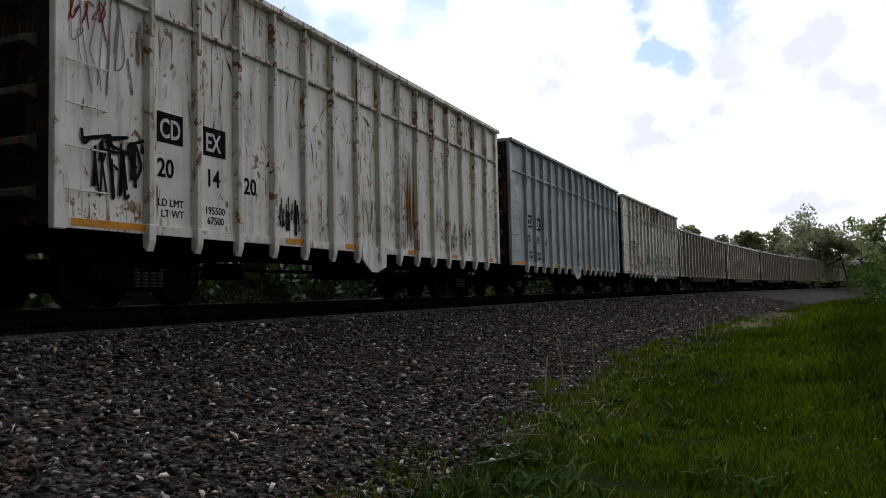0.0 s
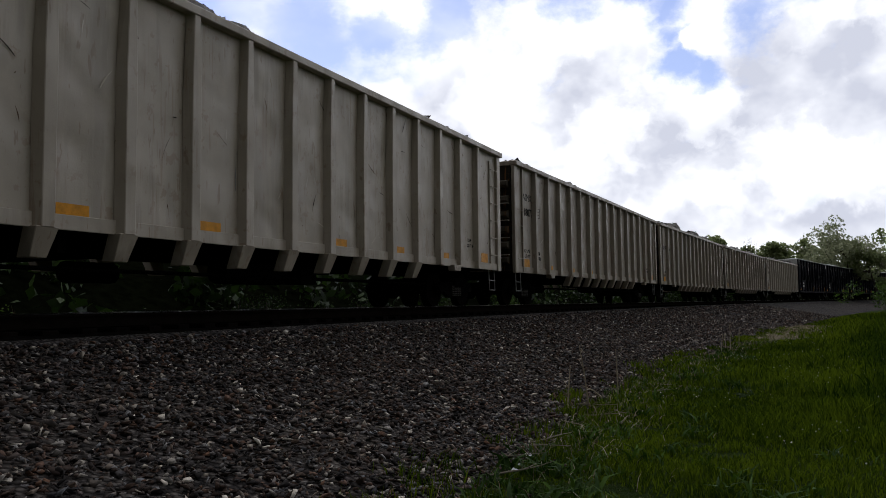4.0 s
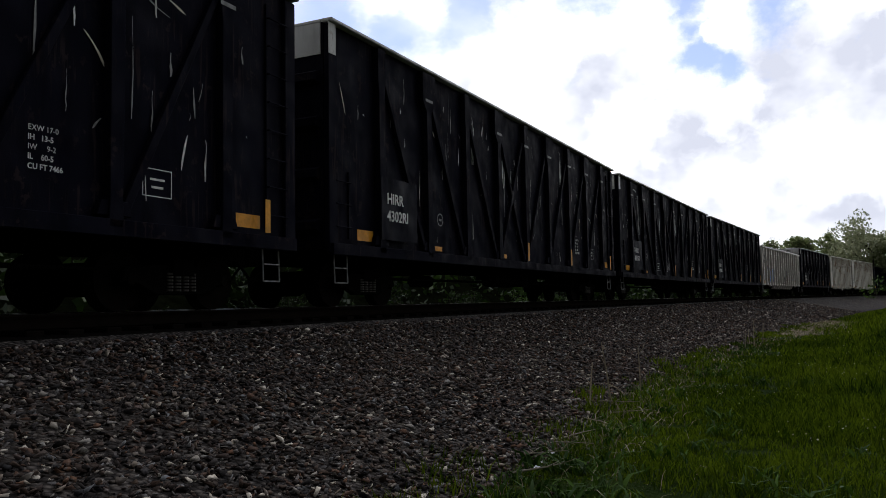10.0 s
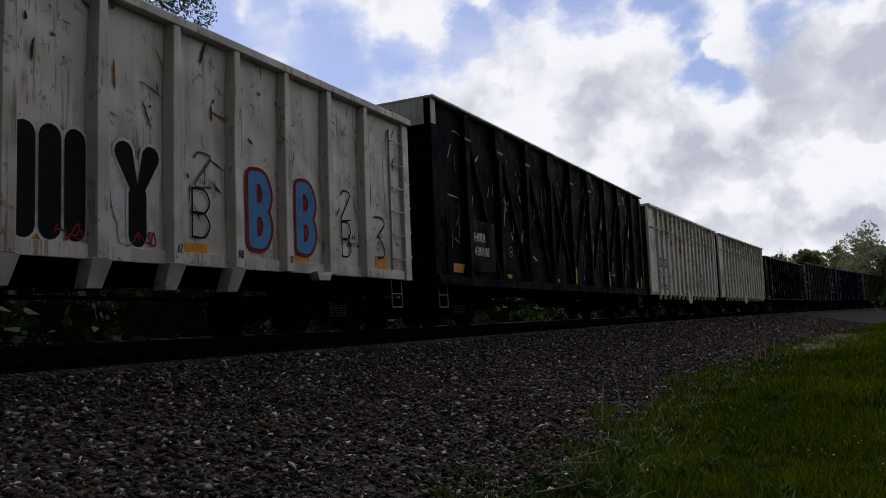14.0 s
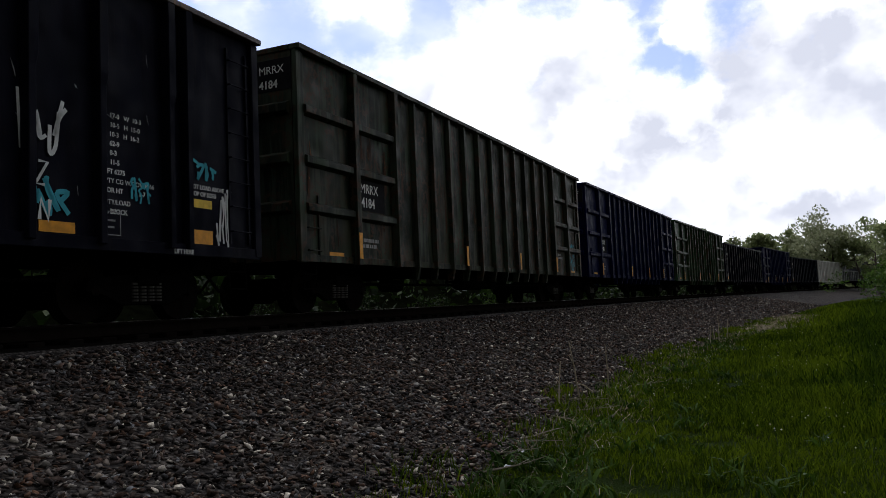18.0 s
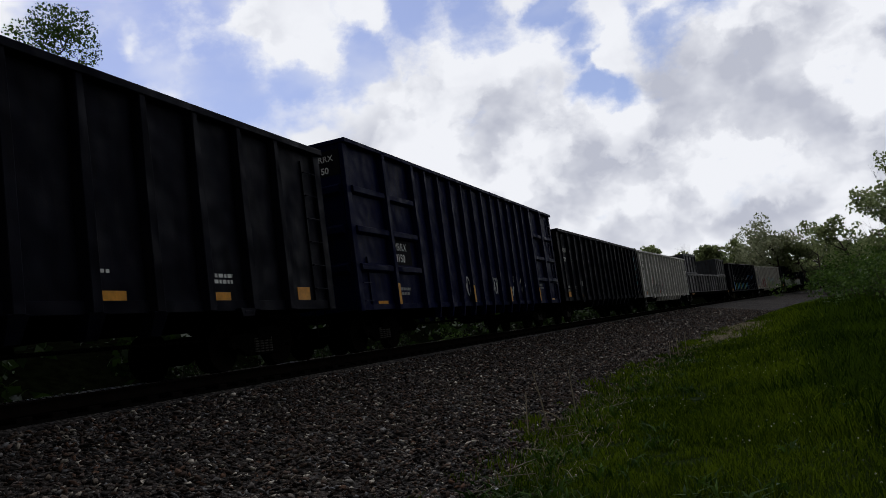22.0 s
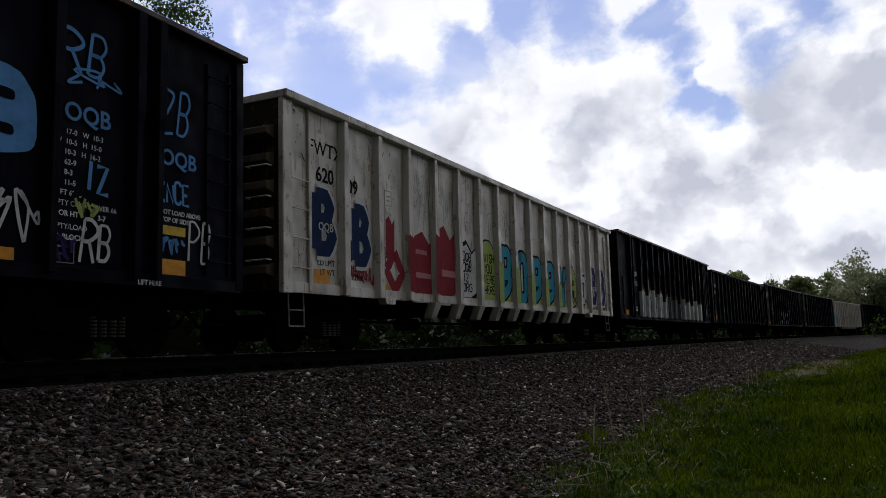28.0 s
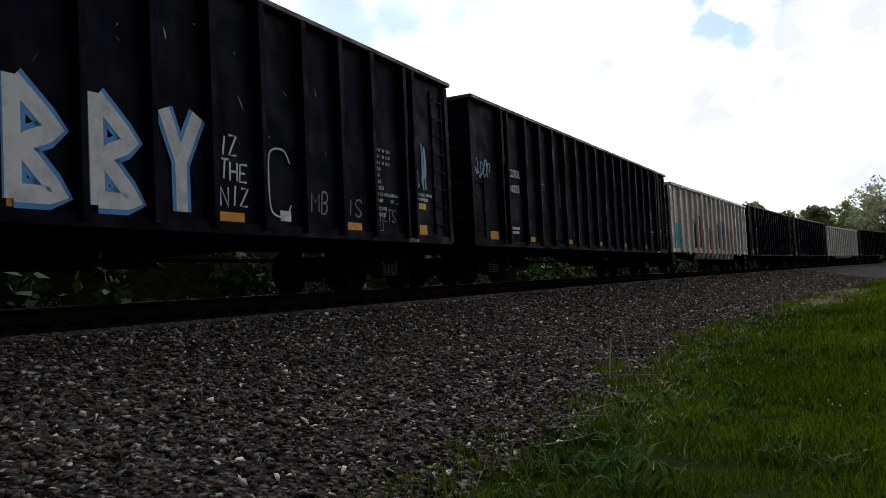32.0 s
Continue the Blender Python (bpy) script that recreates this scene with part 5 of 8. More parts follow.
def bars(car, y, z, rows, mat, x=HALF, size=0.07, seed=0):
    """Small stencilled data that cannot be read, as bars."""
    rng = random.Random(seed)
    bm = bmesh.new()
    for i, w in enumerate(rows):
        u = 0.0
        while u < w:
            k = rng.uniform(0.05, 0.16)
            box(bm, 0, 0.003, u, min(w, u + k), -i * size * 1.6, -i * size * 1.6 + size)
            u += k + 0.03
    put("stencil", done(bm, "stencil", mat), car, pose(x + 0.003, y, z))["kind"] = "stuff"


def plate(car, y, z, w, h, mat, x=HALF):
    bm = bmesh.new()
    box(bm, 0, 0.006, 0, w, 0, h)
    put("data_plate", done(bm, "data_plate", mat), car, pose(x + 0.002, y, z))


def outline_box(car, y, z, w, h, mat, x=HALF):
    bm = bmesh.new()
    t = 0.012
    for a in ((0, w, 0, t), (0, w, h - t, h), (0, t, t, h - t), (w - t, w, t, h - t), (w * 0.3, w * 0.7, h * 0.3, h * 0.38), (w * 0.25, w * 0.75, h * 0.58, h * 0.66)):
        box(bm, 0, 0.003, a[0], a[1], a[2], a[3])
    put("stencil_frame", done(bm, "stencil_frame", mat), car, pose(x + 0.004, y, z))


SHAPES = {
    "jay": [[(0.95, 1.0), (0.9, 0.25), (0.6, 0.0), (0.2, 0.02), (0.0, 0.3)], [(0.3, 0.98), (0.95, 0.98)]],
    "four": [[(0.15, 1.0), (0.05, 0.45), (0.95, 0.45)], [(0.8, 1.0), (0.8, 0.0)]],
    "you": [[(0.0, 1.0), (0.0, 0.2), (0.4, 0.0), (0.85, 0.2), (0.9, 1.0)]],
    "el": [[(0.1, 1.0), (0.0, 0.0), (1.0, 0.06)]],
    "ee": [[(0.05, 0.0), (0.0, 1.0)], [(0.0, 0.95), (0.9, 0.9)], [(0.0, 0.5), (0.75, 0.5)], [(0.0, 0.04), (0.95, 0.08)]],
    "ay": [[(0.0, 0.0), (0.3, 0.95), (0.62, 0.95), (0.95, 0.0)], [(0.15, 0.4), (0.8, 0.4)]],
    "ze": [[(0.0, 0.92), (0.9, 0.95), (0.1, 0.06), (1.0, 0.04)]],
    "aitch": [[(0.0, 0.0), (0.0, 1.0)], [(0.9, 0.0), (0.9, 1.0)], [(0.0, 0.5), (0.9, 0.5)]],
    "em": [[(0.0, 0.0), (0.05, 1.0), (0.45, 0.45), (0.9, 1.0), (0.95, 0.0)]],
    "ess": [[(0.95, 0.9), (0.3, 1.0), (0.05, 0.75), (0.85, 0.4), (0.7, 0.05), (0.0, 0.08)]],
    "face": [[(0.45, 1.0), (0.75, 0.8), (0.7, 0.55), (0.2, 0.55), (0.15, 0.85), (0.45, 1.0)], [(0.1, 0.7), (0.9, 0.62), (0.2, 0.6)],
             [(0.5, 0.55), (0.85, 0.35), (0.7, 0.02), (0.35, 0.0), (0.1, 0.25), (0.3, 0.5), (0.5, 0.55)], [(0.45, 0.4), (0.5, 0.2), (0.8, 0.15)]],
    "b": [[(0.0, 0.0), (0.0, 1.0)], [(0.02, 0.97), (0.85, 0.60), (0.12, 0.45), (0.9, 0.05), (0.0, 0.05)]],
    "o": [[(0.45, 1.0), (0.9, 0.45), (0.45, 0.0), (0.0, 0.5), (0.45, 1.0)]],
    "fork": [[(0.0, 1.0), (0.42, 0.5), (0.42, 0.0)], [(0.95, 1.0), (0.42, 0.5)]],
    "rb": [[(0.0, 0.0), (0.0, 1.0)], [(0.0, 0.98), (0.5, 0.98), (0.75, 0.78), (0.55, 0.54), (0.1, 0.52)], [(0.1, 0.52), (0.6, 0.5), (0.88, 0.25), (0.6, 0.02), (0.0, 0.02)]],
}


def strokes(car, shape, y, z, w, h, fill, line, thick=0.2, x=HALF + 0.016, rim=0.07):
    """A fat sprayed figure drawn in strokes with an edge of another colour."""
    for mat, t, dx in ((line, thick + rim * 2, 0.0), (fill, thick, 0.004)):
        if mat is None:
            continue
        bm = bmesh.new()
        for k, st in enumerate(SHAPES[shape]):
            pts = []
            for (a, b), (c, d) in zip(st, st[1:]):
                for q in range(4):
                    pts.append(((a + (c - a) * q / 4) * w, (b + (d - b) * q / 4) * h))
            pts.append((st[-1][0] * w, st[-1][1] * h))
            if shape == "face":
                pts = smooth_path([(a * w, b * h) for a, b in st])
            nb = len(bm.verts)
            ribbon(bm, pts, t)
            bm.verts.ensure_lookup_table()
            for v in bm.verts[nb:]:
                v.co.x += 0.0012 * k
        put("sprayed_figure", done(bm, "sprayed_figure", mat), car, pose(x + dx, y, z))


def sprayed_text(car, text, y, z, size, mat, x=HALF + 0.022):
    me = letter(text, size).copy()
    me.materials.clear()
    me.materials.append(mat)
    put("sprayed_lettering", me, car, pose(x, y, z, 90, 0, 90))["kind"] = "stuff"


def cloud_patch(car, y, z, w, h, mat, seed, x=HALF + 0.010):
    """A soft-edged patch of sprayed paint behind the figures."""
    rng = random.Random(seed)
    bm = bmesh.new()
    k = 36
    vs = []
    for i in range(k):
        a = i * math.tau / k
        r = 0.86 + 0.14 * math.sin(3 * a + seed) + rng.uniform(-0.06, 0.06)
        vs.append(bm.verts.new((0, y + w / 2 * r * math.copysign(abs(math.cos(a)) ** 0.5, math.cos(a)), z + h / 2 + h / 2 * r * math.copysign(abs(math.sin(a)) ** 0.5, math.sin(a)))))
    bm.faces.new(vs)
    put("sprayed_patch", done(bm, "sprayed_patch", mat), car, pose(x, 0, 0))


# ---- the train ----
EDGES = [-11.35, 5.45, 22.32, 39.02, 55.75, 76.98, 97.96, 119.6, 141.03, 162.0, 183.18, 203.26, 223.21, 243.19, 262.92, 283.89,
         303.52, 319.98, 337.25, 357.03, 377.04, 396.85, 416.57, 437.6, 457.22, 478.25, 499.2, 525.6, 546.91, 567.85, 588.3,
         609.4, 629.55, 650.53, 671.47, 691.0, 710.42, 732.0, 752.0, 772.0]
SPEED, EASE = 19.346, 0.00495     # metres a second, and its slow fall
TB, TW, TG = M["text_black"], M["text_white"], M["text_grey"]
LEADS = {}                         # how far a car's middle lies behind that of its slot, where it differs
CARS = []                          # (car, its middle along the track at the start)


def all_words():
    ws = []
    for w in ("CD", "EX", "20", "14", "21", "66", "AIMX", "00", "1161", "1136", "1127", "FWTX", "620", "09", "LEWX", "1072", "WCTX", "559", "MRRX", "CDEX", "14087", "14032", "18072"):
        ws += [(w, 0.38), (w, 0.36), (w, 0.32), (w, 0.29), (w, 0.2)]
    for w in ("4184", "4140", "4159", "4150", "4307", "4329", "06152", "16201", "06201", "06275", "MRRX", "CDEX"):
        ws += [(w, 0.27), (w, 0.2)]
    for w in ("HIRR", "4322RI", "4302RI", "4315RI", "4397RI", "4301RI"):
        ws += [(w, 0.29), (w, 0.2)]
    for w in ("LD LMT", "LT WT", "195500", "67500", "197800", "65200", "213100", "72900", "213300", "72700", "13600", "72400", "IL 64", "CU FT 6400", "NEW 3-80",
              "XH  17-0   W  10-3", "XW  10-5   H  15-0", "W   10-3   H  16-2", "EXW 17-0", "IH   13-5", "IW     9-2", "IL    60-5", "CU FT 7466", "62-9", "8-3", "11-5", "CU FT 6275", "HERE", "LIFT", "PLATE", "C"):
        ws += [(w, 0.15), (w, 0.11)]
    for w in ("WISH", "YOU", "WERE", "HERE"):
        ws.append((w, 0.2))
    ws += [("AND", 0.27), ("THEM", 0.27)]
    for w in ("OQB",):
        ws += [(w, 0.3), (w, 0.2)]
    for w in ("EXW 17-0", "IH   13-5", "IW     9-2", "IL    60-5", "CU FT 7466", "XH   17-0   W  10-3", "XW  10-5   H  15-0", "W    10-3   H  16-2", "        62-9", "        8-3", "        11-5", "CU FT 6275", "EMPTY CG W/COVER 66", "DOOR HT           3-7", "EMPTY/LOAD", "ADJ. BLOCK", "NOT LOAD ABOVE", "TOP OF SIDES", "LIFT HERE"):
        ws.append((w, 0.088))
    return ws


cut_letters(all_words())


def stencils(car, L, a, b, mat, y, z, gap=0.16, second=None):
    write(car, "LD LMT", y, z, 0.15, mat)
    write(car, "LT WT", y + 0.06, z - gap, 0.15, mat)
    y2 = second if second is not None else y + 0.85
    write(car, a, y2, z - 0.03, 0.15, mat)
    write(car, b, y2 + 0.05, z - gap - 0.03, 0.15, mat)


def marks_belted(car, L, pair, data):
    step_y = (L - 2.53) / 14
    f = -L / 2 + 1.48 + 0.13
    for i, (word, z) in enumerate((("CD", 2.30), ("EX", 2.26))):
        y = f + step_y * i
        plate(car, y + 0.05, z - 0.07, 0.5, 0.42, TB)
        write(car, word, y + 0.09, z, 0.38, TW, HALF + 0.007, 0.74)
    for i, (word, z) in enumerate(zip(pair, (1.76, 1.74, 1.72))):
        write(car, word, f + step_y * i + (0.05, 0.1, 0.06)[i], z, 0.36, TB, HALF, 0.9)
    stencils(car, L, data[0], data[1], TB, f + 0.06, 1.36, 0.15, f + step_y + 0.08)


def marks_ribbed(car, L, word, number, split, mat, data=("213100", "72900"), small=False):
    f = -L / 2
    sz = 0.29 if small else 0.32
    z0 = 3.3 if small else (2.86 if split == "beside" else 3.15)
    write(car, word, f + 0.79, z0, sz, mat)
    if split == "beside":
        write(car, number, f + 1.88, z0 - 0.02, sz, mat)
    else:
        write(car, number, f + 0.86, z0 - 0.45, sz, mat)
    stencils(car, L, data[0], data[1], mat, f + 0.86, 1.58, 0.16, f + 1.9)
    outline_box(car, f + 3.25 if split == "beside" else f + 2.02, 2.72, 0.3, 0.3, mat)
    write(car, "IL 64", L / 2 - 2.2, 1.62, 0.11, mat)
    write(car, "CU FT 6400", L / 2 - 2.25, 1.48, 0.11, mat)


def end_marks(car, L, word, number, mat, z=4.25, x=0.05):
    proud = 0.256 if x < -0.5 else (0.054 if mat is TB else 0.041)
    for text, dz in ((word, 0.0), (number, -0.26)):
        me = letter(text, 0.2).copy()
        me.materials.clear()
        me.materials.append(mat)
        put("lettering", me, car, pose(x, -L / 2 - proud, z + dz, 90, 0, 0))["kind"] = "stuff"


def marks_framed(car, L, number):
    f = -L / 2 + 1.85 + 0.17
    plate(car, f, 1.98, 1.1, 0.62, TB)
    write(car, "MRRX", f + 0.1, 2.33, 0.27, TW, HALF + 0.007)
    write(car, number, f + 0.14, 2.05, 0.27, TW, HALF + 0.007)
    bm = bmesh.new()
    box(bm, 0.66, 1.42, -0.006, 0.0, 3.93, 4.5)
    put("data_plate", done(bm, "data_plate", TB), car, pose(0, -L / 2 - 0.031, 0))
    end_marks(car, L, "MRRX", number, TW, 4.25, 0.74)
    bars(car, f + 0.1, 1.35, (0.7, 0.6), TG, seed=1)
    bars(car, L / 2 - 2.9, 1.6, (0.4, 0.55), TG, seed=2)


def marks_black(car, L, number, word="CDEX", y=2.25):
    f = -L / 2 + y
    write(car, word, f, 2.72, 0.27, TW)
    write(car, number, f, 2.32, 0.27, TW)
    end_marks(car, L, word, number, TW, 4.0)
    bars(car, f + 0.05, 1.35, (0.5, 0.45), TW, seed=3)
    outline_box(car, f + 2.3, 2.55, 0.22, 0.26, TG)
    lines = ("XH   17-0   W  10-3", "XW  10-5   H  15-0", "W    10-3   H  16-2", "        62-9", "        8-3", "        11-5", "CU FT 6275", "EMPTY CG W/COVER 66",
             "DOOR HT           3-7", "EMPTY/LOAD", "ADJ. BLOCK")
    for i, t in enumerate(lines):
        write(car, t, L / 2 - 3.2, 2.56 - i * 0.118 - (0.03 if i > 8 else 0), 0.088, TW)
    outline_box(car, L / 2 - 3.2, 1.08, 0.36, 0.3, TG)
    write(car, "NOT LOAD ABOVE", L / 2 - 1.55, 1.85, 0.088, TW)
    write(car, "TOP OF SIDES", L / 2 - 1.52, 1.75, 0.088, TW)
    plate(car, L / 2 - 1.54, 1.58, 0.46, 0.12, M["yellow"])
    write(car, "LIFT HERE", L / 2 - 1.95, 0.9, 0.088, TW, HALF + 0.061)
    bars(car, L / 2 - 1.5, 0.98, (0.4,), TW, HALF, 0.04, 6)


def marks_slatted(car, L, number, word="MRRX"):
    f = -L / 2 + 0.7
    write(car, word, f, 3.2, 0.29, TW)
    write(car, number, f + 0.02, 2.78, 0.29, TW) if (number, 0.29) in LETTERS else write(car, number, f + 0.02, 2.78, 0.27, TW)
    outline_box(car, -L / 2 + 2.15, 2.8, 0.22, 0.3, TG)
    stencils(car, L, "213100", "72900", TW, f + 0.05, 1.55, 0.16, f + 1.18)
    plate(car, -L / 2 + 3.6, 1.65, 0.24, 0.24, TG)
    bars(car, L / 2 - 3.9, 1.5, (0.6, 0.6), TW, seed=7, size=0.06)
    bars(car, L / 2 - 6.5, 1.5, (0.45,), TW, seed=8, size=0.05)


def stains(car, L, seed):
    """Dark rusty runs down the green sides."""
    rng = random.Random(seed)
    for _ in range(90):
        dribble(car, rng.uniform(-L / 2 + 0.3, L / 2 - 0.3), rng.uniform(1.1, 3.6), rng.uniform(0.25, 1.1), rng.uniform(0.012, 0.06), M["rustpanel"], rng, HALF + 0.006)


def build_train():
    def add(car, L, i):
        CARS.append((car, (EDGES[i] + EDGES[i + 1]) / 2 + LEADS.get(car.name, 0.70)))
        return car, L

    def pitch(i):
        return EDGES[i + 1] - EDGES[i]
    W = "tall gondola freight car, "
    # four belted cars
    c, L = add(*car_belted(pitch(0), M["whiterust"], W + "rust-streaked white paint, belt rail near the top"), 0)
    c, L = add(*car_belted(pitch(1), M["white"], W + "scratched white paint, rust runs, scrawled tags"), 1)
    marks_belted(c, L, ("20", "14", "20"), ("195500", "67500"))
    tag(c, -L / 2 + 0.5, 1.35, 0.85, 0.75, M["sp_black"], 11, strokes=9, thick=0.045)
    tag(c, -L / 2 + 0.45, 1.95, 1.0, 0.25, M["sp_black"], 19, strokes=3, thick=0.04)
    tag(c, -L / 2 + 0.2, 2.6, 1.2, 1.6, TG, 12, strokes=7, thick=0.018)
    tag(c, -L / 2 + 0.15, 3.3, 0.6, 0.6, M["sp_red"], 13, strokes=6, thick=0.02)
    pan = [-L / 2 + 1.48 + (L - 2.53) / 14 * i + 0.12 for i in range(15)]
    tag(c, pan[3] + 0.05, 1.15, 0.6, 0.65, M["sp_black"], 14, strokes=8, thick=0.03)
    for i in (5, 6, 7, 8, 10):
        tag(c, pan[i] + 0.1, 1.2, 0.5, 0.9, TG, 15 + i, strokes=2, thick=0.022)
    for i in (11, 12):
        tag(c, pan[i] + 0.1, 1.2, 0.45, 0.8, M["sp_black"], 77 + i, strokes=5, thick=0.025)
    # long dark run of spilled grime toward the rear
    rng = random.Random(23)
    for k in range(26):
        dribble(c, pan[8] + rng.uniform(-0.05, 0.75), 1.1 + rng.uniform(0, 0.5), rng.uniform(1.2, 2.9), rng.uniform(0.006, 0.022), M["rustrun"], rng, HALF + 0.006)
    scrapes(c, L, 150, 31, (M["rustrun"], M["scorch"], M["rustrun"]), 1.2, 4.8, 0.5, 0.035)
    for k in range(46):
        i = rng.randrange(0, 13)
        dribble(c, pan[i] + rng.uniform(0.0, 0.7), rng.uniform(2.4, 4.0), rng.uniform(0.2, 0.8), rng.uniform(0.006, 0.014), M["rustrun"], rng, HALF + 0.006)
    c, L = add(*car_belted(pitch(2), M["bluegrey"], W + "faded blue-grey paint with rust runs"), 2)
    marks_belted(c, L, ("20", "21", "66"), ("197800", "65200"))
    outline_box(c, -L / 2 + 4.9, 1.75, 0.36, 0.36, TB)
    scrapes(c, L, 90, 32, (M["scorch"], M["scuffpale"], M["text_grey"]), 1.2, 4.8, 0.5, 0.03)
    c, L = add(*car_belted(pitch(3), M["whiterust"], W + "rusty white paint with green and blue graffiti"), 3)
    marks_belted(c, L, ("20", "14", "00"), ("195500", "67500"))
    scrapes(c, L, 240, 33, (M["rustrun"], M["scorch"], M["rustrun"]), 1.2, 4.8, 0.5, 0.045)
    pan = [-L / 2 + 1.48 + (L - 2.53) / 14 * i + 0.1 for i in range(15)]
    outline_box(c, pan[3] + 0.25, 1.72, 0.36, 0.42, TB)
    tag(c, pan[1] + 0.6, 1.2, 0.95, 0.7, M["rustrun"], 28, strokes=4, thick=0.035)
    hand(c, "IZ FUNK", pan[3] + 0.02, 1.42, 0.17, M["sp_green"], 0.024, seed=29)
    hand(c, "OQB", pan[3] + 0.12, 1.2, 0.17, M["sp_green"], 0.024, seed=30)
    rng = random.Random(24)
    for k in range(9):
        dribble(c, pan[4] + 0.06 + 0.075 * k, 2.22 + 0.02 * (k % 3), 0.16 + 0.05 * (k % 2), 0.045, M["rustrun"], rng)
    tag(c, pan[4], 1.45, 0.75, 0.7, M["sp_green"], 30, strokes=7, thick=0.05)
    fat(c, "O", pan[4] + 0.25, 2.15, 0.13, 0.16, M["sp_green"], None, 0.03)
    fat(c, "O", pan[4] + 0.3, 1.15, 0.5, 0.5, M["sp_green"], None, 0.035)
    tag(c, pan[5], 1.2, 0.75, 0.9, M["sp_sky"], 32, strokes=5, thick=0.045)
    tag(c, pan[6] - 0.02, 1.5, 0.6, 0.45, M["sp_black"], 34, strokes=8, thick=0.03)
    plate(c, pan[6] - 0.02, 4.0, 0.8, 0.8, M["rustpanel"])
    plate(c, pan[7] - 0.02, 4.0, 0.8, 0.8, M["rustpanel"])
    for k in range(40):
        i = rng.randrange(0, 13)
        dribble(c, pan[i] + rng.uniform(0.0, 0.7), rng.uniform(2.4, 4.0), rng.uniform(0.2, 0.9), rng.uniform(0.006, 0.016), M["rustrun"], rng, HALF + 0.006)
    for i, (kind, cloud) in enumerate((("aitch", "sp_green"), ("ee", "sp_sky"), ("em", "sp_sky"), ("ee", "sp_green"), ("ess", "sp_green"))):
        y = pan[7 + i]
        cloud_patch(c, y + 0.38, 1.08, 0.86, 1.18, M[cloud], 40 + i)
        strokes(c, kind, y + 0.16, 1.2, 0.5, 0.72, M["sp_white"] if i < 4 else M["sp_sagegreen"], M["sp_black"], 0.24, HALF + 0.016, 0.04)
    tag(c, pan[12] + 0.1, 1.1, 0.5, 0.5, M["sp_black"], 47, strokes=8, thick=0.025)
    # six ribbed cars
    specs = (("1161", "beside", "beige", ("213100", "72900")), ("14032", "below", "beige2", ("13600", "72400")), ("18072", "below", "beige", ("13600", "72400")),
             ("1136", "beside", "beige", ("213100", "72900")), ("1127", "beside", "beige", ("213300", "72700")), ("14087", "below", "beige2", ("13600", "72400")))
    for i, (num, split, mat, data) in enumerate(specs):
        c, L = add(*car_ribbed(pitch(4 + i), M[mat], "ribbed gondola freight car in dull beige paint, heaped with refuse", short=0.22 if split == "below" else 0.0), 4 + i)
        marks_ribbed(c, L, "AIMX", num, split, TB, data)
        load(c, L, 4.22, 50 + i, (0.42, 0.45, 0.4, 0.55, 0.45, 0.32)[i])
        rng = random.Random(60 + i)
        for _ in range(7):
            dribble(c, rng.uniform(-L / 2 + 1, L / 2 - 1), rng.uniform(1.6, 3.2), rng.uniform(0.3, 1.1), 0.012, TG, rng)
        plate(c, L / 2 - 4.0, 1.3, 0.2, 0.22, TB)
        scrapes(c, L, 130, 600 + i, (M["scorch"], M["grime"], M["scuffpale"]), 1.15, 4.0, 0.4, 0.022)
        end_marks(c, L, "AIMX", num, TB, 3.3, -0.6)
    # braced black cars, a white one among them
    def braced(i, num, seed):
        c, L = add(*car_braced(pitch(i), "tall black gondola freight car with slanting side struts, white end caps", seed), i)
        f = -L / 2 + 1.75
        plate(c, f - 0.2, 1.25, 1.4, 1.2, M["black"], HALF + 0.14)
        write(c, "HIRR", f, 1.95, 0.29, TW, HALF + 0.147)
        write(c, num, f, 1.62, 0.29, TW, HALF + 0.147)
        bars(c, f + 0.05, 1.42, (0.45, 0.4), TW, seed=seed, size=0.06)
        bars(c, f + 0.62, 1.42, (0.3, 0.3), TW, seed=seed + 1, size=0.06)
        end_marks(c, L, "HIRR", num, TB, 4.7, 0.15)
        for k, t in enumerate(("EXW 17-0", "IH   13-5", "IW     9-2", "IL    60-5", "CU FT 7466")):
            write(c, t, L / 2 - 4.7, 1.98 - 0.105 * k, 0.088, TW)
        outline_box(c, L / 2 - 3.1, 1.45, 0.5, 0.36, TW)
        # round stencil
        bm = bmesh.new()
        ribbon(bm, [(0.13 * math.cos(a * math.tau / 20), 0.13 * math.sin(a * math.tau / 20)) for a in range(21)], 0.02)
        box(bm, 0, 0.002, -0.06, 0.06, -0.03, 0.02)
        put("stencil_ring", done(bm, "stencil_ring", TG), c, pose(HALF + 0.016, -L / 2 + 4.25, 1.85))
        cover(c, L, 5.02, 0.34, seed)
        scrapes(c, L, 150 if num == "4301RI" else 45, seed + 7, (M["scuffpale"], TW, TG), 1.4, 4.6, 0.6, 0.04)
        rng = random.Random(seed + 5)
        for _ in range(26):
            y = rng.uniform(-L / 2 + 1.0, L / 2 - 0.8)
            dribble(c, y, rng.uniform(1.7, 3.6), rng.uniform(0.15, 1.3), rng.uniform(0.006, 0.02), TW if rng.random() < 0.5 else TG, rng)
        for _ in range(4):
            y, z = rng.uniform(-L / 2 + 2.0, L / 2 - 1.5), rng.uniform(3.0, 4.2)
            for k in range(3):
                dribble(c, y + 0.06 * k, z - rng.uniform(0, 0.8), rng.uniform(0.5, 1.2), rng.uniform(0.012, 0.045), TW, rng)
        return c, L
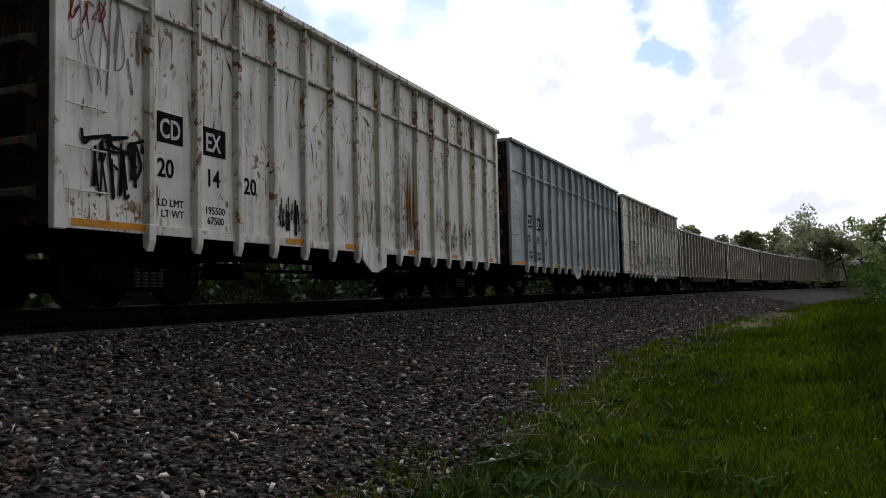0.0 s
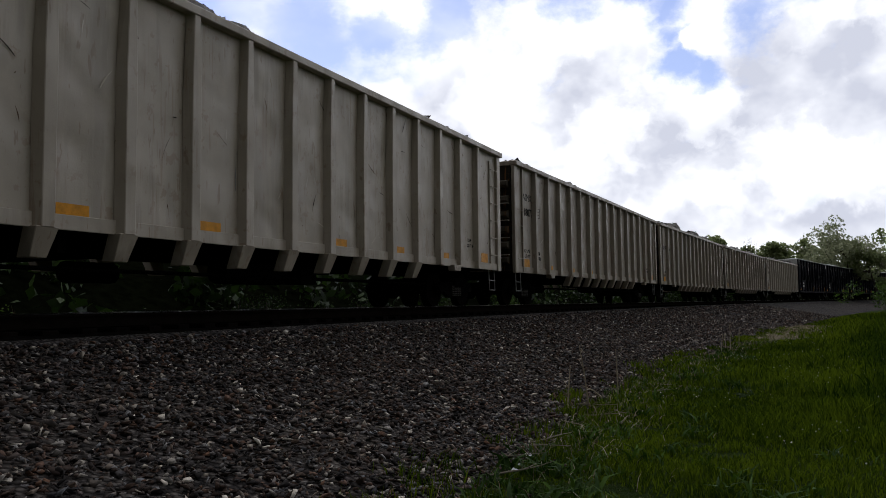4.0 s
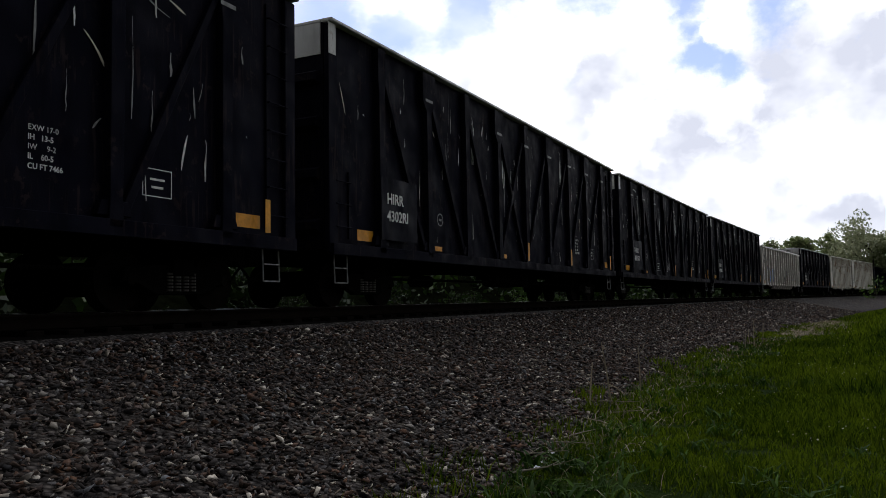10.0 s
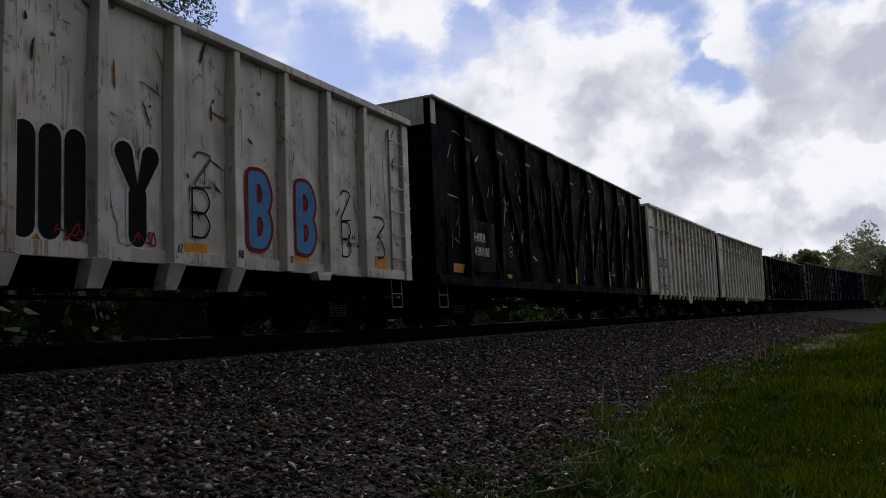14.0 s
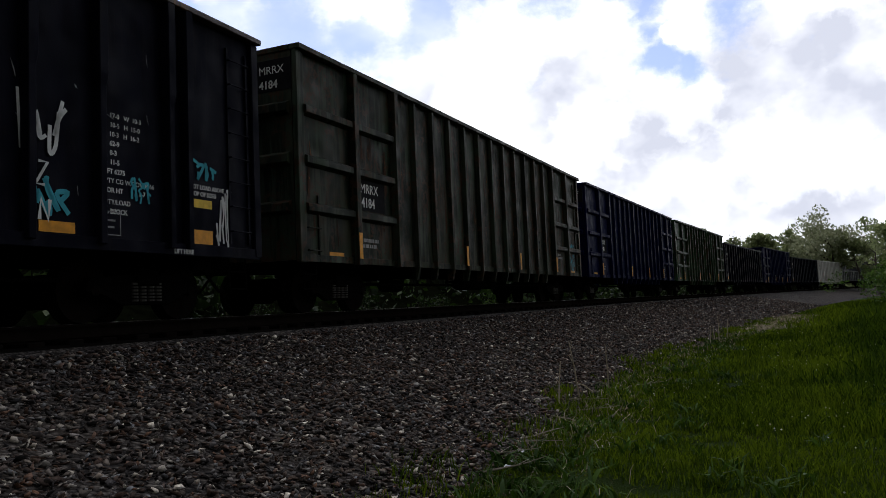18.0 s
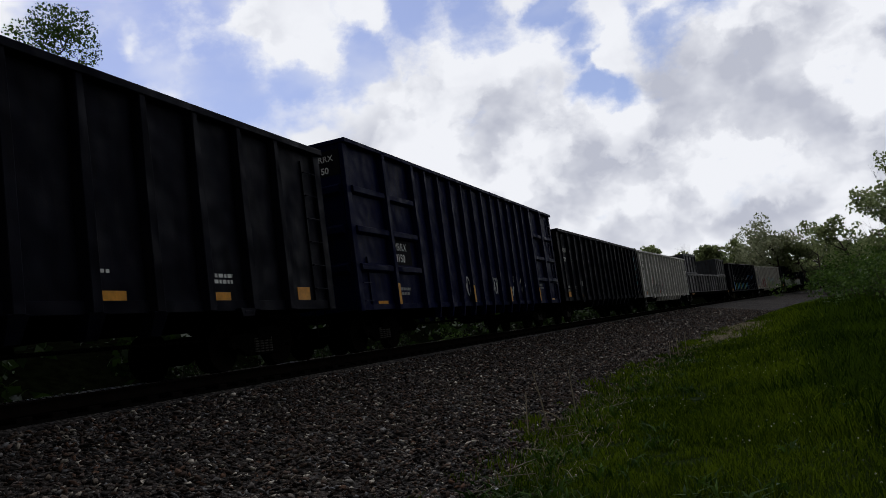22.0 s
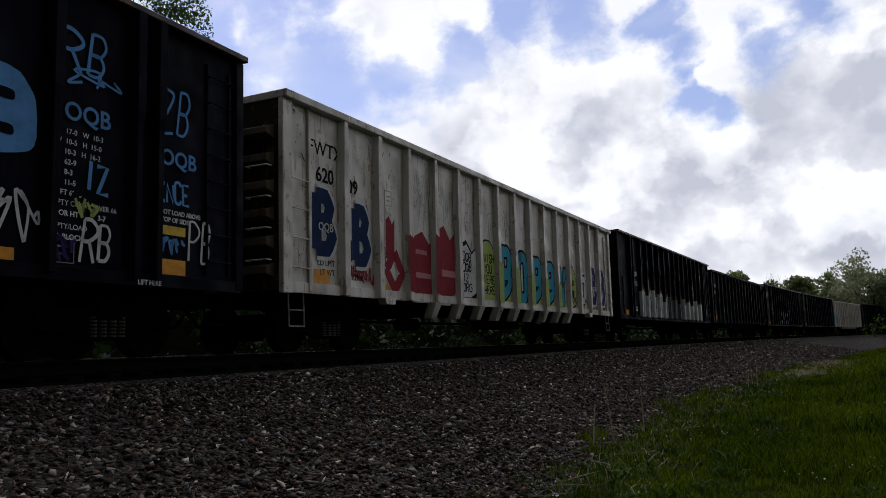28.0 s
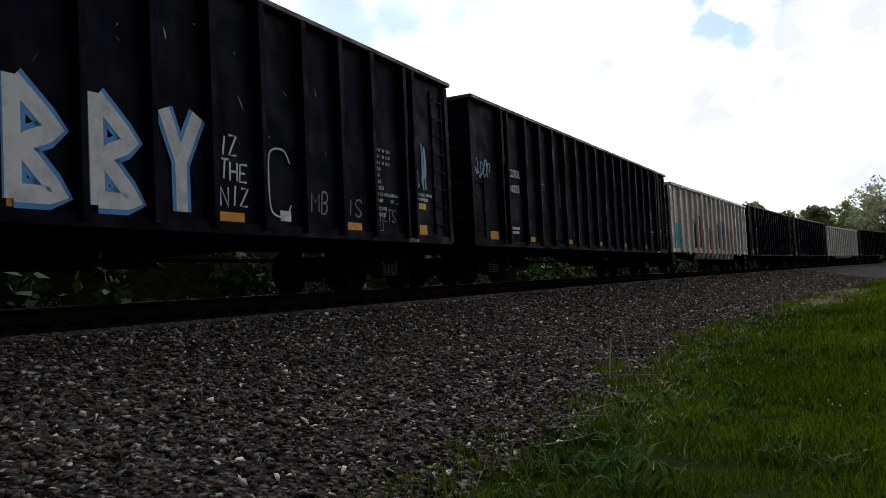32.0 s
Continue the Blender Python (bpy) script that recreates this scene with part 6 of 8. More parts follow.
    for i, (num, seed) in enumerate((("4322RI", 101), ("4302RI", 111), ("4315RI", 121), ("4397RI", 131))):
        c, L = braced(10 + i, num, seed)
        if num == "4315RI":
            outline_box(c, -L / 2 + 6.1, 1.3, 0.6, 0.35, TW)
            tag(c, -L / 2 + 8.0, 1.3, 0.8, 0.6, TW, 141, strokes=4, thick=0.025)
    c, L = add(*car_ribbed(pitch(14), M["pale"], "ribbed off-white gondola freight car covered in graffiti"), 14)
    marks_ribbed(c, L, "LEWX", "1072", "below", TB, small=True)
    cover(c, L, 4.22, 0.28, 3)
    f = -L / 2 - 0.24
    bubble(c, f + 0.54, 1.35, 0.4, 1.3, M["sp_white"], M["sp_black"])
    bubble(c, f + 1.25, 1.35, 0.6, 0.9, M["sp_white"], M["sp_black"], lobes=2)
    wedge(c, f + 2.45, 1.5, 0.8, 1.15, M["sp_navy"], M["sp_red"], kind="slab")
    tag(c, f + 2.15, 1.75, 0.6, 0.7, M["sp_white"], 151, HALF + 0.026, 5, 0.04)
    for i, y in enumerate((3.45, 4.7)):
        strokes(c, "rb", f + y, 1.3, 0.62, 1.1, M["sp_blue"], M["sp_red"], 0.24)
    f = -L / 2
    scrapes(c, L, 200, 34, (M["rustrun"], M["scorch"], M["scorch"]), 1.2, 4.0, 0.45, 0.045)
    fat(c, "O", f + 6.92, 1.35, 0.22, 0.3, M["sp_red"], M["sp_black"], 0.16)
    fat(c, "B", f + 7.80, 1.28, 0.5, 1.15, M["sp_red"], M["sp_black"], 0.25, 0.07)
    tag(c, f + 8.97, 2.5, 0.6, 0.4, M["sp_black"], 155, strokes=4, thick=0.03)
    fat(c, "B", f + 9.06, 1.75, 0.55, 0.75, M["sp_black"], None, 0.035)
    tag(c, f + 10.11, 3.4, 0.8, 0.45, M["sp_black"], 156, strokes=6, thick=0.035)
    cloud_patch(c, f + 10.57, 1.1, 1.1, 1.35, M["sp_white"], 61, HALF + 0.010)
    cloud_patch(c, f + 11.73, 1.1, 1.1, 1.35, M["sp_white"], 62, HALF + 0.010)
    cloud_patch(c, f + 12.87, 1.15, 0.86, 1.25, M["sp_white"], 63, HALF + 0.010)
    fat(c, "L", f + 10.25, 1.28, 0.42, 1.0, M["sp_black"], M["sp_white"], 0.34, 0.04)
    fat(c, "O", f + 10.54, 1.28, 0.3, 0.35, M["sp_black"], M["sp_white"], 0.32, 0.04, HALF + 0.020)
    fat(c, "I", f + 11.20, 1.28, 0.3, 0.98, M["sp_black"], M["sp_white"], 0.28, 0.04)
    fat(c, "I", f + 11.52, 1.28, 0.3, 1.0, M["sp_black"], M["sp_white"], 0.28, 0.04)
    fat(c, "I", f + 11.84, 1.28, 0.3, 1.0, M["sp_black"], M["sp_white"], 0.28, 0.04)
    fat(c, "Y", f + 12.68, 1.28, 0.42, 1.0, M["sp_black"], M["sp_white"], 0.28, 0.04)
    for y in (10.49, 11.73, 12.77):
        tag(c, f + y, 1.15, 0.4, 0.2, M["sp_red"], 157 + int(y), HALF + 0.026, 3, 0.02)
    fat(c, "2", f + 13.87, 2.05, 0.3, 0.45, M["sp_green"], None, 0.03)
    fat(c, "B", f + 13.82, 1.35, 0.42, 0.65, M["sp_black"], None, 0.03)
    for y in (15.06, 16.22):
        fat(c, "B", f + y, 1.38, 0.42, 0.95, M["sp_blue"], M["sp_red"], 0.19, 0.06)
    fat(c, "2", f + 17.44, 1.95, 0.28, 0.5, M["sp_black"], None, 0.03)
    fat(c, "B", f + 17.44, 1.3, 0.36, 0.6, M["sp_black"], None, 0.03)
    fat(c, "3", f + 18.58, 1.35, 0.34, 0.75, M["sp_black"], None, 0.035)
    for i, y in enumerate((7.60, 8.78, 9.96, 13.50, 14.68, 15.86)):
        hand(c, ("PRAY", "OQB", "PRAY", "IZ", "RB", "SK")[i], f + y - 0.07, 1.1, 0.1, M["sp_black"], 0.016, HALF + POST + 0.006, seed=i, wide=0.4)
    c, L = braced(15, "4301RI", 161)
    # two white belted cars
    c, L = add(*car_belted(pitch(16), M["white"], W + "white paint with rusty edges and scrawls"), 16)
    marks_belted(c, L, ("20", "14", "21"), ("195500", "67500"))
    tag(c, -L / 2 + 0.3, 2.8, 1.2, 0.8, TG, 171, strokes=6, thick=0.03)
    for i, y in enumerate((5.75, 6.8, 8.75, 9.8, 10.8)):
        tag(c, -L / 2 + y, 1.15, 0.7, 0.75, (M["sp_black"], TG, M["sp_red"], TG, TG)[i], 172 + i, strokes=3, thick=0.05)
    c, L = add(*car_belted(pitch(17), M["white"], W + "white paint, lightly rusted, small scrawls"), 17)
    tag(c, -L / 2 + 0.4, 1.4, 0.8, 1.3, M["sp_black"], 181, strokes=5, thick=0.03)
    tag(c, -L / 2 + 6.1, 1.5, 0.7, 0.7, TG, 182, strokes=4, thick=0.04)
    # black, green and blue
    c, L = add(*car_slim(pitch(18), "black ribbed gondola freight car tagged with white and blue paint"), 18)
    marks_black(c, L, "06152")
    words = (("Z", "N"), ("S", "EVE"), ("L", "IN"), ("FUNK", "B"), ("ANE", "3"), ("WISH", "B"), ("FUNK", "RB"), ("IZ", "OQB"), ("CTOM", "IN"))
    for i, (a, b) in enumerate(words):
        y = slim_panel(L, i + 1) + 0.02
        high = 0.36 if i in (3, 5, 6, 7, 8) else 0.24
        hand(c, a, y, 1.95 if i > 4 else 1.58, 0.25, M["sp_white"], 0.035, seed=190 + i, wide=0.5)
        hand(c, b, y + 0.05, 1.42 if i > 4 else 1.2, high, M["sp_white"], 0.045, seed=191 + i, wide=0.5)
    strokes(c, "face", slim_panel(L, 2) + 0.1, 2.1, 0.5, 0.9, M["text_grey"], None, 0.02, HALF + 0.016)
    for i in range(4):
        y = slim_panel(L, 10 + i)
        tag(c, y, 1.3, 0.7, 0.9, M["sp_white"], 190 + i, strokes=4, thick=0.04)
    scrapes(c, L, 60, 35, (M["text_grey"], M["sp_white"]), 1.3, 4.1, 0.2, 0.018)
    tag(c, L / 2 - 4.25, 1.25, 0.6, 0.42, M["sp_teal"], 205, strokes=4, thick=0.06)
    tag(c, L / 2 - 2.7, 1.5, 0.4, 0.35, M["sp_teal"], 208, strokes=5, thick=0.04)
    tag(c, L / 2 - 1.0, 1.0, 0.35, 0.95, M["sp_white"], 209, strokes=5, thick=0.03)
    tag(c, L / 2 - 4.3, 1.9, 0.65, 0.75, M["sp_white"], 206, strokes=4, thick=0.05)
    tag(c, L / 2 - 1.5, 1.98, 0.5, 0.3, M["sp_teal"], 207, strokes=4, thick=0.045)
    c, L = add(*car_framed(pitch(19), M["olive"], "gondola freight car in rust-streaked olive green, framed end panels"), 19)
    marks_framed(c, L, "4184")
    outline_box(c, L / 2 - 5.4, 1.4, 0.6, 0.9, TB)
    stains(c, L, 401)
    tag(c, L / 2 - 1.55, 1.9, 0.8, 0.2, M["sp_teal"], 210, strokes=6, thick=0.035)
    tag(c, L / 2 - 1.5, 1.05, 0.7, 0.75, M["sp_teal"], 211, strokes=4, thick=0.03)
    c, L = add(*car_framed(pitch(20), M["navy"], "navy blue gondola freight car with framed end panels"), 20)
    marks_framed(c, L, "4140")
    write(c, "NEW 3-80", L / 2 - 5.45, 1.06, 0.15, TW)
    outline_box(c, L / 2 - 2.9, 1.15, 0.38, 0.42, TW)
    c, L = add(*car_framed(pitch(21), M["green"], "green gondola freight car, weathered, framed end panels"), 21)
    marks_framed(c, L, "4159")
    stains(c, L, 402)
    plate(c, L / 2 - 4.7, 2.5, 0.35, 0.9, M["boxgrey"])
    plate(c, L / 2 - 4.7, 1.05, 0.35, 0.7, M["boxgrey"])
    c, L = add(*car_ribbed(pitch(22), M["black"], "black ribbed gondola freight car with white lettering"), 22)
    marks_slatted(c, L, "4307")
    c, L = add(*car_framed(pitch(23), M["navy"], "navy blue gondola freight car with sprayed white tags"), 23)
    marks_framed(c, L, "4150")
    for i, y in enumerate((6.9, 9.2, 11.6, 12.7)):
        tag(c, -L / 2 + y, 1.2, 0.7, 0.75, M["sp_white"], 220 + i, strokes=3, thick=0.05)
    c, L = add(*car_ribbed(pitch(24), M["black"], "black ribbed gondola freight car with green tags at its end"), 24)
    marks_slatted(c, L, "4329")
    for i in range(4):
        hand(c, "SECA", L / 2 - 1.5, 1.72 + 0.56 * i, 0.34, M["sp_teal"], 0.032, seed=230 + i, wide=0.42, lean=0.0)
    tag(c, L / 2 - 8.9, 1.25, 0.7, 0.5, M["sp_teal"], 236, strokes=4, thick=0.03)
    tag(c, L / 2 - 6.4, 1.05, 0.6, 0.7, M["sp_teal"], 237, strokes=4, thick=0.03)
    c, L = add(*car_ribbed(pitch(25), M["coolwhite"], "ribbed off-white gondola freight car with black scrawls"), 25)
    marks_ribbed(c, L, "WCTX", "559", "below", TB, small=True)
    f = -L / 2
    scrapes(c, L, 220, 36, (M["grime"], M["scorch"], M["rustrun"]), 1.15, 4.0, 0.4, 0.022)
    for i in range(4):            # angular grey and black shapes
        y = f + 3.47 + 1.18 * i
        wedge(c, y, 1.15, 0.85, 0.85, M["sp_ash"], None, HALF + 0.012, "block")
        for k, st in enumerate(("00052640", "05164440", "00154640", "060340")[i:i + 1]):
            pts = [(int(st[j]) / 4 * 0.9 - 0.45, int(st[j + 1]) / 6 * 0.95) for j in range(0, len(st), 2)]
            bm = bmesh.new()
            ribbon(bm, pts, 0.11)
            put("sprayed_figure", done(bm, "sprayed_figure", M["sp_black"]), c, pose(HALF + 0.018, y, 1.15))
    rng = random.Random(37)
    for _ in range(14):
        y, z, w = f + rng.uniform(3.0, 8.4), rng.uniform(1.2, 2.3), rng.uniform(0.05, 0.2)
        bubble(c, y, z, w, w, M["sp_apricot"], M["sp_rose"] if w > 0.12 else None, x=HALF + 0.022)
    for i, y in enumerate((8.0, 10.55, 11.73, 12.91, 14.09, 16.45, 17.63)):
        tag(c, f + y - 0.2, 1.2, 0.7, 0.6, M["sp_black"] if i % 3 else M["text_grey"], 243 + i, strokes=6, thick=0.022)
    hand(c, "OQB", f + 7.8, 1.3, 0.3, M["sp_black"], 0.018, seed=5)
    hand(c, "IOL", f + 9.3, 1.6, 0.26, M["sp_black"], 0.026, seed=6)
    hand(c, "SOB", f + 9.0, 1.2, 0.26, M["sp_black"], 0.026, seed=7)
    hand(c, "RB", f + 0.95, 1.2, 0.26, M["sp_black"], 0.035, seed=8)
    hand(c, "OHA", f + 1.95, 1.15, 0.24, M["sp_black"], 0.03, seed=9)
    tag(c, f + 1.0, 1.9, 0.6, 0.9, TG, 250, strokes=5, thick=0.016)
    c, L = add(*car_boxes(pitch(26), "flat freight car with stacked open-topped grey steel boxes"), 26)
    for y0 in (-L / 2 + 0.15, -L / 2 + 0.15 + 6.03, -L / 2 + 0.27 + 12.06):
        for zz in ((1.9, 3.77) if y0 < -L / 2 + 1 else (1.9,)):
            for k, dy in enumerate((1.9, 2.75, 3.4, 4.1)):
                plate(c, y0 + dy, zz + 0.2, 0.32, 0.1, TG, 1.285)
                plate(c, y0 + dy, zz - 0.1, 0.1, 0.3, TG, 1.285)
    c, L = add(*car_slim(pitch(27), "black ribbed gondola freight car, blue and white graffiti all along"), 27)
    marks_black(c, L, "06275")
    for i in range(1, 15):
        y = slim_panel(L, i) + 0.42          # middle of each panel, from the rear
        if y < -L / 2 + 2.6:
            continue
        if i > 4:
            bubble(c, y, 1.05, 0.72, 1.0, (M["sp_teal"], M["sp_lime"], M["sp_blue"])[i % 3], M["sp_navy"], M["sp_white"], holes=1)
            tag(c, y - 0.4, 2.25, 0.8, 0.55, M["sp_white"], 260 + i, strokes=5, thick=0.035)
        else:
            bubble(c, y, 2.4 - 0.25 * (i % 2), 0.66, 0.95, M["sp_blue"], None, M["black"])
            tag(c, y - 0.4, 1.15, 0.78, 0.8, M["sp_white"], 280 + i, strokes=5, thick=0.035)
    q = L / 2 - 3.2
    hand(c, "RB", q + 0.1, 3.3, 0.5, M["sp_blue"], 0.045, seed=297, wide=0.55)
    tag(c, q + 0.05, 3.15, 0.9, 0.25, M["sp_blue"], 296, strokes=3, thick=0.03)
    sprayed_text(c, "OQB", q + 0.16, 2.73, 0.3, M["sp_blue"])
    hand(c, "IZ", q + 0.45, 1.95, 0.34, M["sp_blue"], 0.06, seed=295, wide=0.45, lean=0.0)
    tag(c, q + 0.36, 1.6, 0.3, 0.25, M["sp_lime"], 294, strokes=4, thick=0.04)
    hand(c, "RB", q + 0.42, 1.12, 0.46, M["sp_white"], 0.04, seed=293, wide=0.42)
    tag(c, q, 1.1, 0.36, 0.28, M["sp_violet"], 292, strokes=4, thick=0.04)
    e = L / 2 - 1.58
    hand(c, "2B", e, 2.95, 0.55, M["sp_blue"], 0.04, seed=298, wide=0.42)
    sprayed_text(c, "OQB", e + 0.02, 2.5, 0.3, M["sp_blue"])
    hand(c, "ENCE", e, 2.0, 0.26, M["sp_blue"], 0.04, seed=299, wide=0.42, lean=0.0)
    tag(c, e + 0.02, 1.32, 0.44, 0.22, M["sp_blue"], 291, strokes=6, thick=0.035)
    hand(c, "PB", e + 0.55, 1.25, 0.5, M["sp_white"], 0.035, seed=290, wide=0.36)
    c, L = add(*car_ribbed(pitch(28), M["pale"], "ribbed off-white gondola freight car with red, teal and navy graffiti"), 28)
    f = -L / 2
    write(c, "FWTX", f + 0.70, 3.35, 0.36, TB)
    write(c, "620", f + 0.92, 2.9, 0.36, TB)
    write(c, "09", f + 1.88, 2.84, 0.36, TB)
    stencils(c, L, "213100", "72900", TB, f + 0.95, 1.45, 0.16, f + 1.95)
    outline_box(c, f + 3.2, 2.8, 0.26, 0.3, TG)
    strokes(c, "rb", f + 0.92, 1.72, 0.52, 0.95, M["sp_navy"], M["sp_white"], 0.27)
    sprayed_text(c, "OQB", f + 0.95, 2.05, 0.2, M["sp_white"], HALF + 0.030)
    strokes(c, "rb", f + 2.12, 1.62, 0.46, 0.95, M["sp_navy"], M["sp_white"], 0.25)
    for y in (1.9, 3.08):
        wedge(c, f + y + 0.02, 1.58, 0.13, 0.42, M["sp_navy"], M["sp_white"], HALF + 0.02, "slab")
    tag(c, f + 1.95, 1.2, 0.8, 0.32, M["sp_red"], 351, strokes=8, thick=0.03)
    strokes(c, "o", f + 3.2, 1.15, 0.7, 0.75, M["sp_red"], M["pale"], 0.22, rim=0.03)
    wedge(c, f + 3.36, 1.75, 0.35, 0.85, M["sp_red"], M["pale"], HALF + 0.018, "block")
    wedge(c, f + 4.80, 1.05, 1.0, 1.4, M["sp_red"], M["pale"], kind="block")
    wedge(c, f + 4.80, 1.45, 0.85, 0.12, M["sp_rose"], None, HALF + 0.026, "slab")
    wedge(c, f + 4.62, 1.95, 0.5, 0.10, M["sp_rose"], None, HALF + 0.026, "slab")
    wedge(c, f + 4.06, 1.1, 0.24, 1.2, M["sp_red"], None, HALF + POST + 0.004, "slab")
    wedge(c, f + 5.24, 1.1, 0.24, 1.35, M["sp_red"], None, HALF + POST + 0.004, "slab")
    wedge(c, f + 5.83, 1.05, 1.0, 1.65, M["sp_red"], M["pale"], kind="block")
    wedge(c, f + 5.83, 1.55, 0.9, 0.16, M["sp_rose"], None, HALF + 0.026, "slab")
    wedge(c, f + 7.01, 1.15, 0.92, 1.25, M["sp_white"], M["sp_black"], kind="block")
    for i, t in enumerate(("OQB", "OQB", "IZ", "ORG")):
        hand(c, t, f + 6.66, 2.0 - 0.24 * i, 0.19, M["sp_black"], 0.035, HALF + 0.026, seed=360 + i, wide=0.7)
    wedge(c, f + 8.19, 1.05, 0.9, 1.45, M["sp_lime"], None, HALF + 0.010, "slab")
    fat(c, "C", f + 7.92, 1.95, 0.5, 0.55, M["sp_lime"], M["sp_black"], 0.18, 0.045, HALF + 0.012)
    wedge(c, f + 8.19, 1.1, 0.8, 1.2, M["sp_lime"], None, HALF + 0.022, "slab")
    for i, t in enumerate(("WISH", "YOU", "WERE", "HERE")):
        hand(c, t, f + 7.90, 2.06 - 0.26 * i, 0.2, M["sp_black"], 0.036, HALF + 0.028, seed=370 + i, wide=0.62, lean=0.0)
    for i, y in enumerate((9.37, 10.55, 11.73, 12.91, 14.09)):
        fat(c, "8O88Y"[i], f + y - 0.27, 1.28, 0.52, 1.16 - 0.05 * i, M["sp_cyan"], M["sp_black"], 0.27, 0.07, HALF + 0.016)
        wedge(c, f + y - 0.62, 1.06, 0.3, 1.1 - 0.08 * i, M["sp_lime"], None, HALF + POST + 0.004, "slab")
        wedge(c, f + y - 0.1, 1.05, 0.9, 0.3, M["sp_lime"], None, HALF + 0.010, "slab")
    hand(c, "OQB", f + 13.92, 1.75, 0.15, M["sp_black"], 0.022, HALF + 0.030, seed=380)
    for i, y in enumerate((8.78, 9.96, 11.14, 12.32, 13.50)):
        hand(c, "GSKIL"[i], f + y - 0.1, 0.72, 0.18, M["sp_black"], 0.026, HALF + 0.09, seed=381 + i)
    scrapes(c, L, 200, 38, (M["scorch"], M["rustrun"], M["grime"]), 1.2, 4.0, 0.4, 0.026)
    for i in range(5):
        tag(c, f + 4.40 + 1.24 * i, 2.6, 0.8, 1.1, TG, 390 + i, strokes=5, thick=0.014)
    bubble(c, f + 14.99, 1.1, 0.95, 1.35, M["sp_lime"], M["sp_black"])
    for k, t in enumerate(("AND", "THEM")):
        sprayed_text(c, t, f + 14.68, 1.85 - 0.55 * k, 0.27, M["sp_black"], HALF + 0.026)
    plate(c, f + 14.73, 1.45, 0.5, 0.25, TB, HALF + 0.024)
    strokes(c, "jay", f + 16.04, 1.4, 0.5, 0.75, M["sp_white"], M["sp_black"], 0.2, rim=0.06)
    tag(c, f + 16.01, 1.2, 0.8, 0.3, M["sp_black"], 353, strokes=5, thick=0.02)
    for y in (17.39, 18.53):
        strokes(c, "rb", f + y, 1.42, 0.5, 1.1, M["sp_violet"], M["sp_white"], 0.27)
        tag(c, f + y - 0.1, 1.08, 0.7, 0.3, M["sp_black"], 354 + int(y), strokes=6, thick=0.02)
    sprayed_text(c, "OQB", f + 17.42, 1.8, 0.2, M["sp_white"], HALF + 0.03)
    rng = random.Random(25)
    for k in range(36):
        dribble(c, f + rng.uniform(0.8, L - 1), rng.uniform(2.2, 3.4), rng.uniform(0.15, 0.6), rng.uniform(0.006, 0.014), M["rustrun"], rng, HALF + 0.006)
    c, L = add(*car_slim(pitch(29), "black ribbed gondola freight car with big white block graffiti"), 29)
    marks_black(c, L, "06152")
    f = -L / 2
    bubble(c, f + 4.5, 1.9, 0.6, 1.1, M["sp_white"], None, TG)
    # white letters flowing over panels and posts, with an orange upper edge
    rng = random.Random(326)
    for i in range(13):
        y0 = slim_panel(L, i) - 0.1
        if y0 < f + 2.6:
            break
        tops = [2.02 + 0.16 * math.sin(i * 2.1 + k * 0.9) + (0.12 if i > 8 else -0.05) for k in range(5)]
        cols = {5: ("sp_ash", "sp_navy"), 6: ("sp_ash", "sp_green"), 7: ("sp_ash", "sp_navy")}.get(i, ("sp_white", None))
        bm = bmesh.new()
        ys_ = [y0 + 0.06 + 0.91 * k / 4 for k in range(5)]
        bm.faces.new([bm.verts.new((0, q, 1.0)) for q in (ys_[0], ys_[-1])] + [bm.verts.new((0, q, t)) for q, t in zip(reversed(ys_), reversed(tops))])
        put("sprayed_fill", done(bm, "sprayed_fill", M[cols[0]]), c, pose(HALF + 0.012, 0, 0))
        for mat, dz, th, dx in ((M["sp_orange"], 0.05, 0.05, 0.016), (M["sp_black"], 0.0, 0.06, 0.018)):
            bm = bmesh.new()
            ribbon(bm, smooth_path([(q, t + dz) for q, t in zip(ys_, tops)], 3), th)
            put("sprayed_edge", done(bm, "sprayed_edge", mat), c, pose(HALF + dx, 0, 0))
        bm = bmesh.new()
        for _ in range(2):
            a = y0 + rng.uniform(0.15, 0.9)
            ribbon(bm, smooth_path([(a, 1.0), (a + rng.uniform(-0.1, 0.1), 1.3), (a + rng.uniform(-0.3, 0.3), 1.65), (a + rng.uniform(-0.25, 0.25), 2.0)], 4), rng.uniform(0.03, 0.09))
        if i % 3 == 1:
            blob(bm, y0 + 0.5, 1.5, 0.3, 0.12, 2, 0.002)
        put("sprayed_line", done(bm, "sprayed_line", M["sp_black"]), c, pose(HALF + 0.02, 0, 0))
        if cols[1]:
            cloud_patch(c, y0 + 0.5, 1.35, 0.55, 0.6, M[cols[1]], 300 + i, HALF + 0.016)
        bm = bmesh.new()
        box(bm, -0.12, 0.004, -0.076, 0.076, 1.0, tops[0] - 0.05)
        put("sprayed_fill", done(bm, "sprayed_fill", M[cols[0]]), c, pose(HALF + 0.131, y0, 0))
    scrapes(c, L, 80, 39, (M["text_grey"], M["sp_white"]), 2.2, 4.2, 0.3, 0.018)
    for y, z, h in ((L / 2 - 5.0, 2.2, 1.0), (L / 2 - 2.85, 2.85, 1.1)):
        strokes(c, "face", y - 0.1, z, 0.72, h, M["sp_white"], None, 0.03, HALF + 0.016)
    tag(c, L / 2 - 2.95, 2.65, 0.5, 0.3, M["sp_sky"], 323, strokes=4, thick=0.03)
    tag(c, L / 2 - 0.95, 1.15, 0.35, 0.7, M["sp_white"], 324, strokes=4, thick=0.025)
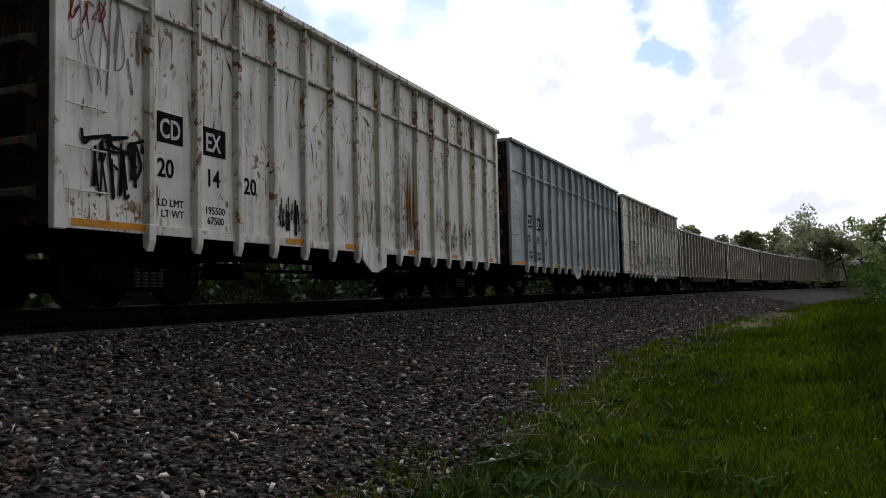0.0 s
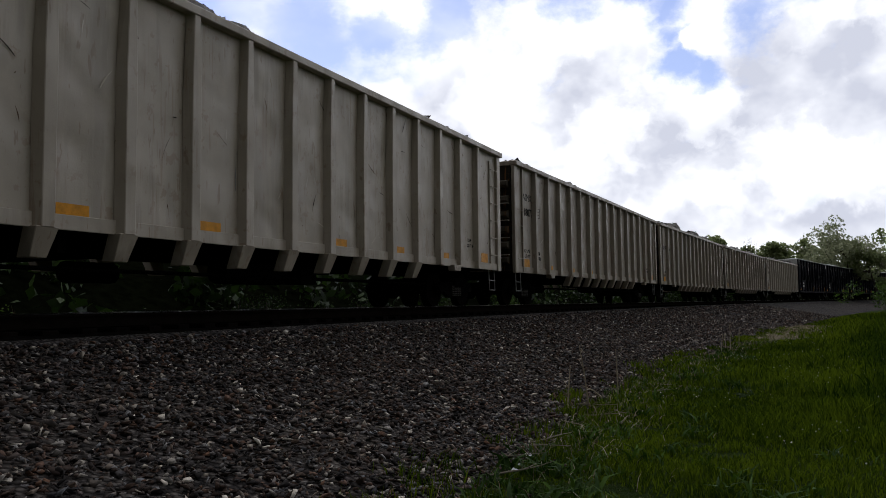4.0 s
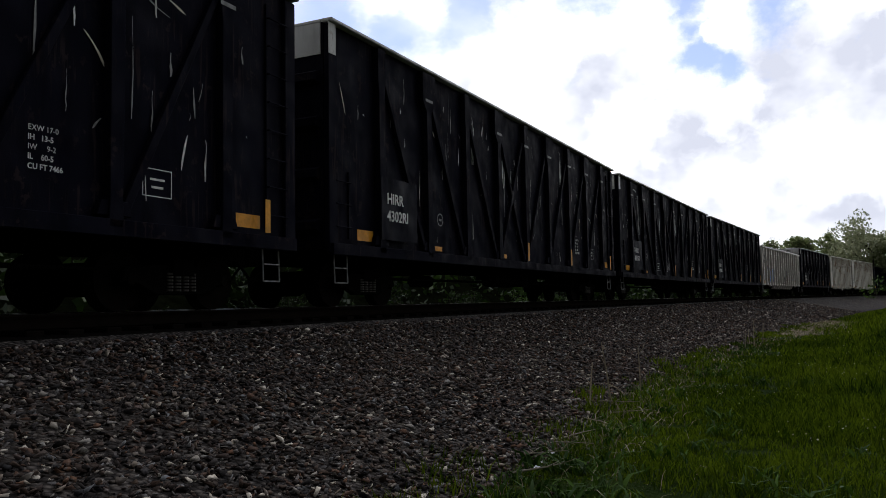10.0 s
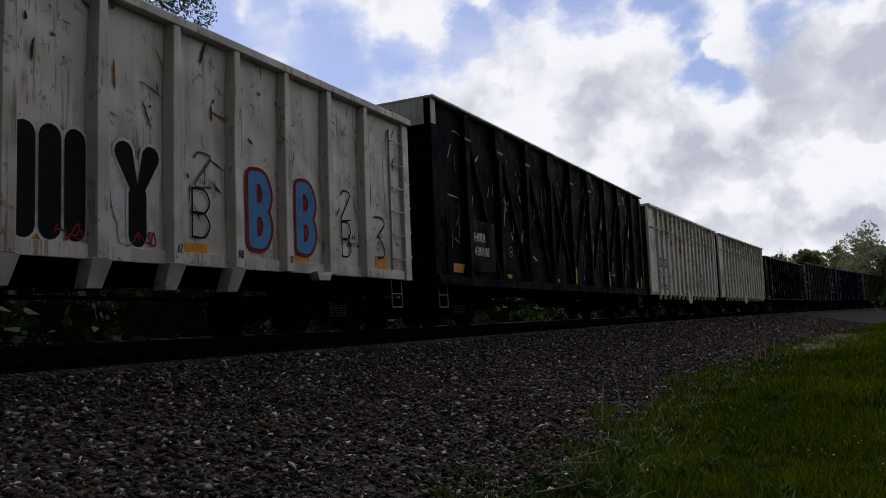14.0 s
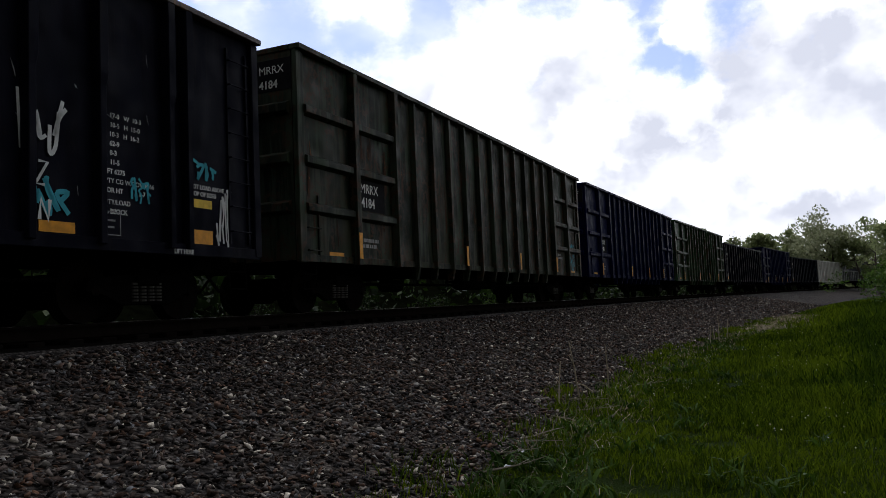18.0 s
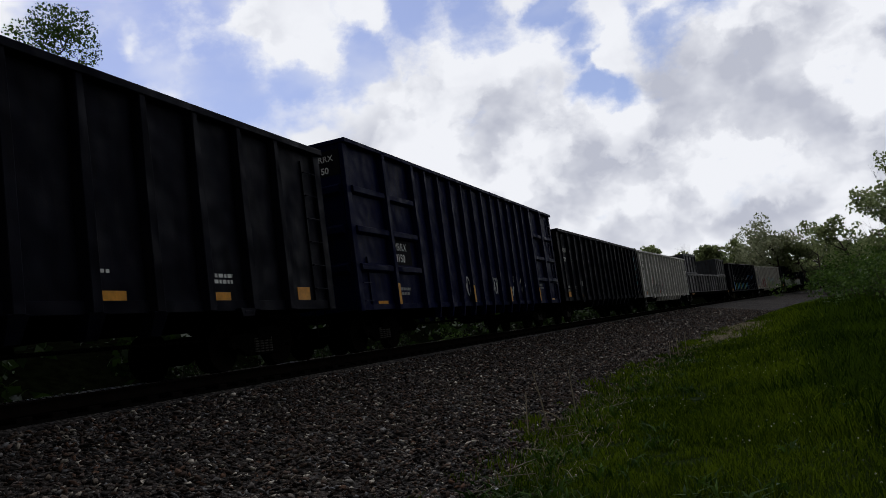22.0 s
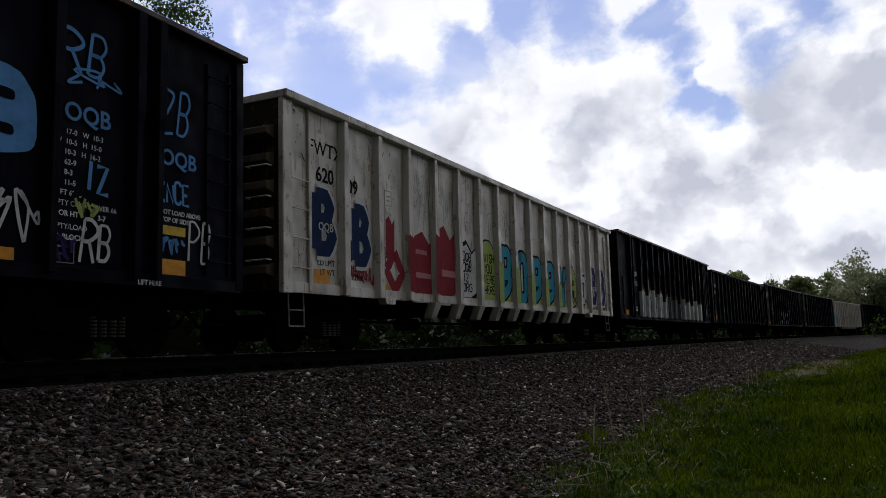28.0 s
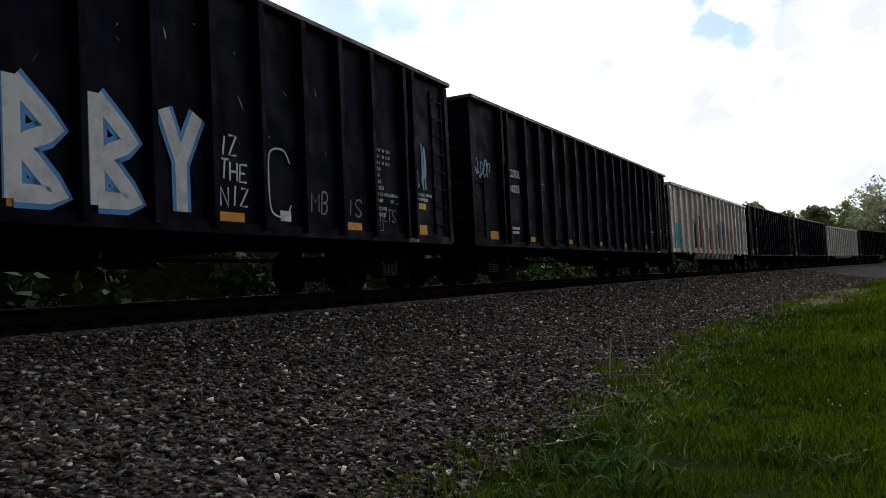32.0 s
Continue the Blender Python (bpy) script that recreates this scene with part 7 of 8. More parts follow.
    rng = random.Random(325)
    for _ in range(9):
        dribble(c, rng.uniform(f + 3, L / 2 - 3), rng.uniform(2.2, 3.4), rng.uniform(0.3, 1.0), 0.015, TG, rng)
    c, L = add(*car_ribbed(pitch(30), M["black"], "black ribbed gondola freight car with white lettering"), 30)
    marks_slatted(c, L, "16201", "CDEX")
    c, L = add(*car_slim(pitch(31), "black ribbed gondola freight car with large blue-edged white graffiti"), 31)
    marks_black(c, L, "06201")
    f = -L / 2
    tag(c, f + 0.3, 3.2, 0.9, 0.6, M["sp_white"], 330, strokes=5, thick=0.03)
    outline_box(c, f + 4.3, 1.5, 0.7, 0.7, TG)
    bubble(c, f + 5.7, 1.15, 0.8, 0.55, M["black"], TG, lobes=4)
    for i, y in enumerate([L / 2 + slim_panel(L, k) for k in (9, 8, 7, 6, 5)]):
        strokes(c, ("b", "o", "b", "b", "fork")[i], f + y + 0.14, 1.14, 0.62, 1.3, M["sp_white"], M["sp_blue"], 0.2, rim=0.06)
    for i, t in enumerate(("WISH", "YOU", "WERE", "HERE")):
        hand(c, t, slim_panel(L, 10) + 0.05, 2.02 - 0.24 * i, 0.19, M["sp_white"], 0.03, seed=400 + i, wide=0.6, lean=0.0)
    hand(c, "IZTMB", f + 2.3, 2.05, 0.3, M["sp_white"], 0.035, seed=410, wide=0.55)
    tag(c, slim_panel(L, 13), 1.8, 0.6, 0.4, M["sp_white"], 411, strokes=4, thick=0.035)
    hand(c, "RG", slim_panel(L, 13), 1.35, 0.28, M["sp_white"], 0.035, seed=412)
    hand(c, "PA", slim_panel(L, 12), 1.35, 0.36, M["sp_white"], 0.035, seed=413)
    hand(c, "OQB", slim_panel(L, 11) + 0.05, 1.25, 0.26, M["sp_white"], 0.028, seed=414, wide=0.5)
    scrapes(c, L, 60, 40, (M["text_grey"], M["sp_white"]), 1.3, 4.1, 0.2, 0.016)
    for i, t in enumerate(("IZ", "THE", "NIZ")):
        hand(c, t, slim_panel(L, 4) + 0.08, 2.0 - 0.36 * i, 0.27, M["sp_white"], 0.032, seed=420 + i, wide=0.55)
    hand(c, "MB", slim_panel(L, 2) + 0.1, 1.3, 0.32, M["text_grey"], 0.03, seed=424)
    hand(c, "IS", slim_panel(L, 1) + 0.1, 1.3, 0.3, M["text_grey"], 0.03, seed=425)
    hand(c, "IZTS", slim_panel(L, 0) + 0.1, 1.25, 0.24, M["text_grey"], 0.024, seed=426, wide=0.5)
    fat(c, "C", slim_panel(L, 3) + 0.1, 1.2, 0.5, 1.0, M["sp_white"], None, 0.03)
    plate(c, slim_panel(L, 3) + 0.35, 1.12, 0.26, 0.16, TW)
    tag(c, L / 2 - 1.5, 1.9, 0.5, 1.1, M["sp_sky"], 338, strokes=5, thick=0.05)
    c, L = add(*car_slim(pitch(32), "black ribbed gondola freight car with white lettering and scuffs"), 32)
    marks_black(c, L, "06275")
    tag(c, -L / 2 + 0.25, 2.5, 0.8, 0.5, M["sp_sky"], 340, strokes=5, thick=0.03)
    rng = random.Random(341)
    for _ in range(10):
        dribble(c, rng.uniform(-L / 2 + 3.4, L / 2 - 3), rng.uniform(1.2, 2.2), rng.uniform(0.3, 0.9), 0.02, TG, rng)
    c, L = add(*car_ribbed(pitch(33), M["pale"], "ribbed off-white gondola freight car with dark red and blue graffiti"), 33)
    for i, y in enumerate((1.15, 4.8, 6.04, 8.52, 11.0, 12.24, 14.72)):
        wedge(c, -L / 2 + y, 1.2, 0.8, 1.2 + 0.3 * (i % 3), (M["sp_teal"], M["sp_black"], M["sp_red"], M["sp_red"], M["sp_navy"], M["sp_navy"], M["sp_red"])[i], None, kind=("slab", "block")[i % 2])
    for i in (34, 35):
        c, L = add(*car_slim(pitch(i), "black ribbed gondola freight car"), i)
        marks_black(c, L, "06275")
        load(c, L, 4.42, 350 + i, 0.3)
    c, L = add(*car_ribbed(pitch(36), M["pale"], "ribbed off-white gondola freight car with green and blue graffiti"), 36)
    for i, y in enumerate((4.8, 8.52, 9.76, 12.24)):
        wedge(c, -L / 2 + y, 1.2, 0.8, 1.3, (M["sp_green"], M["sp_sky"], M["sp_sky"], M["sp_teal"])[i], None, kind="slab")
    for i in (37, 38):
        c, L = add(*car_slim(pitch(i), "black ribbed gondola freight car"), i)
        marks_black(c, L, "06275")


def motions():
    for car, middle in CARS:
        rows = []
        for t in range(33):
            s = middle - SPEED * t + EASE * t * t
            p = on_track(s)
            rows.append((float(t), pose(p.x, p.y, 0.0, 0, 0, heading(s))))
        walk(car, rows)


# ---- ballast stones, grass, shrubs, trees ----
def rock_variants(k=10):
    out = []
    rng = random.Random(5)
    for _ in range(k):
        bm = bmesh.new()
        for _ in range(8):
            v = Vector((rng.gauss(0, 1), rng.gauss(0, 1), rng.gauss(0, 1))).normalized() * rng.uniform(0.75, 1.1)
            bm.verts.new((v.x * 1.25, v.y * 0.85, v.z * 0.46))
        res = bmesh.ops.convex_hull(bm, input=bm.verts[:])
        loose = [v for v in bm.verts if not v.link_faces]
        for v in loose:
            bm.verts.remove(v)
        bmesh.ops.triangulate(bm, faces=bm.faces[:])
        bm.verts.index_update()
        out.append((np.array([v.co[:] for v in bm.verts]), np.array([[v.index for v in f.verts] for f in bm.faces])))
        bm.free()
    return out


def rotations(rng, n):
    q = rng.normal(size=(n, 4))
    q /= np.linalg.norm(q, axis=1)[:, None]
    w, x, y, z = q.T
    return np.stack([np.stack([1 - 2 * (y * y + z * z), 2 * (x * y - z * w), 2 * (x * z + y * w)], 1),
                     np.stack([2 * (x * y + z * w), 1 - 2 * (x * x + z * z), 2 * (y * z - x * w)], 1),
                     np.stack([2 * (x * z - y * w), 2 * (y * z + x * w), 1 - 2 * (x * x + y * y)], 1)], 1)


def lying(rng, n):
    """Turns of stones that have settled: any heading, tilted by some 25 degrees."""
    a, b, c = rng.uniform(0, math.tau, n), rng.normal(0, 0.45, n), rng.normal(0, 0.45, n)
    o, l = np.zeros(n), np.ones(n)

    def about(i, j, t):
        m = np.stack([np.stack([l, o, o], 1), np.stack([o, l, o], 1), np.stack([o, o, l], 1)], 1)
        m[:, i, i], m[:, j, j], m[:, i, j], m[:, j, i] = np.cos(t), np.cos(t), -np.sin(t), np.sin(t)
        return m
    return about(0, 1, a) @ about(1, 2, b) @ about(0, 2, c)


def scatter_stones():
    rng = np.random.default_rng(3)
    rocks = rock_variants()
    places, sizes = [], []
    for s0, s1, per, small, large in ((1.5, 13, 520, 0.021, 0.054), (13, 24, 370, 0.025, 0.056), (24, 42, 170, 0.036, 0.064), (42, 75, 55, 0.055, 0.09)):
        n = int((s1 - s0) * 5.0 * per)
        s = rng.uniform(s0, s1, n)
        f = rng.uniform(0, 1, n)
        for a, b in zip(s, f):
            t = toe(a) + 0.25 * noise.noise((a * 0.8, 0, 7)) + 0.1
            o = 1.98 + (t - 1.98) * b
            drop = (GROUND - 0.05 + 0.25) * max(0.0, (o - 1.75) / (toe(a) - 1.75))
            places.append(on_track(a, o, -0.25 + drop))
        z = rng.uniform(0, 1, n) ** 1.6
        sizes.append(small + (large - small) * z)
    # a few strays in the grass
    for _ in range(500):
        a = rng.uniform(3, 40)
        o = toe(a) + abs(rng.normal()) * 0.35
        places.append(on_track(a, o, GROUND + 0.015))
    sizes.append(rng.uniform(0.02, 0.04, 500))
    places = np.array([p[:] for p in places])
    sizes = np.concatenate(sizes)
    places[:, 2] += rng.uniform(-0.35, 0.55, len(places)) * sizes
    R = lying(rng, len(places))
    which = rng.integers(0, len(rocks), len(places))
    verts, faces, base = [], [], 0
    for k, (rv, rf) in enumerate(rocks):
        idx = np.where(which == k)[0]
        v = np.einsum("nij,vj->nvi", R[idx], rv) * sizes[idx][:, None, None] + places[idx][:, None, :]
        nv = len(rv)
        verts.append(v.reshape(-1, 3))
        faces.append((rf[None] + (np.arange(len(idx)) * nv)[:, None, None]).reshape(-1, 3) + base)
        base += len(idx) * nv
    ob = new("ballast_stones", from_arrays("ballast_stones", np.concatenate(verts), np.concatenate(faces), MAT_STONE))
    tagged(ob, "loose dark grey crushed stones of the track ballast", "ballast", kind="stuff")


def blades(name, places, heights, widths, lean, mat, seed, bend=0.5):
    rng = np.random.default_rng(seed)
    n = len(places)
    a = rng.uniform(0, math.tau, n)
    side = np.stack([np.cos(a), np.sin(a), np.zeros(n)], 1) * widths[:, None]
    b = rng.uniform(0, math.tau, n)
    tip = np.stack([np.cos(b), np.sin(b), np.zeros(n)], 1) * (lean * heights)[:, None]
    up = np.zeros((n, 3))
    up[:, 2] = heights
    v = np.stack([places - side, places + side, places + side * 0.7 + up * 0.55 + tip * 0.35, places - side * 0.7 + up * 0.55 + tip * 0.35,
                  places + up * (1 - 0.25 * lean[:, None]) + tip], 1)
    k = np.arange(n)[:, None] * 5
    f = np.concatenate([k + np.array([0, 1, 2]), k + np.array([0, 2, 3]), k + np.array([3, 2, 4])])
    return new(name, from_arrays(name, v.reshape(-1, 3), f, mat))


def grass():
    rng = np.random.default_rng(8)
    pts, hs = [], []
    for s0, s1, wide, n, h in ((1.5, 14, 7.5, 80000, 0.11), (14, 32, 13, 52000, 0.15), (32, 90, 30, 30000, 0.24)):
        for _ in range(n):
            s = rng.uniform(s0, s1)
            e = toe(s) - 0.12 + 0.28 * noise.noise((s * 0.9, 2.0, 0)) + 0.12 * noise.noise((s * 3.7, 5.0, 0))
            o = e + rng.uniform(0, 1) ** 1.25 * wide
            p = on_track(s, o, GROUND - 0.01)
            if p.length < 2.2:
                continue
            tuft = noise.noise((p.x * 0.9, p.y * 0.9, 4)) + 0.6 * noise.noise((p.x * 3, p.y * 3, 1))
            if tuft < -0.45 and o - e < 2:
                continue
            pts.append(p[:])
            hs.append(h * (0.75 + 0.7 * max(-0.5, tuft)) * rng.uniform(0.6, 1.3) * min(1.9, 0.45 + (o - e) * 0.42))
    # tufts creeping into the stones along the edge
    for _ in range(190):
        s = 4 + 40 * rng.uniform(0, 1) ** 1.4
        o = toe(s) + rng.normal() * 0.28 - 0.12
        big = rng.uniform(0.5, 1.25)
        z = GROUND - 0.01 if o > toe(s) else -0.25 + (GROUND + 0.2) * (o - 1.75) / (toe(s) - 1.75) - 0.03
        for _ in range(int(46 * big)):
            p = on_track(s + rng.normal() * 0.13 * big, o + rng.normal() * 0.13 * big, z)
            pts.append(p[:])
            hs.append(0.17 * big * rng.uniform(0.5, 1.2))
    pts, hs = np.array(pts), np.array(hs)
    wide = np.clip(np.hypot(pts[:, 0], pts[:, 1]) * 0.0009, 0.004, 0.03) * rng.uniform(0.7, 1.4, len(pts))
    lean = rng.uniform(0.1, 0.8, len(pts))
    # verge near the stones is cut short; beyond, taller grass with shade in its colour
    far_off = np.array([RADIUS - math.hypot(x - (RADIUS - CENTRE), y) - toe(y) + 0.9 * noise.noise((x * 0.4, y * 0.25, 31)) for x, y, _ in pts]) + rng.normal(0, 0.35, len(pts))
    tall = far_off > 3.6
    for name, pick, mat, label, grow in (("grass", ~tall, MAT_GRASS, "short green grass on the verge beside the ballast", 1.0), ("meadow_grass", tall, MAT_SHADED_GRASS, "taller green grass past the verge, coloured darker for shade", 1.35)):
        ob = blades(name, pts[pick], hs[pick] * grow, wide[pick], lean[pick], mat, 9)
        tagged(ob, label, "grass", kind="stuff")
    # broad-leaved weeds along the edge and in the turf
    pts, hs = [], []
    for _ in range(300):
        s = 3 + 30 * rng.uniform(0, 1) ** 1.5
        o = toe(s) - 0.2 + abs(rng.normal()) * 1.5
        big = rng.uniform(0.5, 1.4)
        for _ in range(int(16 * big)):
            pts.append(on_track(s + rng.normal() * 0.07 * big, o + rng.normal() * 0.07 * big, GROUND)[:])
            hs.append(0.13 * big * rng.uniform(0.5, 1.2))
    ob = blades("weeds", np.array(pts), np.array(hs), np.array(hs) * rng.uniform(0.08, 0.15, len(hs)), rng.uniform(0.6, 1.6, len(pts)), MAT_WEED, 12)
    tagged(ob, "broad-leaved green weeds at the edge of the grass", "weeds", kind="stuff")
    # clover heads
    vs, fs = [], []
    for _ in range(900):
        s = 4 + 30 * rng.uniform(0, 1) ** 1.3
        p = on_track(s, toe(s) + 0.6 + abs(rng.normal()) * 2.6, GROUND + rng.uniform(0.08, 0.2))
        if noise.noise((p.x * 0.5, p.y * 0.5, 12)) < 0.05:
            continue
        q, k = rng.uniform(0.005, 0.011), len(vs)
        vs += [(p.x + a * q, p.y + b * q, p.z + c * q) for a, b, c in ((1, 0, 0), (-1, 0, 0), (0, 1, 0), (0, -1, 0), (0, 0, 1), (0, 0, -1))]
        fs += [(k + a, k + b, k + c) for a in (0, 1) for b in (2, 3) for c in (4, 5)]
    tagged(new("clover", from_arrays("clover", vs, fs, MAT_CLOVER)), "small white clover heads in the grass", "flowers", kind="stuff")
    # dry stems at the edge
    pts, hs = [], []
    for _ in range(1500):
        s = rng.uniform(2, 45)
        o = toe(s) + rng.normal() * 0.45 + 0.2
        pts.append(on_track(s, o, GROUND + 0.0)[:])
        hs.append(rng.uniform(0.06, 0.2))
    for _ in range(3400):
        s = rng.uniform(31, 48)
        p = on_track(s, toe(s) - 0.1 + abs(rng.normal()) * 0.75, GROUND)
        pts.append(p[:])
        hs.append(rng.uniform(0.08, 0.2))
    for _ in range(250):
        s = rng.uniform(7.5, 15)
        pts.append(on_track(s, toe(s) + rng.normal() * 0.3 + 0.15, GROUND + 0.01)[:])
        hs.append(rng.uniform(0.05, 0.2))
    ob = blades("dry_grass", np.array(pts), np.array(hs), np.clip(np.linalg.norm(np.array(pts), axis=1) * 0.0005, 0.003, 0.02), rng.uniform(0.4, 1.8, len(pts)), MAT_DRY, 10)
    tagged(ob, "dry straw and dead stems along the ballast edge", "dry grass", kind="stuff")


def stalk(s, off, h, lean_y, lean_o, n=2):
    bm = bmesh.new()
    rng = random.Random(int(s * 100))
    tube(bm, (0, 0, -0.05), (lean_o * 0.5, lean_y * 0.5, h * 0.55), 0.012, 0.010, 5)
    tube(bm, (lean_o * 0.5, lean_y * 0.5, h * 0.55), (lean_o, lean_y, h), 0.010, 0.005, 5)
    for i in range(n):
        f = rng.uniform(0.4, 0.9)
        tube(bm, (lean_o * f, lean_y * f, h * f), (lean_o * f + rng.uniform(-0.1, 0.1), lean_y * f + rng.uniform(-0.1, 0.1), h * f + 0.12), 0.005, 0.003, 4)
    ob = new("dead_stalk", done(bm, "dead_stalk", MAT_STALK))
    p = on_track(s, off, GROUND + 0.02)
    ob.matrix_basis = pose(p.x, p.y, p.z)
    tagged(ob, "thin dead weed stalk standing at the ballast edge", "weed stalk", "dead stalks")


def fallen_stick(s, off, length, turn, seed):
    r = random.Random(seed)
    bm = bmesh.new()
    a = Vector((-length / 2, 0, 0.01))
    for i in range(4):
        b = a + Vector((length / 4, r.uniform(-0.04, 0.04), r.uniform(-0.005, 0.02)))
        tube(bm, a, b, 0.011 - 0.002 * i, 0.009 - 0.002 * i, 5)
        if i in (1, 2):
            tube(bm, b, b + Vector((0.1, r.uniform(-0.1, 0.1), 0.05)), 0.005, 0.002, 4)
        a = b
    ob = new("fallen_stick", done(bm, "fallen_stick", MAT_STICK))
    p = on_track(s, off)
    ob.matrix_basis = pose(p.x, p.y, max(GROUND, bed(off)) + 0.04, 0, 0, turn)
    tagged(ob, "bleached dead stick lying at the ballast edge", "stick", "fallen sticks")


def scrap(s, off, size, seed):
    r = random.Random(seed)
    bm = bmesh.new()
    grid = [[bm.verts.new((size * (i / 3 - 0.5) * r.uniform(0.8, 1.2), size * 0.7 * (j / 3 - 0.5) * r.uniform(0.8, 1.2), size * r.uniform(0, 0.35))) for j in range(4)] for i in range(4)]
    for i in range(3):
        for j in range(3):
            bm.faces.new((grid[i][j], grid[i + 1][j], grid[i + 1][j + 1], grid[i][j + 1]))
    ob = new("paper_scrap", done(bm, "paper_scrap", MAT_SCRAP))
    p = on_track(s, off)
    ob.matrix_basis = pose(p.x, p.y, max(GROUND, bed(off)) + 0.04, 0, 0, seed * 40)
    tagged(ob, "crumpled white paper scrap lying at the ballast edge", "litter", "litter at the ballast edge")


def leaf_cloud(rng, centres, radii, per, size):
    """Small leaf quads scattered through clumps."""
    pts = []
    for c, r in zip(centres, radii):
        n = max(8, int(per * r * r))
        q = rng.normal(size=(n, 3))
        q = q / np.linalg.norm(q, axis=1)[:, None] * (rng.uniform(0.25, 1, n) ** 0.5)[:, None] * r
        q[:, 2] *= 0.75
        pts.append(np.array(c) + q)
    p = np.concatenate(pts)
    n = len(p)
    R = rotations(rng, n)
    sz = size * rng.uniform(0.6, 1.5, n)
    quad = np.array([(-0.5, 0, 0), (0, -0.32, 0.06), (0.5, 0, 0), (0, 0.32, 0.06)])
    v = np.einsum("nij,vj->nvi", R, quad) * sz[:, None, None] + p[:, None, :]
    f = np.arange(n * 4).reshape(-1, 4)
    return v.reshape(-1, 3), f


def tree(az, dist, height, crown, seed, mat, label, per=70, leaf=0.3, low=0.35, bare=False, dome=False, name="tree", cat="tree"):
    rng = np.random.default_rng(seed)
    r = random.Random(seed)
    base = Vector((math.sin(radians(az)) * dist, math.cos(radians(az)) * dist, GROUND - 0.05))
    root = new(name)
    root.matrix_basis = Matrix.Translation(base)
    tagged(root, label, cat)
    bm = bmesh.new()
    tr = height * 0.018 + 0.05
    tips = []
    p, d = Vector((0, 0, 0)), Vector((r.uniform(-0.1, 0.1), r.uniform(-0.1, 0.1), 1)).normalized()
    k = 6
    for i in range(k):
        q = p + d * height * (0.5 if dome else 0.8) / k
        tube(bm, p, q, tr * (1 - i / k * 0.8), tr * (1 - (i + 1) / k * 0.8), 7)
        if i >= 1:
            for b in range(r.randint(2, 4)):
                a = r.uniform(0, math.tau)
                up = r.uniform(0.35, 1.3) if dome else r.uniform(0.25, 0.9)
                dirn = Vector((math.cos(a), math.sin(a), up)).normalized()
                ln = crown * r.uniform(0.55, 1.0) * (1.0 - 0.35 * abs(i / k - 0.45))
                m1 = q + dirn * ln * 0.5
                m2 = m1 + (dirn + Vector((r.uniform(-0.4, 0.4), r.uniform(-0.4, 0.4), r.uniform(-0.1, 0.4)))).normalized() * ln * 0.5
                tube(bm, q, m1, tr * 0.4, tr * 0.22, 5)
                tube(bm, m1, m2, tr * 0.22, tr * 0.07, 4)
                tips += [(m1, 0.7), (m2, 1.0)]
                for _ in range(3):
                    m3 = m2 + Vector((r.gauss(0, 1), r.gauss(0, 1), r.gauss(0.5, 0.8))).normalized() * ln * 0.35
                    tube(bm, m2, m3, tr * 0.08, tr * 0.03, 3)
                    tips.append((m3, 0.8))
                    if bare:
                        for _ in range(4):
                            m4 = m3 + Vector((r.gauss(0, 0.5), r.gauss(0, 0.5), r.gauss(1.0, 0.4))).normalized() * ln * 0.45
                            tube(bm, m3, m4, tr * 0.035, tr * 0.012, 3)
        p = q
        d = (d + Vector((r.uniform(-0.18, 0.18), r.uniform(-0.18, 0.18), 0))).normalized()
    tips.append((p, 1.0))
    put("trunk", done(bm, "trunk", MAT_BARK), root)
    if not bare:
        cs = [t[:] for t, _ in tips if t.z > height * low]
        rs = [crown * 0.27 * w * r.uniform(0.7, 1.25) for t, w in tips if t.z > height * low]
        v, f = leaf_cloud(rng, cs, rs, per, leaf)
        put("crown", from_arrays("crown", v, f, mat), root)
    return root


def bush(x, y, w, h, seed, mat, label="dense green shrub on the verge", per=110, leaf=0.12, name="shrub"):
    rng = np.random.default_rng(seed)
    root = new(name)
    root.matrix_basis = Matrix.Translation((x, y, GROUND - 0.05))
    tagged(root, label, "shrub")
    bm = bmesh.new()
    cs, rs = [], []
    r = random.Random(seed)
    for _ in range(9):
        a = r.uniform(0, math.tau)
        q = Vector((math.cos(a) * w * r.uniform(0.1, 0.5), math.sin(a) * w * r.uniform(0.1, 0.5), h * r.uniform(0.35, 0.9)))
        tube(bm, (q.x * 0.2, q.y * 0.2, 0), q, 0.03, 0.012, 4)
        cs.append(q[:])
        rs.append(h * r.uniform(0.18, 0.34))
        q2 = q + Vector((r.gauss(0, 0.3) * w, r.gauss(0, 0.3) * w, -h * r.uniform(0, 0.3)))
        cs.append((q2.x, q2.y, max(0.15 * h, q2.z)))
        rs.append(h * r.uniform(0.15, 0.28))
    put("branchwork", done(bm, "branchwork", MAT_BARK), root)
    v, f = leaf_cloud(rng, cs, rs, per, leaf)
    put("foliage", from_arrays("foliage", v, f, mat), root)
    return root


def wood(name, label, spots, per, leaf, mat, seed):
    """Far trees that nobody could count, in one mesh."""
    rng = np.random.default_rng(seed)
    cs, rs = [], []
    for x, y, h, w in spots:
        for _ in range(16):
            a, q = rng.uniform(0, math.tau), rng.uniform(0, 1) ** 0.5
            z = rng.uniform(0.12, 0.95)
            k = w * 0.5 * (1.1 - 0.7 * abs(z - 0.4))
            cs.append((x + math.cos(a) * q * k, y + math.sin(a) * q * k, GROUND + h * z))
            rs.append(w * rng.uniform(0.12, 0.26))
    v, f = leaf_cloud(rng, cs, rs, per, leaf)
    ob = new(name, from_arrays(name, v, f, mat))
    tagged(ob, label, "trees", kind="stuff")


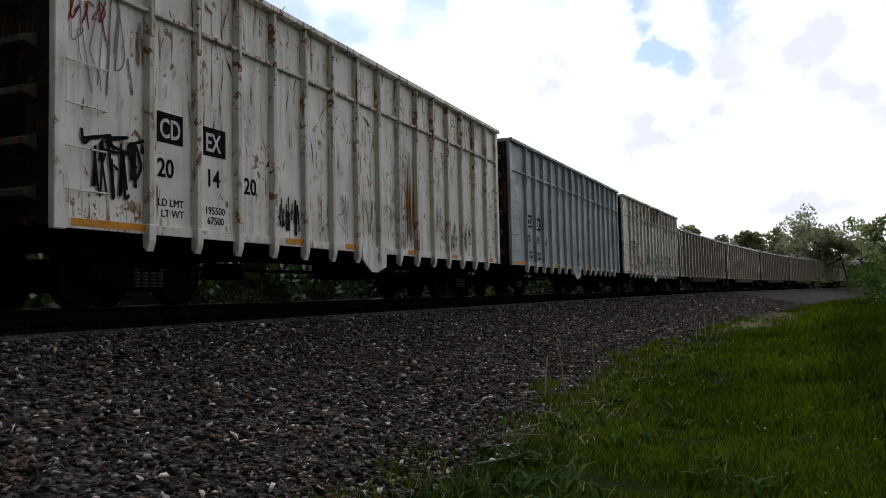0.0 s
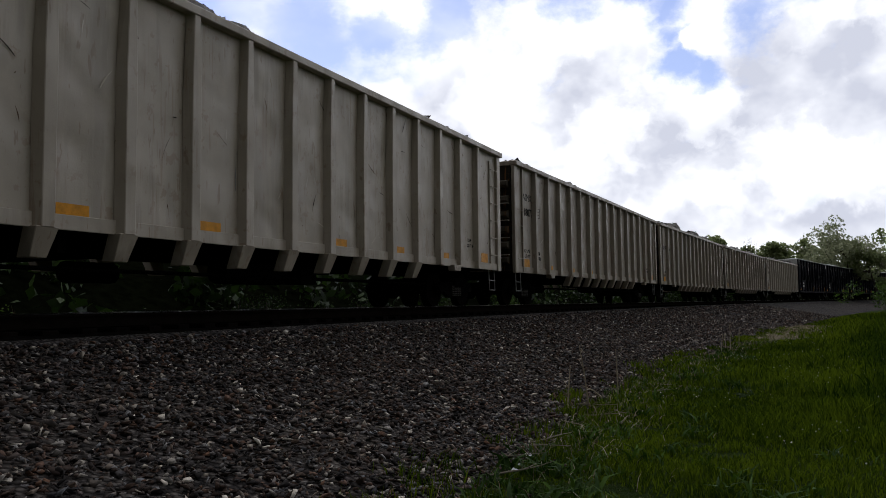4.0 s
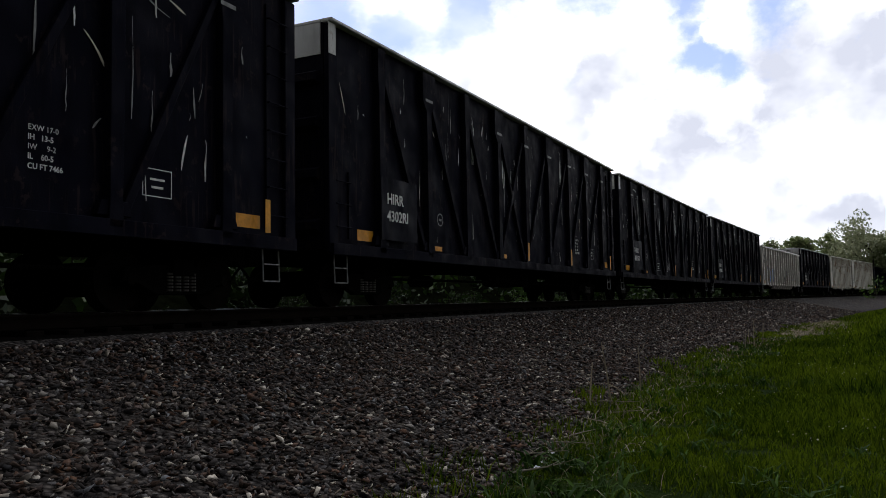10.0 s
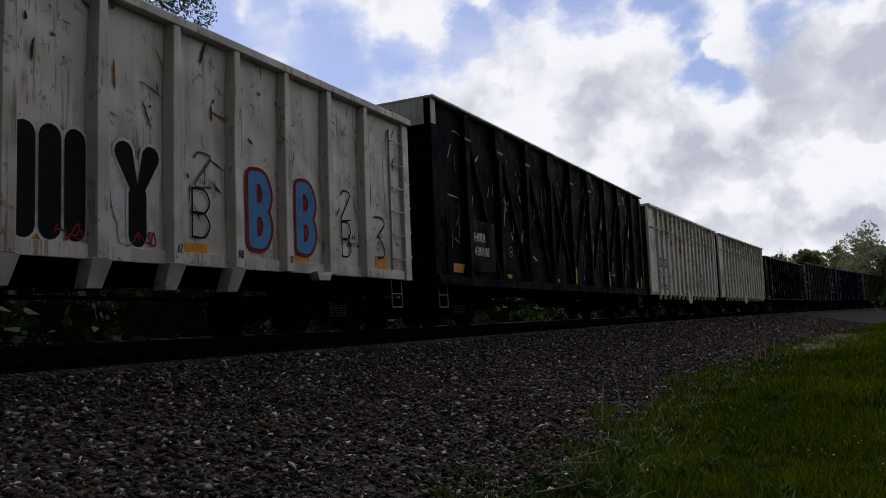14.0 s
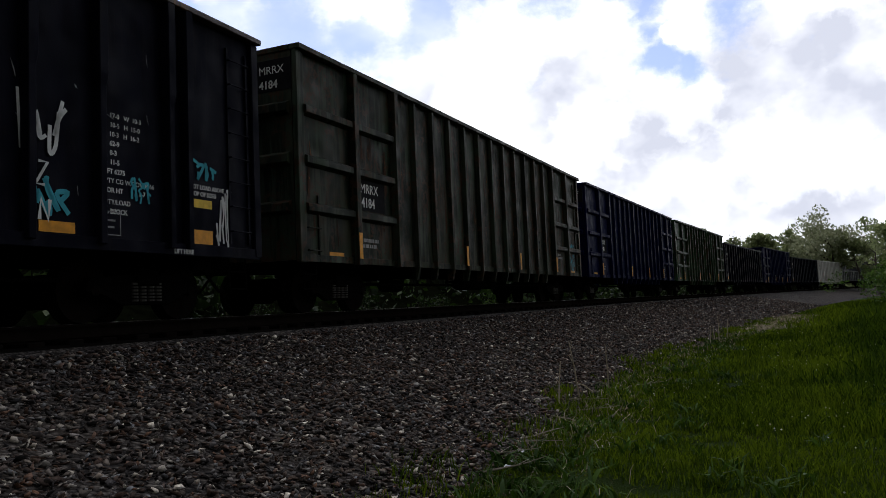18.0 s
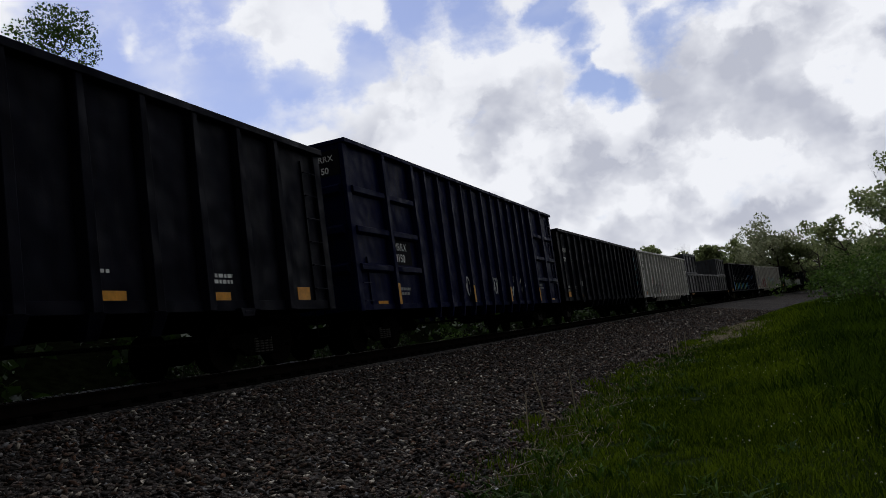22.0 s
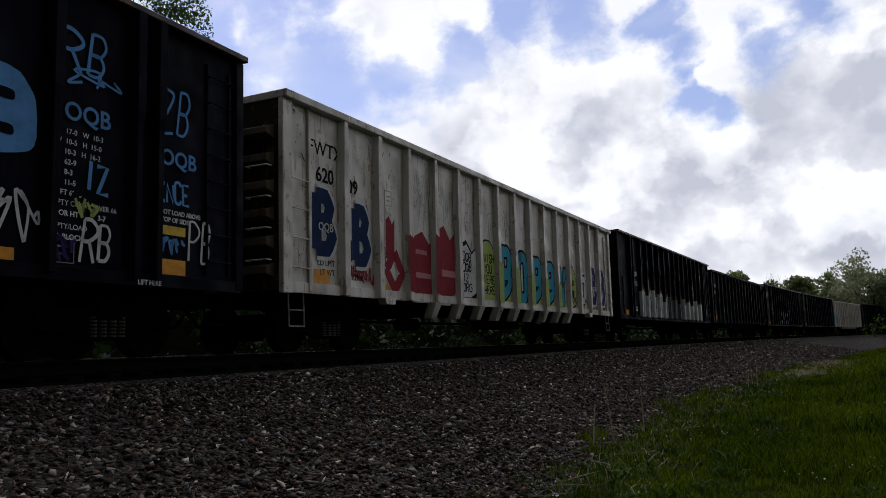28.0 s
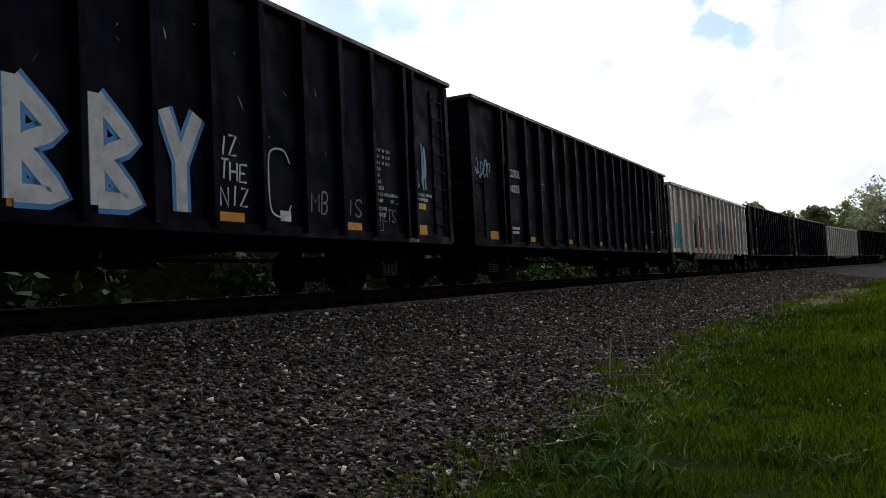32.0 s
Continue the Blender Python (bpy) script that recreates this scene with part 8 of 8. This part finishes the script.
def polar(az, d):
    return math.sin(radians(az)) * d, math.cos(radians(az)) * d


def vegetation():
    scatter_stones()
    grass()
    for s, o, h, ly, lo, n in ((10.6, 6.15, 0.62, 0.14, 0.02, 1), (11.6, 6.2, 0.85, -0.1, -0.1, 2), (12.9, 6.35, 0.72, -0.03, -0.02, 1), (12.6, 6.2, 0.2, -0.4, -0.25, 0),
                               (24.0, 6.8, 0.5, 0.02, 0.05, 3), (25.5, 6.9, 0.75, 0.05, 0.0, 4), (27.0, 7.0, 0.6, -0.03, 0.03, 4), (26.2, 6.7, 0.45, 0.05, -0.04, 3)):
        stalk(s, o, h, ly, lo, n)
    for i, (s, o, ln, turn) in enumerate(((7.2, 6.5, 0.7, 20), (7.9, 6.7, 0.5, -25), (8.4, 6.55, 0.6, 65), (9.6, 6.5, 0.8, -40), (10.3, 6.75, 0.55, 10), (6.7, 6.8, 0.6, 45),
                                           (11.2, 6.35, 0.7, -10), (13.2, 6.9, 0.6, 30), (14.4, 6.8, 0.7, -50))):
        fallen_stick(s, o, ln, turn, 500 + i)
    for i, (s, o, size) in enumerate(((7.45, 6.62, 0.08), (6.75, 6.72, 0.07), (7.0, 6.66, 0.05))):
        scrap(s, o, size, 3 + i)
    far = "broad leafy tree standing beyond the railway"
    tree(-4.3, 150, 13.2, 4.4, 21, MAT_LEAF, far, 60, 0.5, 0.4)
    tree(-5.6, 158, 13.0, 4.0, 22, MAT_LEAF, far, 60, 0.5, 0.4)
    tree(-2.7, 150, 13.0, 3.6, 23, MAT_LEAF, "leafless tree with fine upright twigs", bare=True)
    tree(-2.1, 152, 11.5, 3.0, 24, MAT_LEAF, "leafless tree with fine upright twigs", bare=True)
    tree(-1.5, 160, 10.5, 3.6, 25, MAT_LEAF, far, 60, 0.5, 0.3)
    tree(-0.6, 155, 12.0, 4.4, 26, MAT_LEAF, far, 70, 0.5, 0.3)
    tree(0.6, 160, 11.5, 4.0, 27, MAT_LEAF, far, 60, 0.5, 0.3)
    tree(3.8, 150, 17.6, 7.6, 28, MAT_LEAF2, "wide tree with an airy crown, leaves coloured pale for sunlight", 26, 0.45, 0.25, dome=True)
    tree(2.3, 156, 12.0, 4.6, 29, MAT_LEAF2, far, 50, 0.5, 0.25)
    tree(5.4, 150, 11.0, 4.0, 30, MAT_LEAF, far, 60, 0.5, 0.25)
    tree(6.4, 140, 10.0, 2.6, 31, MAT_LEAF, "leafless tree with fine upright twigs", bare=True)
    tree(8.6, 95, 10.0, 3.4, 32, MAT_LEAF, "dark leafy tree at the edge of the verge", 80, 0.34, 0.15)
    tree(10.4, 80, 9.5, 3.6, 33, MAT_LEAF, "dark leafy tree at the edge of the verge", 90, 0.3, 0.12)
    tree(11.3, 74, 15.5, 3.2, 36, MAT_LEAF, "leafless tree with fine upright twigs", bare=True)
    tree(12.8, 70, 11.0, 4.0, 34, MAT_LEAF, "dark leafy tree at the edge of the verge", 90, 0.28, 0.1)
    tree(-51.4, 37, 19.2, 5.2, 35, MAT_SHRUB, "tall leafy tree behind the railway", 420, 0.14, 0.45)
    tree(-55.0, 42, 17.5, 4.2, 37, MAT_SHRUB, "tall leafy tree behind the railway", 240, 0.14, 0.4)
    rng = random.Random(77)
    for az, d, w, h in ((7.2, 84, 5, 3.6), (8.2, 72, 5, 4.2), (9.0, 62, 5, 3.6), (9.9, 56, 4, 3.0), (11.0, 52, 4.5, 3.8), (12.4, 48, 5, 3.4), (14.0, 44, 5, 3.6),
                        (6.6, 96, 5, 3.4), (16.0, 40, 5, 3.2), (18.5, 36, 5, 3.5)):
        x, y = polar(az, d)
        bush(x, y, w, h, int(az * 10), MAT_SHRUB, per=90, leaf=0.2)
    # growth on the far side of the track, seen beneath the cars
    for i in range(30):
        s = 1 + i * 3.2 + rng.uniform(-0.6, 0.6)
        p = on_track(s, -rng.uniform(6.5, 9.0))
        # most shrubs take the shade-darkened leaf, every ninth the plain one
        bush(p.x, p.y, rng.uniform(1.6, 2.8), rng.uniform(1.3, 2.1), 400 + i, MAT_SHRUB if i % 9 == 4 else MAT_SHADED_THICKET, "leafy shrub behind the track", 260, 0.07)
    for i in range(26):
        s = 0.5 + rng.uniform(0, 40)
        p = on_track(s, -rng.uniform(5.0, 6.4))
        bm = bmesh.new()
        top = Vector((rng.uniform(-0.15, 0.15), rng.uniform(-0.15, 0.15), rng.uniform(0.7, 1.3)))
        tube(bm, (0, 0, 0), top, 0.012, 0.006, 4)
        for _ in range(5):
            f = rng.uniform(0.3, 0.9)
            tube(bm, top * f, top * f + Vector((rng.uniform(-0.3, 0.3), rng.uniform(-0.3, 0.3), rng.uniform(0.1, 0.3))), 0.006, 0.003, 4)
        ob = new("dead_weed", done(bm, "dead_weed", MAT_DRY))
        ob.matrix_basis = pose(p.x, p.y, GROUND + 0.2)
        tagged(ob, "pale dead branching weed behind the track", "weed", "dead weeds behind the track")
    spots = []
    for i in range(70):
        s = 40 + i * 3.6
        o = -rng.uniform(16, 30)
        p = on_track(s, o)
        spots.append((p.x, p.y, rng.uniform(3.0, 5.0), rng.uniform(5, 8)))
    # row added behind the train to cut sky light reaching under the cars
    for i in range(90):
        s = -50 + i * 2.0
        p = on_track(s, -rng.uniform(10, 16))
        spots.append((p.x, p.y, rng.uniform(3.5, 5.5) if s < 22 else rng.uniform(2.6, 3.6), rng.uniform(4, 6.5)))
    wood("wood_edge", "low green wood along the far side of the railway, darkened for shade", spots, 26, 0.4, MAT_SHADED_THICKET, 91)
    spots = []
    for i in range(60):
        az = -14 + i * 0.62
        d = rng.uniform(190, 260)
        x, y = polar(az, d)
        spots.append((x, y, rng.uniform(8, 12), rng.uniform(10, 16)))
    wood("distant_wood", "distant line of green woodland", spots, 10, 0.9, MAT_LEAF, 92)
    spots = []
    for i in range(90):
        az = 20 + i * 3.2
        d = rng.uniform(70, 130)
        x, y = polar(az, d)
        spots.append((x, y, rng.uniform(7, 12), rng.uniform(9, 14)))
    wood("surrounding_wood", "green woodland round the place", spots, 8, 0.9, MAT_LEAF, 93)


build_ground()
build_track()
build_train()
vegetation()
motions()
